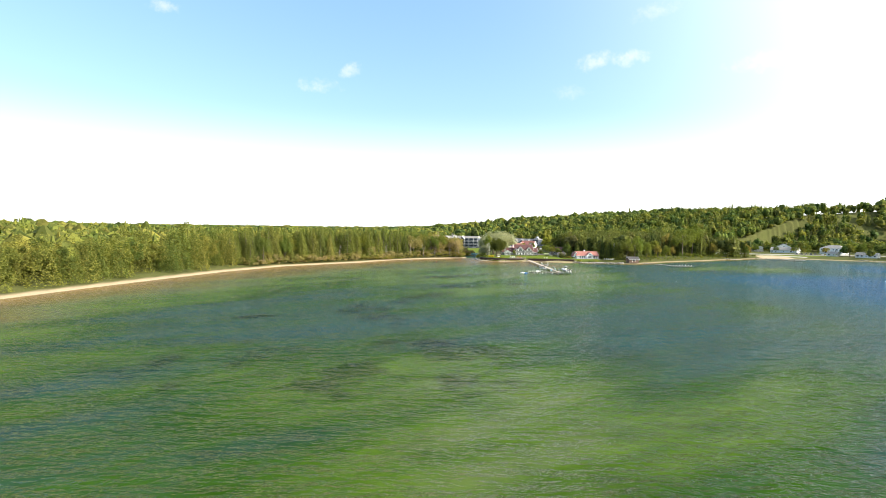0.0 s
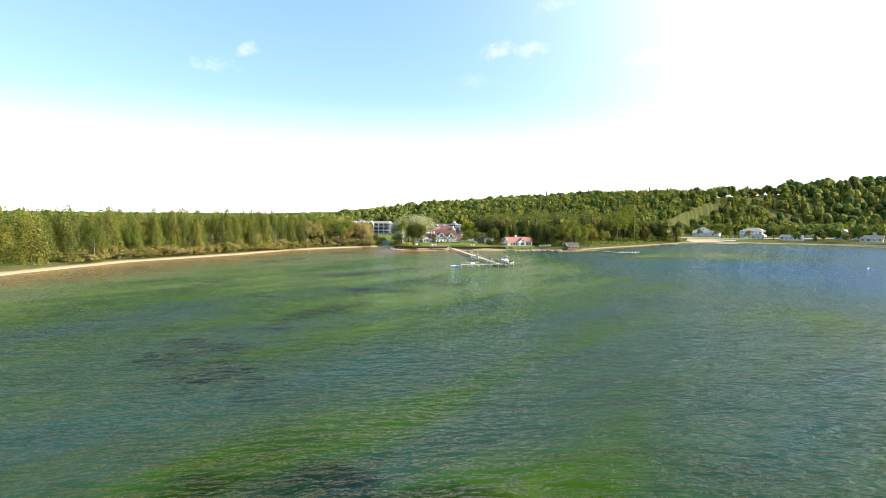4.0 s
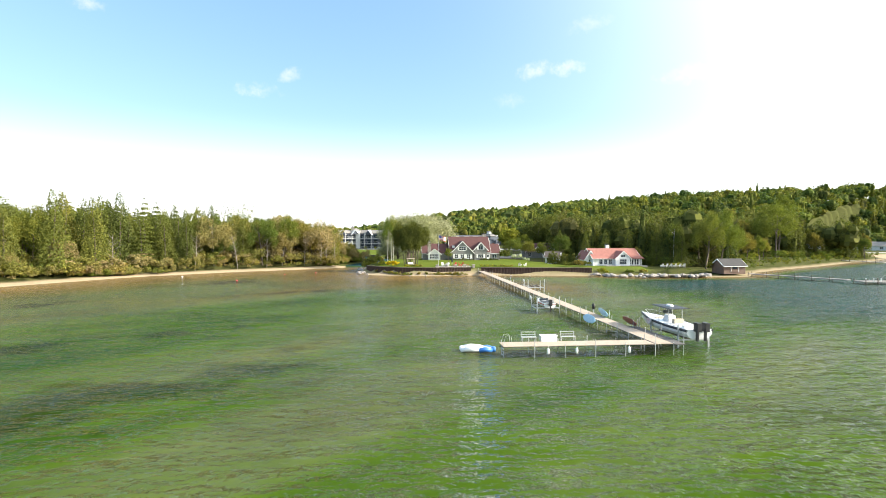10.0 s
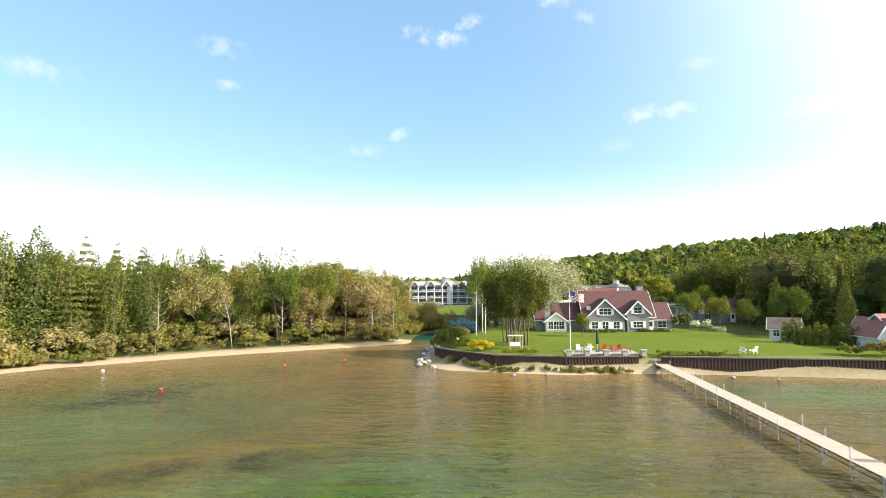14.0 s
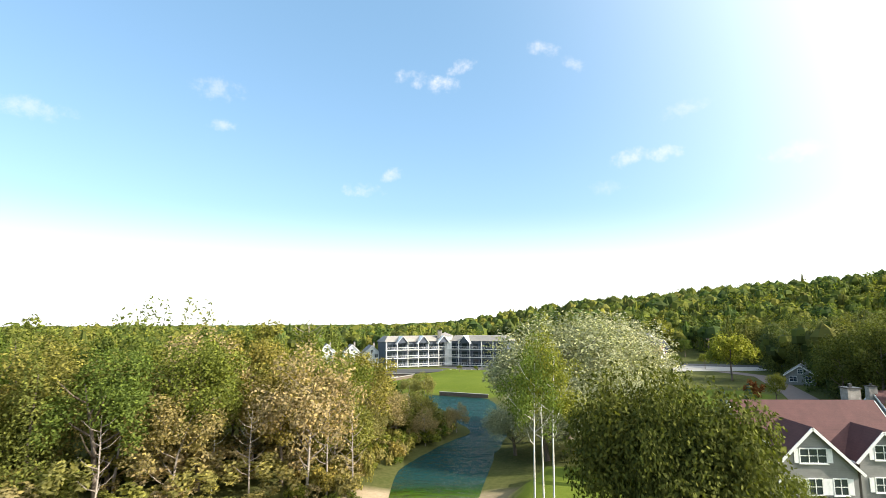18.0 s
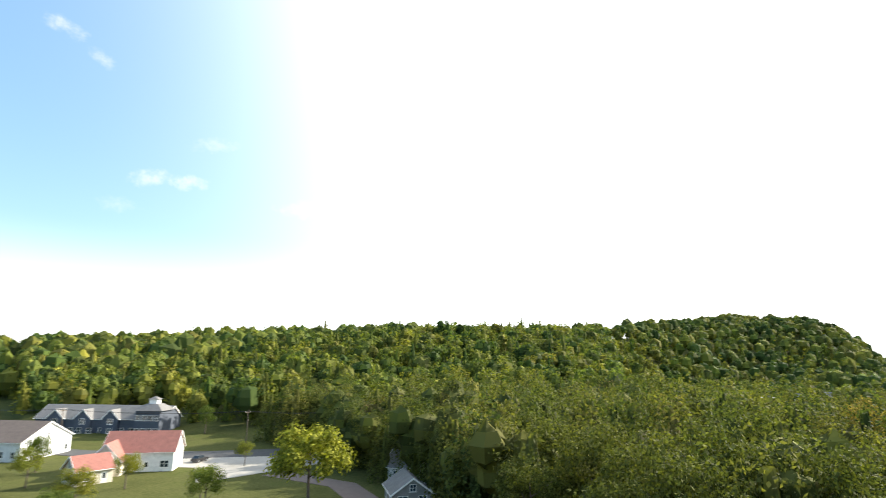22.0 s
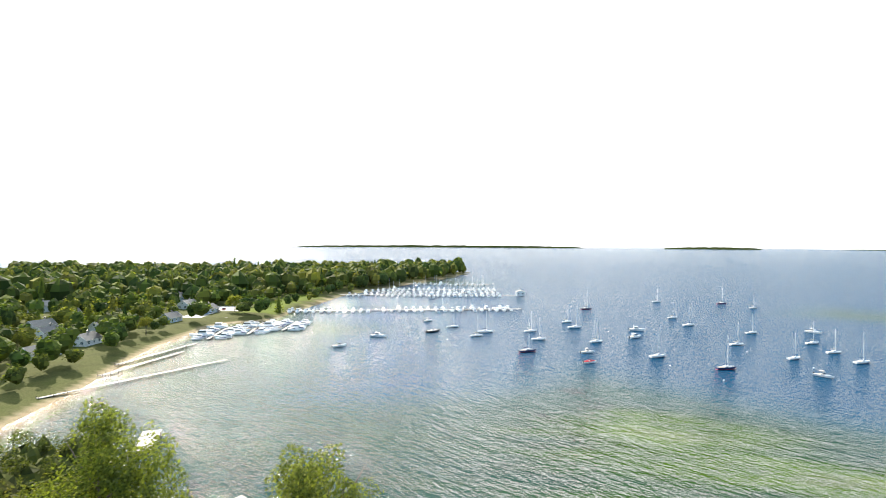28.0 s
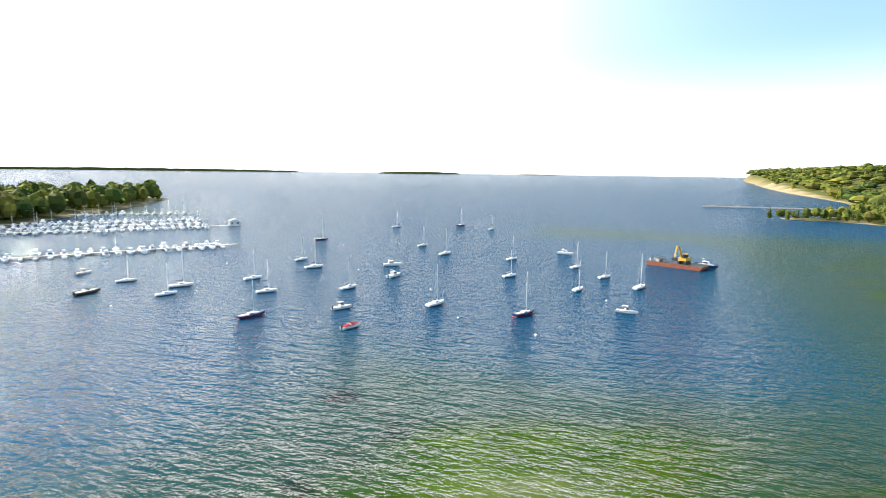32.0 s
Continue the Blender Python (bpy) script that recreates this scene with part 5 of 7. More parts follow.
simple_house(131, 548, 15, 7, 6, 3.2, 6.0, "white_siding", "grey_roof", "small white gabled garage by the driveway", 8, axis="y", stack=False, name="garage")
simple_house(118, 532, 60, 9, 7, 2.8, 5.2, "grey_siding", "grey_roof", "low grey outbuilding beside the driveway", 9, stack=False, name="outbuilding")

# village along the bay: place, turn, size, eave, ridge, wall, roof
TOWN = [
    (339, 600, -20, 15, 9, 4.8, 8.2, "white_siding", "slate_siding", "white lakeside house with a blue-grey gabled roof"),
    (371, 601, -24, 13, 9, 5.0, 8.4, "white_siding", "grey_roof", "white house with blue gabled dormers"),
    (423, 481, -62, 12, 9, 5.4, 9.0, "blue_siding", "light_roof", "pale blue gabled lake house with tall windows"),
    (367, 476, -58, 16, 6, 2.6, 4.4, "white_siding", "light_roof", "low white boathouse by the water"),
    (354, 500, -60, 8, 6, 2.5, 4.2, "white_siding", "light_roof", "small white garage near the beach"),
    (416, 449, -52, 15, 8, 2.8, 5.2, "white_siding", "grey_roof", "low white cottage with a grey roof"),
    (437, 429, -45, 11, 8, 2.9, 5.4, "white_siding", "grey_roof", "white cottage with small paned windows"),
    (496, 539, -70, 12, 9, 5.6, 8.4, "cream_siding", "grey_roof", "two-storey cream village house"),
    (482, 505, -70, 9, 8, 3.0, 5.8, "white_siding", "light_roof", "small white village house"),
    (590, 574, -66, 26, 10, 5.8, 8.6, "white_siding", "light_roof", "long white two-storey lodge on the slope"),
    (612, 609, -60, 14, 10, 5.6, 9.0, "white_siding", "grey_roof", "white gabled house among hillside trees"),
    (637, 488, -80, 18, 12, 4.0, 7.6, "cream_siding", "blue_siding", "village hall with a pale blue roof"),
    (525, 470, -70, 10, 8, 3.0, 6.0, "brown_siding", "brown_roof", "brown shingled village house"),
    (549, 420, -60, 11, 8, 3.0, 6.2, "white_siding", "grey_roof", "white village house with grey roof"),
    (580, 383, -60, 12, 9, 3.2, 6.0, "cream_siding", "light_roof", "cream house behind the harbour"),
    (493, 376, -50, 12, 8, 3.0, 5.6, "blue_siding", "grey_roof", "blue-grey cottage facing the harbour"),
    (522, 344, -50, 14, 9, 3.2, 6.0, "blue_siding", "grey_roof", "dark blue harbour shop"),
    (625, 333, -50, 14, 10, 3.4, 6.4, "white_siding", "light_roof", "white house with pale roof"),
    (659, 280, -55, 16, 10, 3.4, 6.4, "white_siding", "light_roof", "white marina building with a pale roof"),
    (689, 210, -60, 13, 9, 3.2, 6.2, "cream_siding", "grey_roof", "cream marina office with a grey roof"),
    (721, 139, -62, 14, 9, 3.2, 6.2, "white_siding", "grey_roof", "white house facing the marina"),
    (758, 68, -62, 12, 9, 3.2, 6.2, "white_siding", "light_roof", "small white house on the point"),
    (693, 439, -60, 13, 9, 4.8, 7.8, "white_siding", "grey_roof", "white village house under shade trees"),
    (744, 364, -60, 13, 9, 3.2, 6.4, "cream_siding", "light_roof", "cream village house under shade trees"),
    (258, 697, -20, 14, 9, 4.5, 7.5, "white_siding", "grey_roof", "white house high on the wooded hill"),
    (196, 930, 0, 22, 10, 4.5, 7.5, "white_siding", "light_roof", "white house near the top of the ridge"),
    (470, 470, -66, 11, 8, 4.6, 7.4, "white_siding", "grey_roof", "white two-storey village house with dark windows"),
    (448, 486, -66, 9, 8, 3.0, 5.8, "blue_siding", "light_roof", "small pale blue village house"),
    (500, 440, -62, 12, 8, 3.2, 6.0, "white_siding", "light_roof", "white village house with a pale roof"),
    (470, 440, -58, 10, 8, 3.0, 5.8, "white_siding", "grey_roof", "white cottage one row behind the shore"),
    (455, 548, -70, 12, 9, 5.2, 8.2, "white_siding", "grey_roof", "white two-storey house behind the motel"),
    (520, 500, -70, 11, 8, 4.6, 7.6, "white_siding", "light_roof", "white village house on the main street"),
    (480, 415, -52, 10, 7, 3.0, 5.4, "white_siding", "grey_roof", "low white cottage near the harbour"),
    (556, 480, -70, 12, 9, 4.8, 7.8, "cream_siding", "grey_roof", "cream two-storey village house"),
    (600, 430, -64, 12, 9, 4.4, 7.4, "white_siding", "light_roof", "white village house under tall trees"),
    (560, 345, -52, 13, 9, 3.4, 6.2, "white_siding", "light_roof", "white harbour building with a pale roof"),
    (600, 300, -55, 14, 9, 3.4, 6.2, "cream_siding", "grey_roof", "cream marina workshop with grey roof"),
    (585, 540, -70, 12, 9, 5.0, 8.0, "white_siding", "grey_roof", "white house at the foot of the hill"),
]
for k, (x, y, t, w, d, e, rg, wl_, rf, lab) in enumerate(TOWN):
    simple_house(x, y, t, w, d, e, rg, wl_, rf, lab, 20 + k, axis="y" if k in (0, 1, 2, 10) else "x", porch=k in (0, 1, 7))
h = simple_house(392, 552, -58, 20, 13, 5.8, 8.6, "white_siding", "light_roof", "two-storey white lakeside motel with a pale hipped roof", 60, hip=5.5, storeys=2, stack=False, name="motel")
for s in (0, 1):
    o = part("gallery", Build().box(-10, -8.4, 2.8 * s - 0.05 + 0.1, 10, -6.52, 2.8 * s + 0.2), M["white"], h)
    part("railing", Build().box(-10, -8.4, 2.8 * s + 1.05, 10, -8.34, 2.8 * s + 1.15).box(-10, -8.38, 2.8 * s + 0.6, 10, -8.35, 2.8 * s + 0.66), M["white"], o)
for k in range(7):
    part("gallery_post", Build().box(-10 + 3.28 * k, -8.42, -0.4, -9.85 + 3.28 * k, -8.27, 5.6), M["white"], h)
simple_house(352, 567, -46, 24, 11, 3.0, 5.6, "white_siding", "light_roof", "long low white motel wing with a pale roof", 61, stack=False, name="motel_wing")


# shade trees of the village, with room in front of the houses
HARBOUR = [(489, 343), (542, 304), (560, 325), (508, 367)]


def town(x, y):
    return (shore(x, y) > 7) & (x > 330) & (hill(x, y) <= 2.0) & (lawn_mask(x, y) < 0.5) & ~((x < 430) & (y > 505) & (y < 590)) & ~((x < 350) & (y < 505)) & (edge_dist(HARBOUR, x, y) > 4) & ~inside(HARBOUR, x, y)



CLEARED = np.array([(x - 9 * 0.97, y - 9 * 0.24) for x, y, *_ in TOWN] + [(x - 19 * 0.97, y + 3) for x, y, *_ in TOWN] + [(x, y) for x, y, *_ in TOWN] + [(392, 552), (384, 544), (352, 567), (345, 560)], float)


def clear_of_houses(x, y):
    d = np.full(np.shape(x), 1e9)
    for cx, cy in CLEARED:
        d = np.minimum(d, np.hypot(x - cx, y - cy))
    return d > 8


pts = np.concatenate([scatter(330, 60, 700, 660, 11.5, town, 23), scatter(700, -250, 1150, 760, 14, lambda x, y: town(x, y), 24)])
pts = pts[clear_of_houses(pts[:, 0], pts[:, 1])]
forest("village_trees", "shade trees between the village houses", pts[pts[:, 0] < 620], 8, 16, 0.12, M["forest"], 25, 1.1)
forest("point_trees", "tall shade trees on the harbour point", pts[pts[:, 0] >= 620], 14, 23, 0.15, M["forest"], 33, 1.0)



BLOCK = [(300, 590), (335, 582), (350, 584), (372, 590), (405, 576), (440, 585), (440, 640), (300, 650)]
pts = scatter(286, 540, 440, 650, 8.5, lambda x, y: inside(BLOCK, x, y) & clear_of_houses(x, y), 51)
forest("motel_trees", "leafy trees round the lakeside motel", pts, 7, 13, 0.2, M["forest"], 52, 1.1, "near")

# ---- docks, boats and harbour ----
DECK_PANEL = Build().box(-0.86, 0.02, -0.06, 0.86, 2.98, 0.0).mesh("deck_panel", M["deck"])
POST = Build().tube([(0, 0, -2.6), (0, 0, 1.0)], [0.035, 0.035], 6).mesh("post", M["galv"])
tb = Build()
for s in (0.0,):
    tb.beam((s, 0, -0.08), (s, 3, -0.08), 0.05).beam((s, 0, -0.42), (s, 3, -0.42), 0.04)
    for k in range(6):
        tb.beam((s, 0.5 * k, -0.08 if k % 2 else -0.42), (s, 0.5 * k + 0.5, -0.42 if k % 2 else -0.08), 0.025)
TRUSS = tb.mesh("truss", M["dark_metal"])
DZ = 1.15
dock = thing("dock", 60.2, 283.2, DZ, 0, "long tan-boarded dock on galvanised posts with a tee end", "dock")
for k in range(36):
    y = 3.0 * k - 1.6
    part("deck_panel", DECK_PANEL, None, dock, at=pose(0, y, 0))
    for s in (-0.84, 0.84):
        part("truss", TRUSS, None, dock, at=pose(s, y, 0))
    for s in (-0.94, 0.94):
        part("post", POST, None, dock, at=pose(s, y + 0.05, -0.1 if (2 * k + (s > 0)) % 7 == 0 else -0.45 if (k + (s > 0)) % 3 == 0 else -0.9))
for k in range(5):
    x = -1.4 - 3.0 * k
    part("deck_panel", DECK_PANEL, None, dock, at=pose(x + 0.35, -0.6, 0.003, 0, 0, 90) @ Matrix.Diagonal((1.25, 1, 1, 1)))
    for s in (-1.6, 0.42):
        part("truss", TRUSS, None, dock, at=pose(x + 0.35, s, 0, 0, 0, 90))
    for s in (-1.75, 0.55):
        part("post", POST, None, dock, at=pose(x + 0.35, s, -0.75 if k % 2 else -0.45))
wide = part("side_platform", Build().box(0.9, -2.0, -0.07, 1.95, 8.5, -0.01), M["deck_dark"], dock, "dark weathered side platform")
for s in (-1.5, 3, 8):
    part("post", POST, None, dock, at=pose(1.98, s, 0.1))


def fender(x, y):
    e = thing("fender", x, y, DZ - 0.75, 0, "white inflatable dock fender hanging from the dock", "fender", "dock fenders")
    part("body", Build().tube([(0, 0, 0), (0, 0, 0.1), (0, 0, 0.5), (0, 0, 0.62)], [0.05, 0.13, 0.13, 0.04], 10), M["gel_white"], e, smooth=True)
    part("rope", Build().tube([(0, 0, 0.6), (0, 0.02, 0.85)], [0.012, 0.012], 5), M["white"], e)


for x in (48.4, 51.2, 56.4):
    fender(x, 281.2)


def bench(x, y, turn):
    e = thing("bench", x, y, DZ, turn, "grey metal dock bench with an open back frame", "bench", "dock benches")
    part("seat", Build().box(-0.75, -0.22, 0.4, 0.75, 0.22, 0.45), M["galv"], e)
    part("backrest", Build().box(-0.75, 0.22, 0.6, 0.75, 0.25, 0.66).box(-0.75, 0.24, 0.85, 0.75, 0.27, 0.92), M["galv"], e)
    for s in (-0.7, 0.7):
        part("leg", Build().beam((s, -0.18, 0), (s, -0.18, 0.4), 0.05).beam((s, 0.22, 0), (s, 0.26, 0.92), 0.05), M["galv"], e)


bench(47.2, 283.9, 0)
bench(51.2, 283.9, 0)
e = thing("storage_box", 49.2, 283.9, DZ, 0, "white plastic dock storage box with a lid", "box")
part("body", Build().box(-0.8, -0.33, 0, 0.8, 0.33, 0.5), M["gel_white"], e)
part("lid", Build().box(-0.84, -0.37, 0.5, 0.84, 0.37, 0.6), M["white"], e)
e = thing("swim_ladder", 44.4, 282.6, DZ, 0, "galvanised dock ladder with looped handrails", "ladder")
for s in (-0.5, 0.5):
    part("rail", Build().tube([(-0.1, s, -1.6), (-0.1, s, 0.3), (0.1, s, 0.9), (0.6, s, 0.9), (0.75, s, 0.0)], [0.025] * 5, 6), M["galv"], e)
for k in range(5):
    part("rung", Build().beam((-0.1, -0.5, -1.3 + 0.3 * k), (-0.1, 0.5, -1.3 + 0.3 * k), 0.05), M["galv"], e)


def hull_rings(L, B, H, draft=0.25, stern=0.85, tip=0.04, sheer=0.35, n=9):
    rings = []
    for k in range(n):
        t = k / (n - 1)
        w = B / 2 * (stern + (1 - stern) * min(1, t * 3)) * (1 - max(0, (t - 0.45) / 0.55) ** 2.1) + tip
        top = H * (1 + sheer * max(0, t - 0.3))
        keel = -draft * (1 - max(0, (t - 0.6) / 0.4) ** 2) + (H * 0.55 if t == 1 else 0)
        x = -L / 2 + L * t + (0.04 * L if t == 1 else 0)
        rings.append([(x, -w, top), (x, -w * 0.96, top * 0.45), (x, -w * 0.72, 0.02 if t < 1 else keel), (x, 0, keel), (x, w * 0.72, 0.02 if t < 1 else keel), (x, w * 0.96, top * 0.45), (x, w, top), (x, 0, top + 0.06)])
    return rings


def sailboat(L, hull="gel_white", cover="canvas_blue", label="", mast=1.62):
    e = thing("sailboat", 0, 0, 0, 0, label or "white sloop at its mooring with furled sails and bare mast", "sailboat", "moored sailboats")
    B, H = L * 0.31, L * 0.11
    part("hull", Build().loft(hull_rings(L, B, H, 0.3, 0.72)), M[hull], e, smooth=False)
    part("waterline_stripe", Build().loft([[(x * 1.002, y * 1.012, z * 0.16 + 0.02) for x, y, z in r] for r in hull_rings(L, B, H, 0.0, 0.72)]), M["gel_navy" if hull == "gel_white" else "gel_red"], e)
    c = Build()
    c.loft([[(-L * 0.12, -B * 0.3, H), (-L * 0.12, B * 0.3, H), (-L * 0.12, B * 0.24, H + 0.5), (-L * 0.12, -B * 0.24, H + 0.5)], [(L * 0.1, -B * 0.27, H), (L * 0.1, B * 0.27, H), (L * 0.1, B * 0.2, H + 0.48), (L * 0.1, -B * 0.2, H + 0.48)], [(L * 0.3, -B * 0.14, H + 0.05), (L * 0.3, B * 0.14, H + 0.05), (L * 0.27, B * 0.1, H + 0.3), (L * 0.27, -B * 0.1, H + 0.3)]])
    cb = part("cabin", c, M["gel_white"], e)
    for s in (-1, 1):
        part("porthole", Build().add([(-L * 0.08, s * B * 0.292, H + 0.15), (L * 0.08, s * B * 0.262, H + 0.15), (L * 0.08, s * B * 0.235, H + 0.36), (-L * 0.08, s * B * 0.262, H + 0.36), (-L * 0.08, s * B * 0.25, H + 0.2), (L * 0.08, s * B * 0.22, H + 0.2)], [(0, 1, 2, 3), (0, 4, 5, 1)]), M["glass"], cb)
    part("cockpit", Build().box(-L * 0.4, -B * 0.26, H + 0.07, -L * 0.13, B * 0.26, H + 0.1), M["canvas_tan"], e)
    part("mast", Build().tube([(L * 0.1, 0, H), (L * 0.1, 0, L * mast)], [0.13, 0.1], 6), M["mast"], e)
    part("boom", Build().tube([(L * 0.1, 0, H + 1.25), (-L * 0.3, 0, H + 1.2)], [0.05, 0.05], 6), M["galv"], e)
    part("sail_cover", Build().tube([(L * 0.09, 0, H + 1.45), (-L * 0.05, 0, H + 1.38), (-L * 0.29, 0, H + 1.28)], [0.17, 0.15, 0.08], 7), M[cover], e)
    part("spreader", Build().beam((L * 0.1, -B * 0.25, L * mast * 0.58), (L * 0.1, B * 0.25, L * mast * 0.58), 0.05), M["galv"], e)
    st = Build()
    for q in ((L * 0.5, 0, H * 1.25), (-L * 0.48, 0, H), (L * 0.08, B * 0.47, H), (L * 0.08, -B * 0.47, H)):
        st.tube([(L * 0.1, 0, L * mast * 0.97), q], [0.012, 0.012], 3, False)
    part("stays", st, M["galv"], e)
    part("pulpit", Build().tube([(L * 0.36, -B * 0.2, H * 1.2), (L * 0.38, -B * 0.18, H * 1.2 + 0.55), (L * 0.5, 0, H * 1.3 + 0.55), (L * 0.38, B * 0.18, H * 1.2 + 0.55), (L * 0.36, B * 0.2, H * 1.2)], [0.02] * 5, 5), M["galv"], e)
    return e


def motorboat(L, hull="gel_white", top="canvas_tan", label="", canopy=True, cabin=False):
    e = thing("motorboat", 0, 0, 0, 0, label or "white motorboat with windscreen and outboard", "motorboat", "moored motorboats")
    B, H = L * 0.34, L * 0.12
    part("hull", Build().loft(hull_rings(L, B, H, 0.3, 0.95)), M[hull], e)
    part("rub_rail", Build().loft([[(x, y * 1.02, z) for x, y, z in r] for r in [[(a[0][0], a[0][1], a[0][2] - 0.12), (a[6][0], a[6][1], a[6][2] - 0.12), (a[6][0], a[6][1], a[6][2] - 0.04), (a[0][0], a[0][1], a[0][2] - 0.04)] for a in hull_rings(L, B, H, 0.3, 0.95)]]), M["gel_navy"], e)
    part("cockpit", Build().box(-L * 0.42, -B * 0.36, H + 0.03, L * 0.02, B * 0.36, H + 0.09), M["canvas_tan"], e)
    part("foredeck", Build().loft([[(L * 0.04, -B * 0.38, H), (L * 0.04, B * 0.38, H), (L * 0.04, B * 0.28, H + 0.32), (L * 0.04, -B * 0.28, H + 0.32)], [(L * 0.36, -B * 0.18, H * 1.15), (L * 0.36, B * 0.18, H * 1.15), (L * 0.34, B * 0.1, H * 1.15 + 0.14), (L * 0.34, -B * 0.1, H * 1.15 + 0.14)]]), M["gel_white"], e)
    part("windscreen", Build().add([(L * 0.02, -B * 0.34, H + 0.3), (L * 0.12, -B * 0.2, H + 0.34), (L * 0.12, B * 0.2, H + 0.34), (L * 0.02, B * 0.34, H + 0.3), (-L * 0.02, -B * 0.3, H + 0.75), (L * 0.05, -B * 0.18, H + 0.8), (L * 0.05, B * 0.18, H + 0.8), (-L * 0.02, B * 0.3, H + 0.75)], [(0, 1, 5, 4), (1, 2, 6, 5), (2, 3, 7, 6)]), M["glass"], e)
    for s in (-0.22, 0.22):
        part("seat", Build().box(-L * 0.12, s * B - 0.25, H + 0.09, -L * 0.06, s * B + 0.25, H + 0.6).box(-L * 0.1, s * B - 0.25, H + 0.09, L * 0.0, s * B + 0.25, H + 0.35), M["white"], e)
    if cabin:
        cb = part("cabin", Build().loft([[(-L * 0.2, -B * 0.34, H), (-L * 0.2, B * 0.34, H), (-L * 0.2, B * 0.3, H + 1.35), (-L * 0.2, -B * 0.3, H + 1.35)], [(L * 0.14, -B * 0.3, H), (L * 0.14, B * 0.3, H), (L * 0.06, B * 0.25, H + 1.35), (L * 0.06, -B * 0.25, H + 1.35)]]), M["gel_white"], e)
        part("cabin_window", Build().box(-L * 0.17, -B * 0.345, H + 0.65, L * 0.06, B * 0.345, H + 1.1), M["glass"], cb)
        part("radar_arch", Build().tube([(-L * 0.16, -B * 0.3, H + 1.3), (-L * 0.2, -B * 0.24, H + 2.1), (-L * 0.2, B * 0.24, H + 2.1), (-L * 0.16, B * 0.3, H + 1.3)], [0.06] * 4, 6), M["gel_white"], e)
    elif canopy:
        part("canopy", Build().loft([[(-L * 0.22, -B * 0.38, H + 1.5), (-L * 0.22, 0, H + 1.66), (-L * 0.22, B * 0.38, H + 1.5), (-L * 0.22, 0, H + 1.6)], [(L * 0.06, -B * 0.36, H + 1.5), (L * 0.06, 0, H + 1.68), (L * 0.06, B * 0.36, H + 1.5), (L * 0.06, 0, H + 1.62)]]), M[top], e)
        for s in (-1, 1):
            part("canopy_pole", Build().tube([(-L * 0.2, s * B * 0.37, H), (-L * 0.2, s * B * 0.37, H + 1.5)], [0.02, 0.02], 5).tube([(L * 0.04, s * B * 0.35, H), (L * 0.04, s * B * 0.35, H + 1.5)], [0.02, 0.02], 5), M["galv"], e)
    ob = part("outboard", Build().box(-L * 0.5 - 0.35, -0.17, H * 0.5, -L * 0.5 + 0.1, 0.17, H + 0.5).box(-L * 0.5 - 0.2, -0.07, -0.35, -L * 0.5 - 0.02, 0.07, H * 0.5), M["black"], e)
    return e


def put(proto, x, y, heading, z=0.0, scale=1.0, label="", first=[None]):
    o = copy_thing(proto, pose(x, y, z, 0, 0, heading))
    o.matrix_basis = pose(x, y, z, 0, 0, heading) @ Matrix.Scale(scale, 4)
    if label:
        o["label"] = label
    return o


P_SAIL = [sailboat(8.0), sailboat(7.2, "gel_white", "canvas_tan"), sailboat(9.0, "gel_navy", "canvas_blue", "navy-hulled sloop at its mooring with a blue sail cover")]
P_MOTOR = [motorboat(6.6), motorboat(7.4, "gel_white", "canvas_blue"), motorboat(8.6, "gel_white", "canvas_tan", "white cabin cruiser with a radar arch", cabin=True)]
P_DARK = motorboat(8.4, "black", "canvas_tan", "black-hulled open motorboat at its mooring", False)
P_RED = motorboat(6.2, "gel_white", "canvas_red", "white motorboat under a red cover at its mooring", False)
part("boat_cover", Build().loft([[(-2.9, -0.9, 0.78), (-2.9, 0, 1.1), (-2.9, 0.9, 0.78), (-2.9, 0, 0.8)], [(0, -1.05, 0.8), (0, 0, 1.55), (0, 1.05, 0.8), (0, 0, 0.82)], [(2.7, -0.35, 0.95), (2.7, 0, 1.05), (2.7, 0.35, 0.95), (2.7, 0, 0.97)]]), M["canvas_red"], P_RED)
# moorings: place and kind
MOORED_SAIL = [(373, 251), (341, 263), (347, 250), (295, 276), (332, 228), (312, 246), (341, 180), (324, 196), (374, 108), (288, 229), (365, 13), (306, 107), (283, 133), (322, -18), (292, -3), (246, 136), (237, 182), (249, 241), (219, 243), (213, 148), (207, 199), (199, 169), (185, 186)]
for k, (x, y) in enumerate(MOORED_SAIL):
    put(P_SAIL[(0, 1, 0, 2, 1)[k % 5]], x, y, -118 + 9 * math.sin(k * 2.3), 0, 0.9 + 0.14 * ((k * 7) % 5) / 4)
for (x, y), p, hd in (((367, 272), P_DARK, -100), ((402, 246), P_MOTOR[0], -95), ((275, 257), P_MOTOR[0], -120), ((294, 177), P_MOTOR[2], -140), ((282, 201), P_MOTOR[2], -100), ((223, 106), P_MOTOR[2], 160), ((189, 228), P_MOTOR[0], 170), ((363, 336), P_MOTOR[1], -95), ((374, 305), P_MOTOR[2], -150)):
    put(p, x, y, hd)
put(P_RED, 262, 275, -112)
for k, (x, y) in enumerate(((237, 254), (212, 263), (367, 202), (303, 193), (259, 219), (227, 197), (344, 282), (196, 213))):
    e = thing("mooring_buoy", x, y, 0, 0, "white round mooring buoy floating on the lake", "buoy", "mooring buoys")
    part("body", Build().tube([(0, 0, -0.2), (0, 0, -0.05), (0, 0, 0.2), (0, 0, 0.38)], [0.1, 0.3, 0.3, 0.08], 10), M["gel_white"], e, smooth=True)
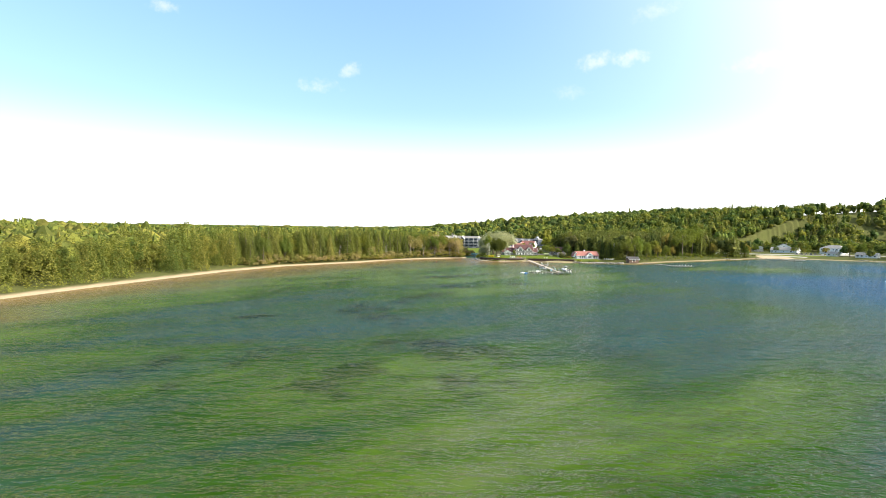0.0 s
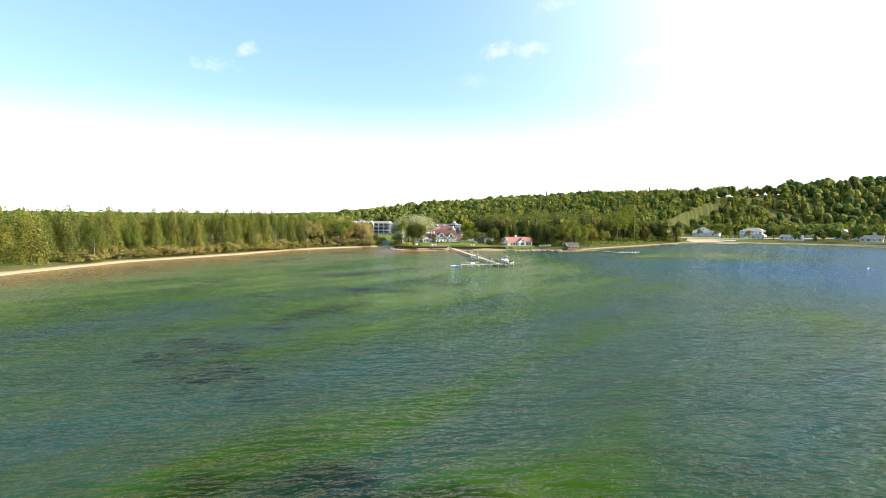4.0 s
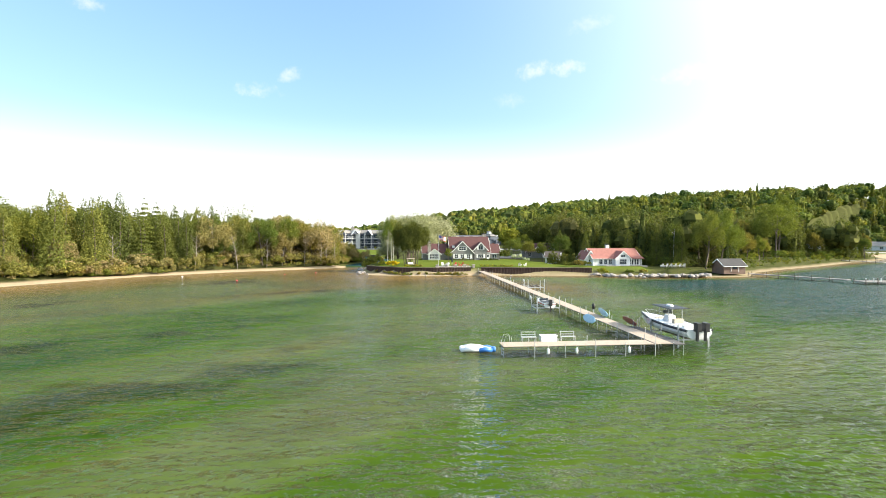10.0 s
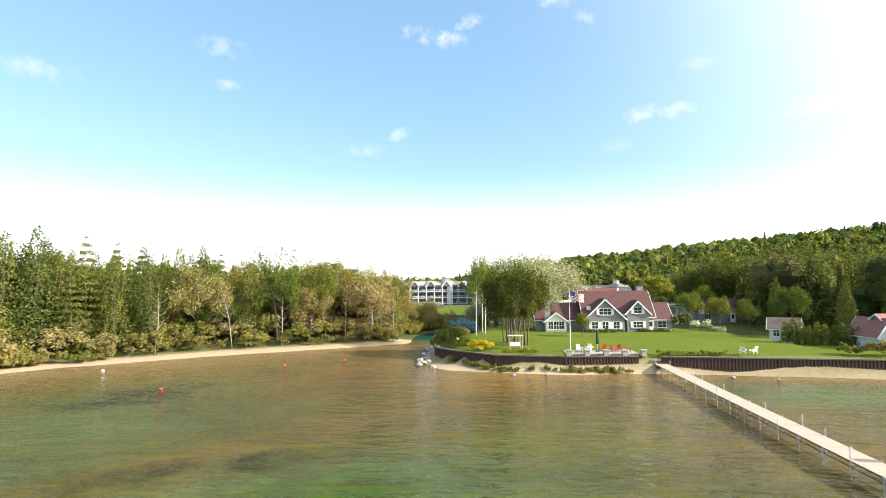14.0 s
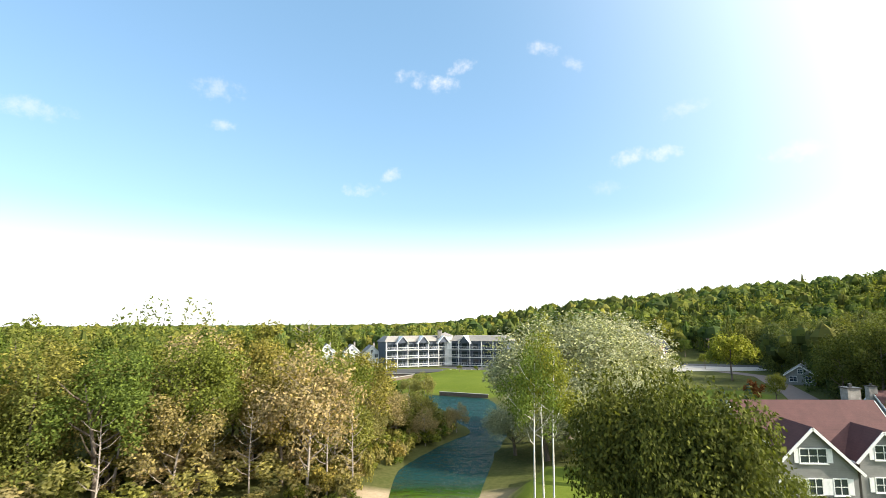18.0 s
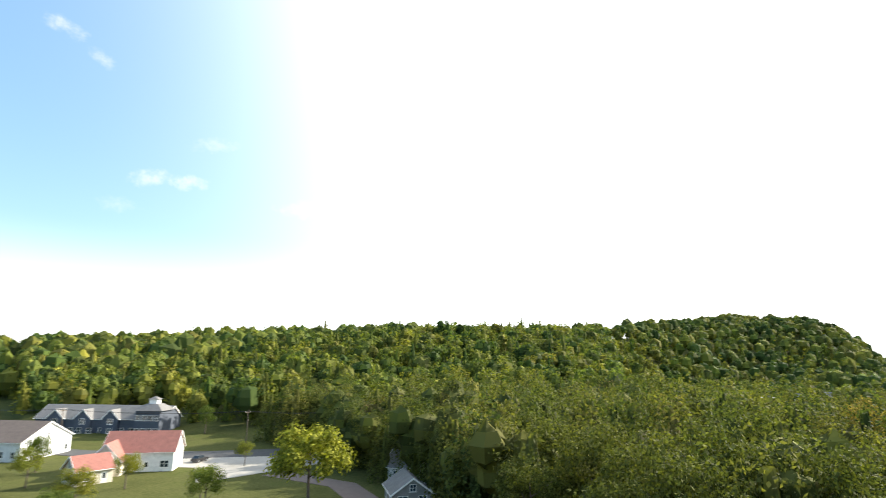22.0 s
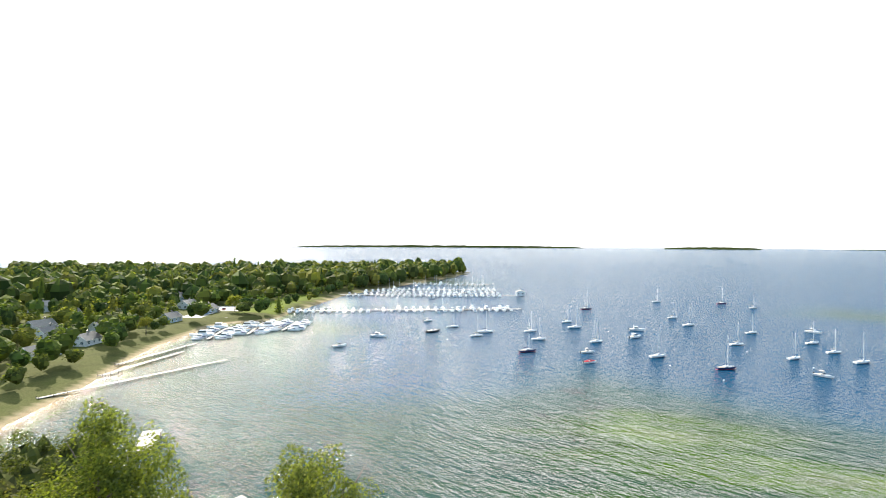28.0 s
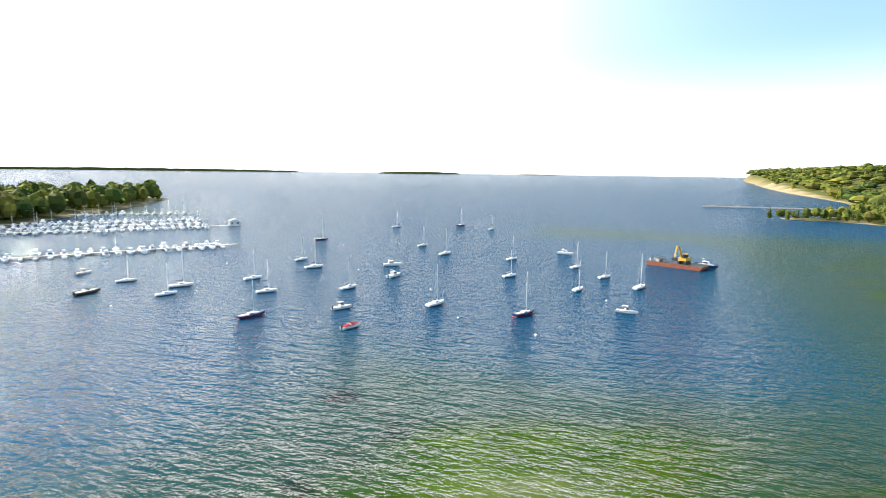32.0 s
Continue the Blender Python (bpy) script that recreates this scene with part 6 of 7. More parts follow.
for k, (x, y, mt) in enumerate(((-4, 372, "gel_red"), (4, 392, "gel_red"), (12, 398, "gel_red"), (-22, 386, "gel_white"))):
    e = thing("swim_buoy", x, y, 0, 0, "small floating swim-area buoy", "buoy", "swim buoys")
    part("body", Build().tube([(0, 0, -0.1), (0, 0, 0.05), (0, 0, 0.22), (0, 0, 0.3)], [0.1, 0.22, 0.2, 0.05], 9), M[mt], e, smooth=True)


def pier(x0, y0, x1, y1, w, label, deck="deck_grey", z=0.8, name="pier", group="", step=4.0):
    a = Vector((x1 - x0, y1 - y0, 0))
    L = a.length
    e = thing(name, x0, y0, z, math.degrees(math.atan2(a.y, a.x)) - 90, label, "pier", group)
    n = max(1, round(L / step))
    pm = Build().box(-w / 2, 0.01, -0.18, w / 2, L / n - 0.01, 0).mesh("deck_section", M[deck])
    qm = Build().tube([(0, 0, -3), (0, 0, 0.55)], [0.1, 0.1], 6).mesh("dock_post", M["bark"])
    for k in range(n):
        part("deck_section", pm, None, e, at=pose(0, L / n * k, 0))
        for s in (-1, 1):
            part("dock_post", qm, None, e, at=pose(s * (w / 2 + 0.05), L / n * k + 0.2, 0))
    return e


pier(232, 453, 235, 435, 2.4, "pale timber dock among the shore trees", "concrete")
pier(262, 468, 276, 444, 1.8, "low dark timber pier from the beach")
pier(345, 457, 365, 390, 1.6, "narrow grey pier on slender posts", "concrete")
pier(367, 436, 395, 398, 2.0, "dark timber pier by the cottages")
pier(384, 427, 413, 387, 1.8, "dark timber pier by the cottages")
pier(136, 378, 147, 356, 1.8, "dark wooden pier leading to a swim platform")
e = pier(146.6, 352.6, 159, 352.4, 3.4, "floating swim platform with white rail posts", "deck_grey", 0.7, "swim_platform", step=3)
for k in range(7):
    part("rail_post", Build().beam((1.5, 0.4 + 1.95 * k, 0), (1.5, 0.4 + 1.95 * k, 0.8), 0.12), M["white"], e)
pier(110, 376, 121, 374.5, 3.0, "short grey boat platform beside the rocks", "deck_grey", 0.75, "boat_platform")
pier(274, 444, 288, 438, 4.6, "small pale deck over the water with railings", "concrete", 1.0, "lake_deck")

# marina
pier(404, 150, 506, 293, 3.2, "long pale marina pier with boats on both sides", "concrete", 1.0, "marina_pier", step=7)
pier(481, 67, 593, 195, 3.2, "outer marina pier with rows of boats", "concrete", 1.0, "marina_pier", step=7)
pier(533, 30, 627, 137, 3.0, "marina pier packed with boats", "concrete", 1.0, "marina_pier", step=7)
pier(593, -16, 670, 52, 3.0, "marina pier packed with boats", "concrete", 1.0, "marina_pier", step=7)
mr = random.Random(4)


def berth_proto(L, cabin, mast, top):
    """A boat lying in its berth, with the few parts that can be told apart across the bay."""
    e = thing("marina_boat", 0, 0, 0, 0, "white sailing yacht lying in its marina berth" if mast else "white motorboat lying in its marina berth", "boat", "marina boats")
    B, H = L * 0.33, L * 0.13
    part("hull", Build().loft(hull_rings(L, B, H, 0.3, 0.9)), M["gel_white"], e)
    part("cabin", Build().loft([[(-L * 0.22, -B * 0.34, H), (-L * 0.22, B * 0.34, H), (-L * 0.2, B * 0.28, H + cabin), (-L * 0.2, -B * 0.28, H + cabin)], [(L * 0.2, -B * 0.28, H), (L * 0.2, B * 0.28, H), (L * 0.1, B * 0.22, H + cabin), (L * 0.1, -B * 0.22, H + cabin)]]), M["gel_white"], e)
    part("window_band", Build().box(-L * 0.19, -B * 0.33, H + cabin * 0.5, L * 0.13, B * 0.33, H + cabin * 0.8), M["glass"], e)
    if mast:
        part("mast", Build().tube([(L * 0.08, 0, H), (L * 0.08, 0, L * 1.3)], [0.12, 0.09], 5), M["mast"], e)
    part("canvas", Build().box(-L * 0.46, -B * 0.33, H + 0.2, -L * 0.22, B * 0.33, H + 0.45), M[top], e)
    return e


P_BERTH = [berth_proto(7, 0.9, False, "canvas_tan"), berth_proto(8.5, 1.5, False, "canvas_blue"), berth_proto(10, 1.9, False, "white"), berth_proto(9, 0.6, True, "canvas_blue"), berth_proto(6, 0.6, False, "canvas_blue")]


def berth_row(x0, y0, x1, y1, n, off, sails=0.2, skip=0.08):
    a = Vector((x1 - x0, y1 - y0)).normalized()
    p = Vector((-a.y, a.x))
    hd = math.degrees(math.atan2(a.y, a.x))
    for k in range(n):
        for s in (-1, 1):
            if mr.random() < skip:
                continue
            t = (k + 0.5) / n
            x, y = x0 + (x1 - x0) * t + p.x * s * off, y0 + (y1 - y0) * t + p.y * s * off
            put(P_BERTH[3] if mr.random() < sails else P_BERTH[mr.choice((0, 1, 1, 2, 4))], x, y, hd + 90 * s + mr.uniform(-4, 4) + 180 * (mr.random() < 0.3), 0, mr.uniform(0.85, 1.2))


berth_row(408, 155, 506, 293, 30, 6.5, 0.04)
berth_row(490, 77, 589, 191, 28, 7, 0.12)
berth_row(536, 34, 622, 132, 24, 7, 0.2)
berth_row(597, -13, 665, 48, 14, 7, 0.35)
berth_row(515, 58, 606, 160, 22, 6, 0.15)
berth_row(424, 336, 452, 312, 8, 6, 0.0)
berth_row(424, 356, 462, 330, 10, 6, 0.0)
berth_row(422, 378, 456, 354, 10, 6, 0.0)
for q in ((424, 336, 452, 312), (424, 356, 462, 330), (422, 378, 456, 354)):
    pier(*q, 1.8, "grey timber slip pier by the harbour lot", "deck_grey", 0.8, "slip_pier")
pier(515, 58, 606, 160, 2.6, "marina pier packed with boats", "concrete", 1.0, "marina_pier", step=9)
o = put(P_MOTOR[2], 521, 140, -40, 0, 2.0, "large white motor yacht at the outer marina pier")
h = simple_house(479, 59, -46, 10, 8, 3.0, 4.6, "white_siding", "light_roof", "white fuel dock shelter at the end of the marina pier", 70, stack=False, name="fuel_shelter")
h.matrix_basis = pose(480, 61, 1.0, 0, 0, -46)

# work barge with an excavator, and its tug
b = thing("work_barge", 168, 125, 0, -24, "rust-red work barge carrying a yellow excavator", "barge")
part("hull", Build().loft([[(-13.5, -5, 1.9), (-13.5, 5, 1.9), (-12, 5, -0.3), (-12, -5, -0.3)], [(13.5, -5, 1.9), (13.5, 5, 1.9), (12.2, 5, -0.3), (12.2, -5, -0.3)]]), M["rust"], b)
part("deck", Build().box(-13.1, -4.7, 1.9, 13.1, 4.7, 1.96), M["dark_metal"], b)
for k in range(7):
    part("bollard", Build().tube([(-12 + 4 * k, -4.6, 1.9), (-12 + 4 * k, -4.6, 2.5)], [0.12, 0.14], 7), M["dark_metal"], b)
x = thing("excavator", 165.0, 126.3, 1.96, 60, "yellow tracked excavator parked on the barge", "excavator")
x.matrix_basis = pose(165.0, 126.3, 1.96, 0, 0, 60) @ Matrix.Scale(1.45, 4)
for s in (-1, 1):
    part("track", Build().box(-1.9, s * 1.05 - 0.3, 0, 1.9, s * 1.05 + 0.3, 0.8), M["dark_metal"], x)
part("house", Build().box(-1.9, -1.25, 0.95, 1.5, 1.25, 2.1), M["yellow"], x)
part("counterweight", Build().box(-2.6, -1.25, 1.0, -1.9, 1.25, 2.0), M["yellow"], x)
part("cab", Build().box(0.1, 0.25, 2.1, 1.6, 1.25, 3.2), M["glass"], x)
part("cab_roof", Build().box(0.0, 0.2, 3.2, 1.7, 1.3, 3.3), M["yellow"], x)
part("boom", Build().beam((1.2, -0.2, 1.9), (3.4, -0.2, 5.6), 0.4, 0.6).beam((3.4, -0.2, 5.6), (5.2, -0.2, 6.0), 0.4, 0.5), M["yellow"], x)
part("arm", Build().beam((5.2, -0.2, 6.0), (6.2, -0.2, 2.6), 0.35, 0.45), M["yellow"], x)
part("bucket", Build().box(5.7, -0.8, 1.5, 6.7, 0.4, 2.6), M["dark_metal"], x)
for k, (dx, dy) in enumerate(((5.4, 1.2), (6.8, -1.8), (9.4, 0.6), (8.0, 2.6), (10.6, -2.2), (11.2, 2.8), (7.4, 0.4))):
    c = thing("equipment_crate", 168 + dx * 0.91 + dy * 0.4, 125 - dx * 0.4 + dy * 0.91, 1.96, 20 * k, "grey equipment crate on the barge deck", "crate", "barge crates")
    part("body", Build().box(-1.0, -0.8, 0, 1.0, 0.8, 1.4), M["galv"], c)
    part("lid", Build().box(-1.05, -0.85, 1.4, 1.05, 0.85, 1.5), M["dark_metal"], c)
t = motorboat(7.5, "gel_navy", "canvas_tan", "small navy and white workboat beside the barge", cabin=True)
t.matrix_basis = pose(154.5, 121.0, 0, 0, 0, 150) @ Matrix.Scale(1.3, 4)
for p in P_SAIL + P_MOTOR + P_BERTH + [P_DARK, P_RED]:
    for o in list(p.children_recursive) + [p]:
        bpy.data.objects.remove(o)


# jetty, and low wooded islands on the horizon
e = tagged(new("breakwater", Build().loft([[(100, -442, -1), (100, -434, -1), (100, -436, 1.4), (100, -440, 1.4)], [(-60, -452, -1), (-60, -444, -1), (-60, -446, 1.4), (-60, -450, 1.4)]]).mesh("breakwater", M["rock"])), "long dark stone breakwater", "breakwater", kind="structure")


def island(name, az0, az1, dist, top, seed):
    r = np.random.default_rng(seed)
    n = 60
    ring = []
    b = Build()
    for k in range(n + 1):
        a = radians(az0 + (az1 - az0) * k / n)
        f = math.sin(math.pi * k / n) ** 0.3
        hgt = top * f * (0.85 + 0.3 * r.random()) + 0.5
        x, y = 160 + dist * math.sin(a), 450 + dist * math.cos(a)
        ux, uy = math.sin(a), math.cos(a)
        z = float(far_rise(np.float64(x), np.float64(y)))
        ring.append([(x - 30 * ux, y - 30 * uy, z - 3), (x - 20 * ux, y - 20 * uy, z + hgt), (x + 20 * ux, y + 20 * uy, z + hgt), (x + 30 * ux, y + 30 * uy, z - 3)])
    b.loft(ring)
    return tagged(new(name, b.mesh(name, M["leaf_dark"])), "low distant wooded island on the horizon", "island", kind="structure")


island("backdrop_island_1", 117, 146.5, 4560, 17, 1)
island("backdrop_island_2", 154.0, 162.3, 4400, 15, 2)
island("backdrop_island_3", 168, 172, 4650, 5, 3)

# ---- shore by the house ----
WALL = [(27, 399), (30.5, 394.6), (37, 389.0), (47, 387.4), (57.2, 387.8)]
WALL2 = [(60.2, 387.6), (69, 386.6), (80, 385.4), (92, 384.4)]
for pl in (WALL, WALL2):
    for (x0, y0), (x1, y1) in zip(pl, pl[1:]):
        L = math.hypot(x1 - x0, y1 - y0)
        w = thing("seawall", x0, y0, 0, math.degrees(math.atan2(y1 - y0, x1 - x0)), "dark rusty sheet-pile seawall with a timber cap", "seawall", kind="structure")
        b = Build()
        n = max(2, round(L / 0.45))
        prof = []
        for k in range(n):
            u = L * k / n
            s = L / n
            prof += [(u, 0.0), (u + s * 0.35, 0.0), (u + s * 0.5, 0.16), (u + s * 0.85, 0.16)]
        prof.append((L, 0.0))
        m = len(prof)
        b.add([(u, v, -0.8) for u, v in prof] + [(u, v, 2.05) for u, v in prof], [(k, k + 1, m + k + 1, m + k) for k in range(m - 1)])
        part("sheet_piling", b, M["rust_wall"], w)
        part("cap", Build().box(-0.05, -0.12, 2.05, L + 0.05, 0.5, 2.22), M["bark"], w)
# dock landing and stone patio
e = thing("patio", 52.5, 391.0, 2.3, 2, "stone lakeside patio with low pillars", "patio")
for i in range(9):
    for j in range(4):
        part("paver", Build().box(-5.2 + 1.15 * i, -2.2 + 1.15 * j, -0.1, -4.09 + 1.15 * i, -1.09 + 1.15 * j, 0.06 + 0.01 * ((i * 7 + j * 3) % 3)), M["stone"], e)
for k in range(5):
    p = part("pillar", Build().box(-5.4 + 2.65 * k, -2.9, -0.2, -4.7 + 2.65 * k, -2.2, 0.6), M["stone"], e)
    part("pillar_cap", Build().box(-5.5 + 2.65 * k, -3.0, 0.6, -4.6 + 2.65 * k, -2.1, 0.7), M["rock"], p)
rk = random.Random(2)


def boulder(r, seed):
    g = random.Random(seed)
    b = Build()
    rings = []
    for i in range(1, 5):
        ph = math.pi * i / 5
        rings.append([(r * math.sin(ph) * math.cos(a) * g.uniform(0.8, 1.15), r * math.sin(ph) * math.sin(a) * g.uniform(0.8, 1.15), r * 0.7 * math.cos(ph) * g.uniform(0.85, 1.1)) for a in [2 * math.pi * k / 7 for k in range(7)]])
    return b.loft(rings)


ROCKS = [boulder(0.5, s).mesh("boulder", M["rock"]) for s in range(6)]


def rock(x, y, z, s):
    o = tagged(new("boulder", ROCKS[rk.randrange(6)]), "rounded grey lakeshore boulder", "rock", "shore boulders")
    o.matrix_basis = pose(x, y, z, 0, 0, rk.uniform(0, 360)) @ Matrix.Diagonal((s, s * rk.uniform(0.8, 1.2), s * rk.uniform(0.7, 1.0), 1))


for k in range(60):
    t = k / 59
    rock(90 + 34 * t + rk.uniform(-0.8, 0.8), 380.5 - 6 * math.sin(t * 2.6) + rk.uniform(-1.6, 2.2), rk.uniform(0.15, 0.7), rk.uniform(0.8, 1.9))
for x, y, s in ((39.5, 384, 0.7), (44, 384.5, 0.6), (68, 383, 0.7), (73, 381.5, 0.6), (27.5, 391, 1.1), (26.5, 396, 1.2), (25.5, 402, 1.1), (28, 408, 0.9)):
    rock(x, y, 0.08, s)
for k in range(26):
    rock(25 + rk.uniform(-1, 1.5), 392 + k * 0.9 + rk.uniform(-0.4, 0.4), rk.uniform(0.1, 0.6), rk.uniform(0.6, 1.3))


def chair(x, y, turn, mat, label):
    e = thing("adirondack_chair", x, y, gz(x, y) if y > 393 else 2.37, turn, label, "chair", "lawn chairs")
    for k in range(5):
        part("back_slat", Build().add([(-0.28 + 0.12 * k, 0.28, 0.3), (-0.19 + 0.12 * k, 0.28, 0.3), (-0.19 + 0.12 * k, 0.62, 1.05), (-0.28 + 0.12 * k, 0.62, 1.05), (-0.28 + 0.12 * k, 0.31, 0.29), (-0.19 + 0.12 * k, 0.31, 0.29), (-0.19 + 0.12 * k, 0.65, 1.04), (-0.28 + 0.12 * k, 0.65, 1.04)], [(0, 1, 2, 3), (7, 6, 5, 4), (0, 4, 5, 1), (1, 5, 6, 2), (2, 6, 7, 3), (3, 7, 4, 0)]), M[mat], e)
    part("seat", Build().add([(-0.3, -0.35, 0.4), (0.3, -0.35, 0.4), (0.3, 0.3, 0.3), (-0.3, 0.3, 0.3), (-0.3, -0.35, 0.36), (0.3, -0.35, 0.36), (0.3, 0.3, 0.26), (-0.3, 0.3, 0.26)], [(0, 1, 2, 3), (7, 6, 5, 4), (0, 4, 5, 1), (1, 5, 6, 2), (2, 6, 7, 3), (3, 7, 4, 0)]), M[mat], e)
    for s in (-1, 1):
        part("arm", Build().box(s * 0.36 - 0.07, -0.4, 0.56, s * 0.36 + 0.07, 0.42, 0.6), M[mat], e)
        part("leg", Build().box(s * 0.33 - 0.03, -0.36, 0, s * 0.33 + 0.03, -0.27, 0.56), M[mat], e)
        part("leg", Build().box(s * 0.33 - 0.03, 0.3, 0, s * 0.33 + 0.03, 0.4, 0.5), M[mat], e)


chair(72.0, 389.2, 150, "white", "white Adirondack chair on the lawn")
chair(73.6, 389.6, 200, "white", "white Adirondack chair on the lawn")
for x, y, t in ((54.6, 391.2, 100), (55.6, 392.6, 170), (53.2, 392.8, 200), (56.6, 391.0, 80)):
    chair(x, y, t, "gel_red", "red wooden patio chair by the dock")
for x, y, t in ((49.6, 391.4, 20), (51.0, 392.3, -30), (50.6, 390.3, 160)):
    chair(x, y, t, "white", "white patio chair by the table")
for k in range(6):
    x = 112.5 + 1.25 * k
    chair(x, 383.0 - 0.12 * k, 178 + 7 * math.sin(k * 2), "white", "white chair in a row on the beach")
e = thing("patio_table", 51.0, 391.3, 2.37, 0, "round white patio table", "table")
part("top", Build().tube([(0, 0, 0.7), (0, 0, 0.74)], [0.62, 0.62], 20), M["white"], e)
part("pedestal", Build().tube([(0, 0, 0), (0, 0, 0.7)], [0.06, 0.05], 8), M["dark_metal"], e)
e = thing("patio_umbrella", 52.3, 391.9, 2.37, 0, "closed black patio umbrella on a pole", "umbrella")
part("canopy", Build().tube([(0, 0, 1.1), (0, 0, 1.3), (0, 0, 2.9), (0, 0, 3.2)], [0.2, 0.26, 0.12, 0.02], 9), M["black"], e)
part("pole", Build().tube([(0, 0, 0), (0, 0, 1.2)], [0.03, 0.03], 6), M["galv"], e)
part("base", Build().tube([(0, 0, 0), (0, 0, 0.12)], [0.3, 0.26], 12), M["dark_metal"], e)

# flagpole
e = thing("flagpole", 48.3, 391.8, 2.3, 0, "tall white flagpole with a striped flag blowing in the wind", "flagpole")
part("pole", Build().tube([(0, 0, 0), (0, 0, 9.4)], [0.075, 0.04], 8), M["white"], e)
part("finial", Build().tube([(0, 0, 9.38), (0, 0, 9.46), (0, 0, 9.6)], [0.03, 0.1, 0.03], 8), M["yellow"], e)
fl = part("flag", Build(), M["white"], e)


def cloth(u0, u1, v0, v1, n=10):
    b = Build()
    pts = []
    for s in (0.0, 0.012):
        for k in range(n + 1):
            u = u0 + (u1 - u0) * k / n
            w = 0.14 * math.sin(u * 3.4) * u
            for v in (v0, v1):
                pts.append((u * 0.95, w + s - 0.1 * u, v - 0.28 * u - 0.03 * u * math.sin(u * 5)))
    m = 2 * (n + 1)
    f = []
    for k in range(n):
        f += [(2 * k, 2 * k + 2, 2 * k + 3, 2 * k + 1), (m + 2 * k, m + 2 * k + 1, m + 2 * k + 3, m + 2 * k + 2), (2 * k, m + 2 * k, m + 2 * k + 2, 2 * k + 2), (2 * k + 1, 2 * k + 3, m + 2 * k + 3, m + 2 * k + 1)]
    return b.add(pts, f)


sh = 1.35 / 13
for k in range(13):
    z1 = 9.2 - sh * k
    part("stripe", cloth(0.86 if k < 7 else 0.06, 2.3, z1 - sh, z1), M["flag_red" if k % 2 == 0 else "white"], fl)
part("canton", cloth(0.06, 0.86, 9.2 - sh * 7, 9.2), M["flag_blue"], fl)

# garden swing, carts and ladder on the lawn
e = thing("garden_swing", 40.2, 395.2, gz(40.2, 395.2), 10, "white wooden garden swing with a slatted canopy", "swing")
for x in (-1.0, 1.0):
    for y in (-0.6, 0.6):
        part("post", Build().beam((x, y, 0), (x, y * 0.8, 2.1), 0.09), M["deck"], e)
part("canopy", Build().box(-1.2, -0.75, 2.1, 1.2, 0.75, 2.18), M["canvas_tan"], e)
part("seat", Build().box(-0.8, -0.25, 0.5, 0.8, 0.25, 0.56), M["white"], e)
part("backrest", Build().box(-0.8, 0.25, 0.56, 0.8, 0.3, 1.1), M["white"], e)
for x in (-0.75, 0.75):
    part("chain", Build().beam((x, 0, 0.56), (x, 0, 2.1), 0.02), M["galv"], e)
e = thing("rowboat", 31.0, 424, gz(31, 424) + 0.32, 20, "upturned white rowboat on the riverbank grass", "boat")
part("hull", Build().loft([[(a[0], a[1], 0.4 - a[2]) for a in r] for r in hull_rings(4.2, 1.5, 0.4, 0.15, 0.7)]), M["gel_white"], e)

# plants round the house
for x, y, hgt, sp in ((39.4, 404.0, 13.2, 0.72), (42.0, 401.0, 12.8, 0.7), (40.2, 399.8, 11.4, 0.6)):
    e = tree("maple", x, y, hgt, sp)
    for k in range(3):
        part("stem", Build().tube([(0.5 - 0.6 * k, 0.4 * k, -0.3), (0.9 - 0.9 * k, 0.6 * k, 2.4), (1.5 - 1.6 * k, 0.9 * k, 6.2)], [0.2, 0.16, 0.1], 7), M["bark"], e, smooth=True)
for x, y, hgt in ((33.4, 416.0, 16.2), (35.2, 417.6, 17.0), (34.6, 420.5, 15.2)):
    tree("birch", x, y, hgt, 0.8)
tree("willow", 42, 456, 19, 1.3)
tree("willow", 51, 468, 18.5, 1.25)
tree("willow", 38, 471, 15, 1.0)
for x, y, hg in ((37.5, 444, 10), (43, 441, 9), (33.5, 449, 7.5), (47, 446, 11)):
    tree("willow", x, y, hg, 1.2)
for x, y, hg in ((101, 474, 17), (107, 480, 18.5), (113, 490, 18), (112, 470, 17), (119, 500, 17), (119, 479, 19), (113, 465, 18), (108, 497, 14), (122, 490, 18), (116, 458, 17), (98, 480, 15), (112, 448, 14), (104, 472, 13), (109, 472, 15), (124, 512, 17)):
    tree("dusky", x, y, hg, 0.95)
tree("gold", 103, 541, 14, 0.95)
for x, y, hg in ((74, 606, 8), (62, 604, 9), (84, 577, 7), (70, 590, 8), (52, 612, 10), (112, 585, 6), (44, 634, 10), (124, 640, 9), (58, 592, 7), (46, 600, 9), (92, 560, 6), (88, 548, 8), (60, 575, 8), (52, 585, 9), (72, 560, 8), (66, 545, 8), (55, 560, 10), (60, 530, 9)):
    tree("broad", x, y, hg, 1.1)
tree("broad", 53.6, 413.5, 4.6, 1.0, label="small ornamental lawn tree with a round crown")
tree("bluespruce", 79.5, 478.5, 5.8)
tree("bluespruce", 68, 462, 7)
tree("redtree", 83, 484, 5.8)
tree("broad", 90, 489.5, 6.6, 1.1)
tree("bluespruce", 160.5, 515, 11.5, 1.0)
for x, y, hg in ((330, 546, 8), (345, 543, 7), (362, 546, 9), (372, 534, 7), (385, 527, 8), (400, 533, 9), (414, 529, 10), (352, 533, 6), (316, 556, 9), (305, 548, 10)):
    tree("broad", x, y, hg, 1.0, label="small leafy tree beside the motel parking")
tree("redtree", 222, 543, 17, 1.1, label="tall maple turning red above the cedars")
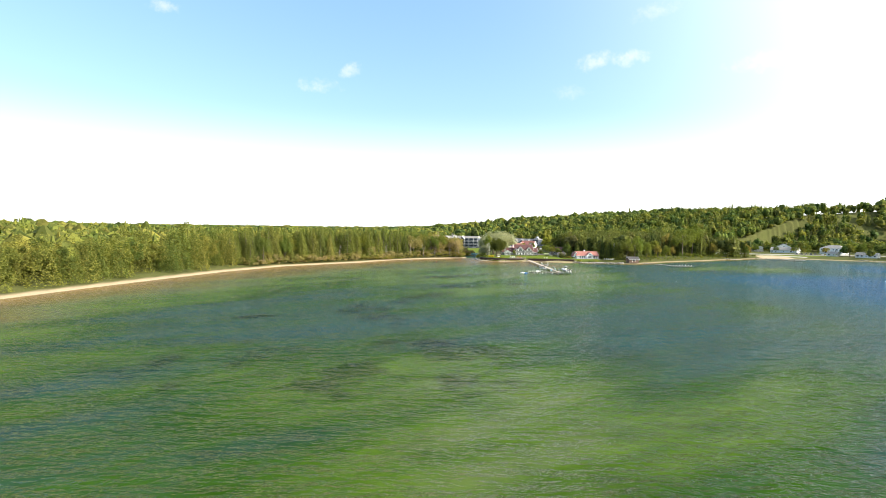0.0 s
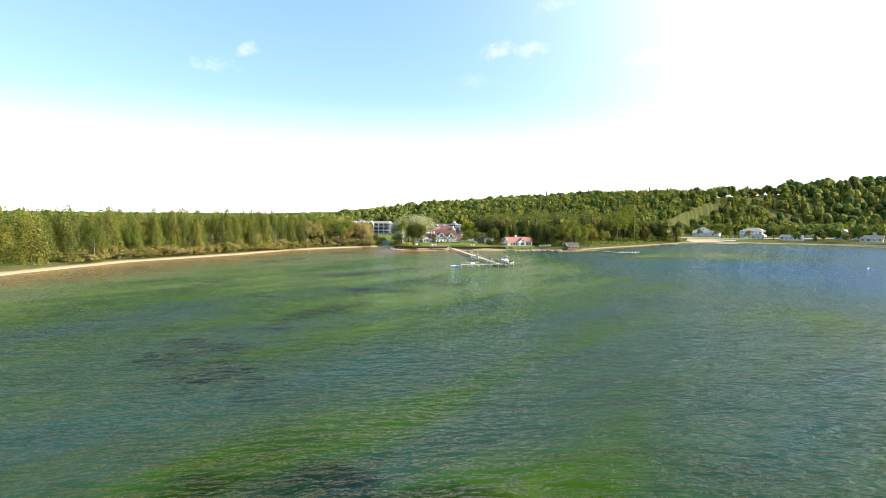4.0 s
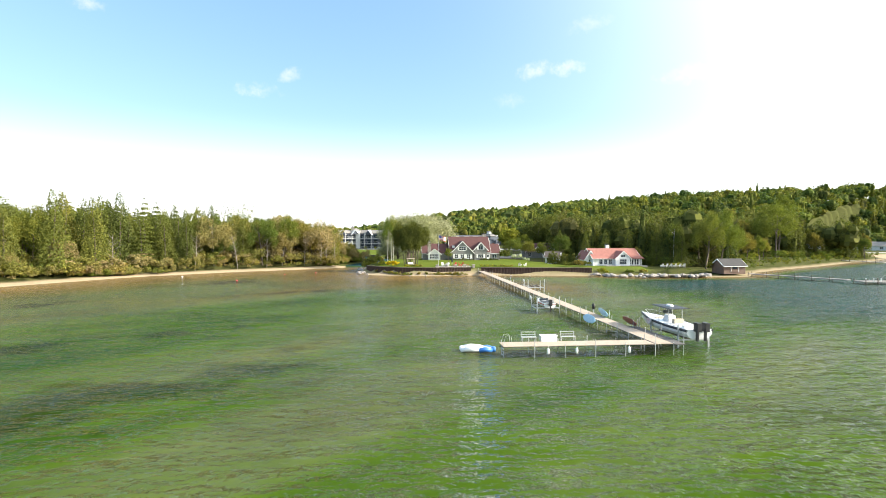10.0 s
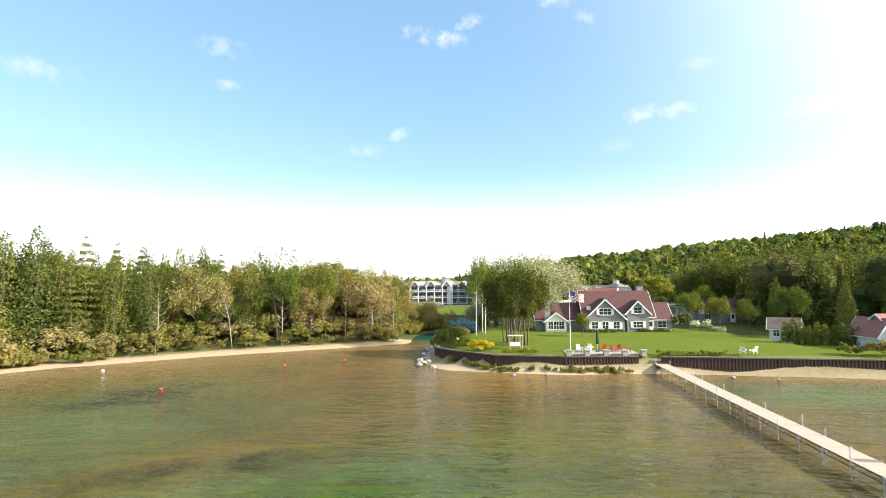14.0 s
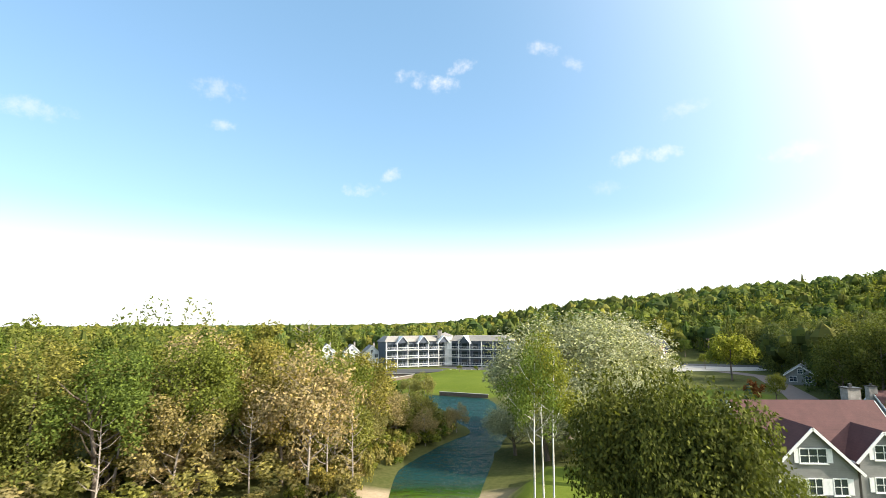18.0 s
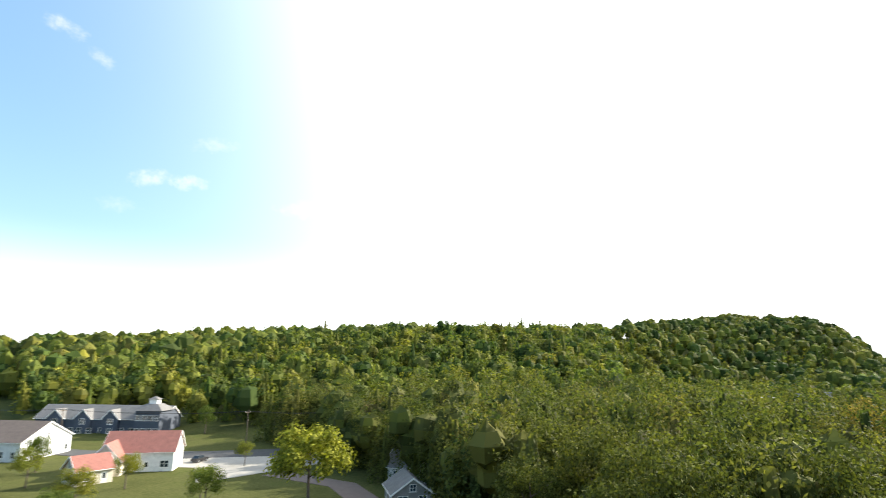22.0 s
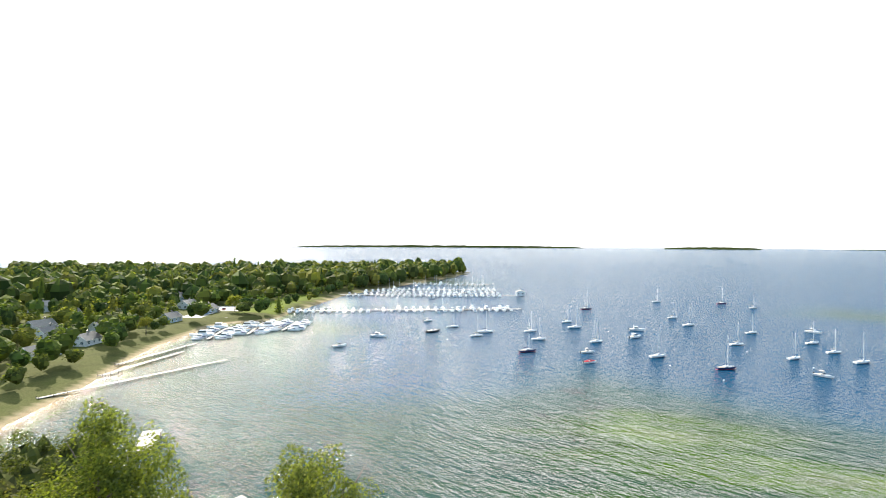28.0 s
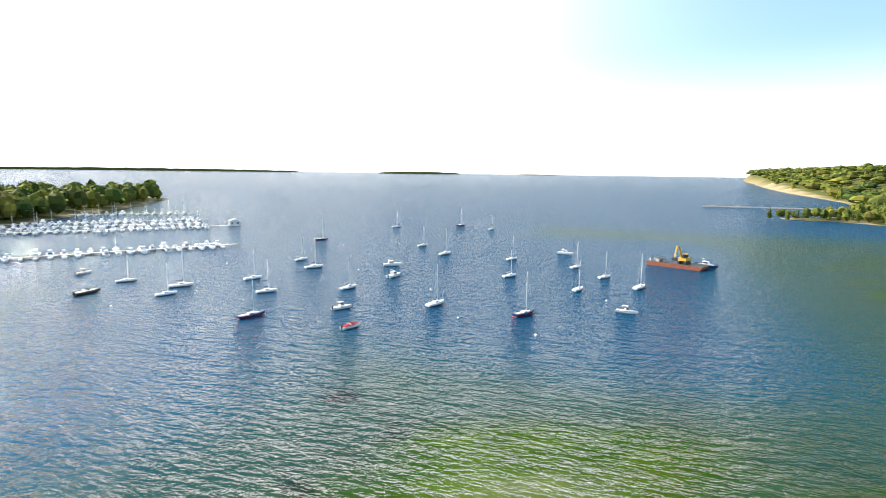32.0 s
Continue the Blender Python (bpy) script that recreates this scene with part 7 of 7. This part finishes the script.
for x, y, hg in ((82, 440, 9), (86, 433, 8), (90, 428, 7.5), (95, 421, 10), (101, 414, 11), (106, 409, 12), (112, 405, 12), (119, 399, 13), (124, 393, 12), (88, 446, 10), (98, 433, 12)):
    tree("broad" if hg < 11 else "cedar", x, y, hg, 1.0)
for x, y, hg, kd in ((112, 398, 6, "olive"), (129, 388, 17, "broad"), (136, 392, 18.5, "broad"), (141, 399, 17, "broad"), (123, 396, 15, "birch"), (150, 405, 13.5, "broad"), (146, 412, 16, "cedar"), (155, 414, 12.5, "cedar"), (163, 418, 11, "olive"), (172, 424, 10, "broad"), (180, 433, 9, "olive"), (158, 428, 14, "spruce"), (168, 438, 14, "broad"), (148, 424, 17, "broad"),
                     (209, 463, 28, "broad"), (203, 467, 20, "birch"), (214, 468, 19, "broad"), (199, 473, 17, "olive"), (205, 476, 18, "broad"), (192, 476, 19, "olive"), (221, 465, 13, "pine"), (227, 463, 11, "olive"), (232, 493, 27.5, "spruce"), (222, 497, 24, "spruce"), (214, 496, 18, "pine"), (229, 472, 12, "cedar"), (238, 470, 11, "cedar"), (248, 472, 9, "olive"), (262, 475, 12, "olive"), (258, 470, 10, "broad")):
    tree(kd, x, y, hg, 0.85)
for x, y, hg, kd, sp in ((366, 495, 15, "broad", 1.0), (360, 488, 12, "olive", 1.0), (372, 489, 13, "broad", 0.9), (412, 462, 12, "dusky", 0.9), (420, 456, 11, "dusky", 0.8), (392, 470, 9, "broad", 0.9), (517, 327, 12, "gold", 1.0), (450, 400, 10, "broad", 1.0), (458, 408, 11, "broad", 1.0), (400, 532, 11, "dusky", 0.9), (408, 528, 12, "dusky", 0.9), (416, 530, 10, "spruce", 1.0), (436, 500, 9, "broad", 1.0), (350, 505, 8, "olive", 0.9), (333, 508, 7, "olive", 0.9), (344, 537, 9, "broad", 0.9), (362, 560, 12, "dusky", 1.0), (420, 548, 13, "dusky", 1.0)):
    tree(kd, x, y, hg, sp)
tree("broad", 192, 442, 24, 1.0, label="big spreading shade tree with an open crown on the shore")
for k in range(11):
    tree("hedge", 85.5 + 0.95 * k, 404.5 - 0.55 * k, 3.6 + 0.3 * ((k * 5) % 3), 1.1)
for kd, x, y, r, hh, lab in (("dark", 74.5, 423.5, 2.6, 3.6, "large dark rounded shrub beside the house"), ("white", 80.5, 428, 2.2, 2.0, "white-flowering hydrangea bush by the house"), ("white", 83.5, 427, 1.6, 1.6, "white-flowering hydrangea bush by the house"), ("bloom", 35.2, 393.6, 1.7, 1.5, "yellow-flowering shrub by the seawall"), ("bloom", 33.8, 395.0, 1.2, 1.3, "yellow-flowering shrub by the seawall"),
                             ("green", 29.5, 404, 2.4, 3.0, ""), ("green", 27.8, 410, 2.6, 3.4, ""), ("olive", 30.5, 412, 1.7, 2.0, ""), ("green", 27.2, 416.5, 2.2, 3.0, ""), ("dark", 28.6, 400.5, 1.8, 2.2, ""), ("gold", 31.5, 399.5, 1.2, 1.4, ""), ("dark", 92, 388, 1.8, 1.7, "clipped round shrub in front of the cottage"), ("gold", 95.4, 384.5, 1.7, 1.5, "clipped yellow-green shrub in front of the cottage"), ("olive", 88.6, 387.2, 1.8, 2.0, ""), ("green", 86, 389, 1.5, 1.6, ""), ("green", 103, 383.5, 1.3, 1.1, ""), ("olive", 107, 383, 1.2, 1.0, "")):
    shrub(kd, x, y, r, hh, lab)
for k in range(24):
    x = 38.5 + 9.5 * k / 23 if k < 12 else 60.5 + 9 * (k - 12) / 11
    shrub(("gold", "green", "gold", "olive")[k % 4], x, 390.2 + 0.9 * ((k * 3) % 3) / 2 - (0.0 if k < 12 else 1.4), rk.uniform(0.45, 0.75), rk.uniform(0.5, 0.8), "low yellow-green mound in the seawall border", 2.25)
for k in range(14):
    shrub(("dark", "green")[k % 2], 55.6 + 1.05 * k + (2.2 if k > 7 else 0), 420.9 if k < 7 else 421.8, rk.uniform(0.45, 0.8), rk.uniform(0.5, 0.9), "low clipped shrub along the house wall", 2.6)
for k in range(70):
    t = rk.random()
    x, y = 30 + 26 * t, 388.6 - 2.2 * t + rk.uniform(-1.3, 0.2) + (6.4 * max(0, 0.25 - t) * 4 if t < 0.25 else 0)
    shrub("olive" if k % 3 else "green", x, y, rk.uniform(0.3, 0.6), rk.uniform(0.4, 0.9), "tuft of beach grass below the seawall")
# reeds and brush along the river and beach
for k in range(420):
    t = rk.random()
    if k < 90:
        x, y = 12 + 8 * t + rk.uniform(-4, 3), 428 + 40 * t + rk.uniform(-3, 3)
        if float(shore(np.array([x]), np.array([y]))[0]) < 0.8:
            continue
    else:
        x, y = -60 + 74 * t, 366 + 54 * t ** 0.8 + rk.uniform(-2, 2)
        d = float(shore(np.array([x]), np.array([y]))[0])
        if d < 2.6 or d > 15:
            continue
    shrub(("green", "brush", "olive", "brush")[k % 4], x, y, rk.uniform(0.8, 1.9), rk.uniform(1.0, 3.2), "wild brush at the edge of the shore woods")
for k in range(240):
    x, y = rk.uniform(-66, 34), rk.uniform(444, 524)
    d = float(shore(np.array([x]), np.array([y]))[0])
    if d > 1.5 and d < 22 and not (x > 16 and y > 486):
        if k % 3:
            shrub(("brush", "green", "brush")[k % 3], x, y, rk.uniform(1.2, 2.6), rk.uniform(1.8, 4.2), "marsh brush turning brown beside the river")
        else:
            tree("brush", x, y, rk.uniform(5, 8))
tree("poplar", -7, 480, 19)
tree("brush", -2, 477, 11, 0.9)
for x, y, hg in ((-14, 411, 12), (-6, 416, 11), (5, 424, 10.5), (12, 428, 11.5), (15, 427.5, 10), (-24, 402, 12), (-40, 386, 12)):
    tree("dead", x, y, hg)
for x, y, hg in ((9, 533, 3.0), (12, 536, 2.6), (20, 572, 2.4), (26, 573, 2.2)):
    tree("broad", x, y, hg, 1.3, label="low rounded bush on the resort lawn")
tree("broad", -2, 535, 6.5, 0.8)

# roads, drive, parking and paths
def paving(name, pts, mat, label, lift=0.07):
    b = Build()
    z = [gz(x, y) + lift for x, y in pts]
    b.add([(x, y, k) for (x, y), k in zip(pts, z)] + [(x, y, k - 0.5) for (x, y), k in zip(pts, z)], [tuple(range(len(pts)))] + [(i, (i + 1) % len(pts), (i + 1) % len(pts) + len(pts), i + len(pts)) for i in range(len(pts))])
    return tagged(new(name, b.mesh(name, M[mat])), label, "pavement", kind="structure")


paving("drive", [(72, 456), (90, 452), (92, 464), (106, 506), (121, 552), (116, 572), (110, 572), (115, 553), (101, 509), (86, 470), (74, 466)], "drive", "brown chip-seal driveway behind the house")
paving("drive_court", [(76, 463.5), (91, 461.5), (91, 468), (84, 471), (77, 470)], "concrete", "pale paved turning court beside the garage", 0.12)
paving("parking_lot", [(96, 573), (132, 576), (134, 600), (112, 612), (92, 618), (84, 612), (102, 590)], "concrete", "sunlit pale parking area by the shops")
paving("road", [(40, 690), (60, 686), (90, 632), (112, 612), (134, 600), (150, 596), (150, 588), (132, 588), (104, 604), (84, 626), (56, 672), (36, 682)], "asphalt", "asphalt village road", 0.1)
paving("resort_parking", [(-13, 577), (30, 580), (40, 588), (14, 597), (-10, 585)], "asphalt", "asphalt parking strip in front of the resort")
paving("beach_road", [(262, 532), (300, 517), (340, 511), (400, 505), (440, 511), (470, 520), (470, 530), (436, 524), (400, 519), (345, 525), (305, 531), (266, 545)], "concrete", "pale sunlit parking road behind the beach")
paving("beach_path", [(287, 501), (299, 489), (317, 479), (319, 482), (303, 494), (291, 507)], "concrete", "curved pale path to the beach", 0.1)
paving("harbour_lot", [(489, 343), (542, 304), (560, 325), (508, 367)], "concrete", "pale harbour parking lot", 0.1)
for k in range(14):
    tagged(new("parking_line", Build().box(-0.06, -2.2, 0, 0.06, 2.2, 0.012).mesh("parking_line", M["white"])), "white painted parking line", "line", "parking lines", "structure").matrix_basis = pose(-8 + 2.7 * k, 580.5 + 0.14 * k, gz(-8 + 2.7 * k, 580.5) + 0.1, 0, 0, -12)


def car(x, y, turn, col, label):
    e = thing("car", x, y, gz(x, y) + 0.08, turn, label, "car", "parked cars")
    part("body", Build().loft([[(s, -0.9, 0.35), (s, 0.9, 0.35), (s, 0.88, h_), (s, -0.88, h_)] for s, h_ in ((-2.2, 0.75), (-2.1, 0.95), (1.2, 0.95), (2.2, 0.72))]), M[col], e)
    part("cabin", Build().loft([[(-1.7, -0.8, 0.95), (-1.7, 0.8, 0.95), (-1.3, 0.65, 1.5), (-1.3, -0.65, 1.5)], [(1.0, -0.8, 0.95), (1.0, 0.8, 0.95), (0.35, 0.65, 1.5), (0.35, -0.65, 1.5)]]), M["glass"], e)
    part("roof", Build().box(-1.3, -0.64, 1.49, 0.35, 0.64, 1.53), M[col], e)
    for sx in (-1.35, 1.35):
        for sy in (-0.82, 0.82):
            w = part("wheel", Build().tube([(sx, sy - 0.1, 0.32), (sx, sy + 0.1, 0.32)], [0.32, 0.32], 12), M["black"], e)
            part("rim", Build().tube([(sx, sy - 0.11, 0.32), (sx, sy + 0.11, 0.32)], [0.18, 0.18], 8), M["galv"], w)


for x, y, t, c, lab in ((336, 523, 60, "black", "black car parked by the beach road"), (340, 522.5, 60, "dark_metal", "dark grey car parked by the beach road"), (344, 522, 62, "black", "black car parked by the beach road"), (348, 521.5, 62, "gel_navy", "dark blue car parked by the beach road"), (352, 521, 62, "black", "black car parked by the beach road"), (358, 520, 64, "gel_white", "white car parked by the beach road"), (392, 515, 20, "dark_metal", "dark grey car parked by the beach road"), (404, 514, 20, "gel_white", "white car parked by the beach road"),
                        (106, 597, 30, "black", "black car in the sunlit lot"), (37.5, 583, 10, "black", "black car on the resort drive"), (75, 634, -50, "gel_white", "white car by the road"), (514, 344, -40, "gel_white", "white car at the harbour"), (524, 336, -40, "dark_metal", "grey car at the harbour"), (532, 329, -40, "gel_red", "red car at the harbour")):
    car(x, y, t, c, lab)
# boats and slips in the resort basin
for k in range(6):
    pier(-19 + 3.2 * k, 551 + 3.3 * k * 0, -16.5 + 3.2 * k, 566, 0.9, "narrow grey slip finger in the resort basin", "deck_grey", 0.6, "slip_finger", step=5)
for x, y in ((-15, 560), (-8.6, 561), (-2.2, 562)):
    b = thing("pontoon_boat", x, y, 0, 80, "small white boat in the resort basin", "motorboat")
    part("hull", Build().loft(hull_rings(5.0, 1.9, 0.6, 0.2, 0.95)), M["gel_white"], b)
    part("seat", Build().box(-1.4, -0.6, 0.62, -0.4, 0.6, 0.95), M["canvas_tan"], b)
# timber bulkhead round the basin
for (x0, y0), (x1, y1) in (((-14, 528.4), (3.4, 569)), ((3.4, 573.4), (-22, 573.4)), ((17, 518.4), (30, 512.6))):
    L = math.hypot(x1 - x0, y1 - y0)
    w = thing("bulkhead", x0, y0, 0, math.degrees(math.atan2(y1 - y0, x1 - x0)), "dark timber bulkhead of the boat basin", "bulkhead", kind="structure")
    part("wall", Build().box(0, -0.1, -0.8, L, 0.15, 0.95), M["bark"], w)
    part("cap", Build().box(-0.1, -0.25, 0.95, L + 0.1, 0.35, 1.08), M["concrete"], w)
# utility poles and wires on the road
POLES = [(52, 688), (84, 640), (122, 606), (152, 590), (190, 582)]
for x, y in POLES:
    e = thing("utility_pole", x, y, gz(x, y), 30, "tall wooden utility pole with a crossarm", "utility pole", "road poles")
    part("pole", Build().tube([(0, 0, -0.3), (0, 0, 11)], [0.16, 0.11], 7), M["bark"], e)
    part("crossarm", Build().beam((-1.2, 0, 10.3), (1.2, 0, 10.3), 0.12), M["bark"], e)
    for s in (-1.0, 0, 1.0):
        part("insulator", Build().tube([(s, 0, 10.36), (s, 0, 10.6)], [0.06, 0.04], 6), M["white"], e)
for (x0, y0), (x1, y1) in zip(POLES, POLES[1:]):
    e = thing("power_line", x0, y0, gz(x0, y0), 0, "thin sagging overhead power lines", "cable", "road wires")
    dz = gz(x1, y1) - gz(x0, y0)
    for s in (-0.9, 0, 0.9):
        part("wire", Build().tube([((x1 - x0) * t + s * 0.8, (y1 - y0) * t + s * 0.5, 10.6 + dz * t - 4.0 * t * (1 - t) * 0.9) for t in (0, 0.2, 0.4, 0.6, 0.8, 1)], [0.022] * 6, 4, False), M["black"], e)

# boat on its lift beside the tee
def lift(x, y, turn, L, label):
    e = thing("boat_lift", x, y, 0, turn, label, "boat lift")
    for sx in (-L / 2, L / 2):
        for sy in (-1.7, 1.7):
            part("leg", Build().beam((sx, sy, -2.5), (sx, sy, 2.5 if sx < 0 else 2.1), 0.13), M["galv"], e)
        part("cradle_beam", Build().beam((sx, -1.7, 0.85), (sx, 1.7, 0.85), 0.14), M["galv"], e)
    for sy in (-1.7, 1.7):
        part("side_beam", Build().beam((-L / 2, sy, 0.7), (L / 2, sy, 0.7), 0.12), M["galv"], e)
    for sy in (-0.6, 0.6):
        part("bunk", Build().beam((-L / 2, sy, 1.0), (L / 2, sy, 1.0), 0.16, 0.22), M["bark"], e)
    part("winch", Build().tube([(L / 2, 1.8, 2.0), (L / 2, 2.0, 2.0)], [0.35, 0.35], 14), M["galv"], e)


lift(64.9, 287.6, 92, 5.6, "galvanised boat lift holding a large speedboat")
e = thing("center_console_boat", 64.2, 287.2, 1.15, 82, "white centre-console boat with black tubes on its lift", "motorboat")
e.matrix_basis = pose(64.7, 289.2, 1.2, 0, 0, 93) @ Matrix.Diagonal((1.28, 1.12, 0.82, 1))
RH = hull_rings(8.6, 2.7, 1.05, 0.15, 0.92, 0.05, 0.45)
part("hull", Build().loft(RH), M["gel_white"], e)
part("sponson", Build().loft([[(a[0][0], s * a[0][1] * -1 * 1.0 + q[0], a[0][2] + q[1] - 0.12) for q in ((0.12 * math.cos(w), 0.17 * math.sin(w)) for w in [k * math.pi / 4 for k in range(8)])] for a in RH for s in (1,)]), M["black"], e, "black inflatable side tube")
part("sponson", Build().loft([[(a[0][0], a[0][1] + q[0], a[0][2] + q[1] - 0.12) for q in ((0.12 * math.cos(w), 0.17 * math.sin(w)) for w in [k * math.pi / 4 for k in range(8)])] for a in RH]), M["black"], e, "black inflatable side tube")
part("cockpit_sole", Build().box(-3.8, -1.05, 1.06, 2.0, 1.05, 1.12), M["white"], e)
part("console", Build().loft([[(-0.5, -0.4, 1.1), (-0.5, 0.4, 1.1), (-0.4, 0.36, 1.95), (-0.4, -0.36, 1.95)], [(0.6, -0.38, 1.1), (0.6, 0.38, 1.1), (0.25, 0.3, 2.05), (0.25, -0.3, 2.05)]]), M["gel_white"], e)
part("windscreen", Build().box(0.3, -0.45, 2.1, 0.36, 0.45, 2.6), M["glass"], e)
for sx in (-0.9, 0.6):
    for sy in (-0.75, 0.75):
        part("top_post", Build().tube([(sx, sy, 1.1), (sx, sy * 0.95, 3.05)], [0.03, 0.03], 6), M["galv"], e)
part("hardtop", Build().loft([[(-1.6, -1.1, 3.05), (-1.6, 1.1, 3.05), (-1.6, 1.0, 3.14), (-1.6, -1.0, 3.14)], [(1.4, -1.0, 3.08), (1.4, 1.0, 3.08), (1.4, 0.9, 3.17), (1.4, -0.9, 3.17)]]), M["black"], e)
part("radar", Build().tube([(0, 0, 3.16), (0, 0, 3.4)], [0.35, 0.3], 14), M["gel_white"], e)
part("helm_seat", Build().box(-1.5, -0.5, 1.1, -1.1, 0.5, 1.7), M["canvas_tan"], e)
part("bow_cushion", Build().box(1.2, -0.6, 1.12, 2.4, 0.6, 1.3), M["canvas_tan"], e)
part("stern_bench", Build().box(-3.6, -0.95, 1.1, -3.2, 0.95, 1.4), M["white"], e)
part("bow_rail", Build().tube([(1.0, -1.1, 1.3), (2.0, -0.95, 1.8), (3.6, -0.3, 1.95), (3.6, 0.3, 1.95), (2.0, 0.95, 1.8), (1.0, 1.1, 1.3)], [0.02] * 6, 5), M["galv"], e)
for s in (-0.4, 0.4):
    part("outboard", Build().box(-4.9, s - 0.2, 0.9, -4.3, s + 0.2, 2.0).box(-4.7, s - 0.08, -0.3, -4.45, s + 0.08, 0.9), M["black"], e)
lift(57.1, 312, 90, 3.2, "low galvanised boat lift beside the dock")
e = thing("runabout", 57.1, 312.4, 0.95, 92, "small white runabout with a red stripe on a lift", "motorboat")
part("hull", Build().loft(hull_rings(5.0, 1.9, 0.65, 0.15, 0.95)), M["gel_white"], e)
part("stripe", Build().loft([[(a[0][0], a[0][1] * 1.015, a[0][2] - 0.26), (a[6][0], a[6][1] * 1.015, a[6][2] - 0.26), (a[6][0], a[6][1] * 1.015, a[6][2] - 0.14), (a[0][0], a[0][1] * 1.015, a[0][2] - 0.14)] for a in hull_rings(5.0, 1.9, 0.65, 0.15, 0.95)]), M["gel_red"], e)
part("windscreen", Build().box(0.3, -0.7, 0.68, 0.36, 0.7, 1.05), M["glass"], e)
part("cockpit", Build().box(-2.0, -0.75, 0.66, 0.2, 0.75, 0.74), M["black"], e)
part("outboard", Build().box(-3.0, -0.2, 0.3, -2.5, 0.2, 1.2).box(-2.85, -0.08, -0.6, -2.65, 0.08, 0.3), M["black"], e)
lift(63.8, 343, 90, 3.0, "empty galvanised boat lift beside the dock")


e = thing("swim_raft", 42.2, 285.0, 0, -12, "half-collapsed white and blue inflatable swim toy beside the tee", "raft")
for k, (p, q, r0, mt) in enumerate((((-1.7, 0.5, 0.2), (0.4, 0.7, 0.3), 0.3, "gel_white"), ((-1.6, -0.5, 0.15), (0.2, -0.6, 0.3), 0.28, "gel_white"), ((0.3, 0.6, 0.2), (1.6, 0.3, 0.25), 0.26, "gel_blue"), ((0.2, -0.6, 0.2), (1.5, -0.3, 0.2), 0.27, "gel_blue"), ((-1.7, 0.4, 0.25), (-1.5, -0.5, 0.2), 0.24, "gel_white"), ((1.5, 0.3, 0.25), (1.7, -0.4, 0.2), 0.24, "gel_blue"))):
    m = tuple((u + v) / 2 + (0.12 if i == 2 else 0.05 * (k % 3 - 1)) for i, (u, v) in enumerate(zip(p, q)))
    part("tube", Build().tube([p, m, q], [r0 * 0.8, r0, r0 * 0.8], 10), M[mt], e, smooth=True)
part("deck", Build().loft([[(-1.6, -0.5, 0.2), (-1.6, 0.5, 0.2), (-1.5, 0.4, 0.34), (-1.5, -0.4, 0.42)], [(0.3, -0.6, 0.25), (0.3, 0.6, 0.2), (0.3, 0.5, 0.55), (0.3, -0.5, 0.4)], [(1.5, -0.3, 0.2), (1.5, 0.3, 0.2), (1.4, 0.2, 0.4), (1.4, -0.2, 0.3)]]), M["gel_white"], e)


def board(x, y, z, col, label, turn, tilt):
    e = thing("paddleboard", 0, 0, 0, 0, label, "paddleboard", "boards on the dock rack")
    b = Build()
    rings = []
    for k in range(9):
        t = -1 + 2 * k / 8
        w = 0.52 * math.sqrt(max(0.02, 1 - abs(t) ** 3))
        rings.append([(2.1 * t, -w, 0.0), (2.1 * t, -w * 0.8, -0.05), (2.1 * t, w * 0.8, -0.05), (2.1 * t, w, 0.0), (2.1 * t, w * 0.8, 0.05), (2.1 * t, -w * 0.8, 0.05)])
    part("board", b.loft(rings), M[col], e)
    part("fin", Build().add([(-1.4, -0.01, -0.04), (-1.15, -0.01, -0.04), (-1.35, -0.01, -0.25), (-1.4, 0.01, -0.04), (-1.15, 0.01, -0.04), (-1.35, 0.01, -0.25)], [(0, 1, 2), (3, 5, 4), (0, 3, 4, 1), (1, 4, 5, 2), (2, 5, 3, 0)]), M["black"], e)
    e.matrix_basis = pose(x, y, z, tilt, 0, turn)


board(61.5, 292.4, DZ + 0.5, "maroon", "maroon paddleboard leaning on the dock rack", 86, 58)
board(61.2, 299.6, DZ + 0.5, "sky_board", "pale blue paddleboard leaning on the dock rack", 84, 70)
board(59.1, 299.0, DZ - 0.2, "sky_board", "pale blue paddleboard leaning on the dock edge", 90, -70)
for x, y in ((61.9, 291.1), (61.9, 293.7), (61.5, 298.3), (61.5, 300.9)):
    e = thing("board_rack_post", x, y, DZ - 0.06, 0, "galvanised board rack post on the dock", "rack", "board rack posts")
    part("post", Build().beam((0, 0, 0), (0, 0, 1.0), 0.06), M["galv"], e)
e = thing("covered_winch", 61.2, 303, DZ - 0.05, 0, "post wrapped in a black cover on the dock edge", "post")
part("post", Build().beam((0, 0, -1.0), (0, 0, 0.6), 0.07), M["galv"], e)
part("cover", Build().tube([(0, 0, 0.5), (0, 0, 0.6), (0, 0, 1.15), (0, 0, 1.35)], [0.1, 0.22, 0.22, 0.06], 9), M["black"], e, smooth=True)
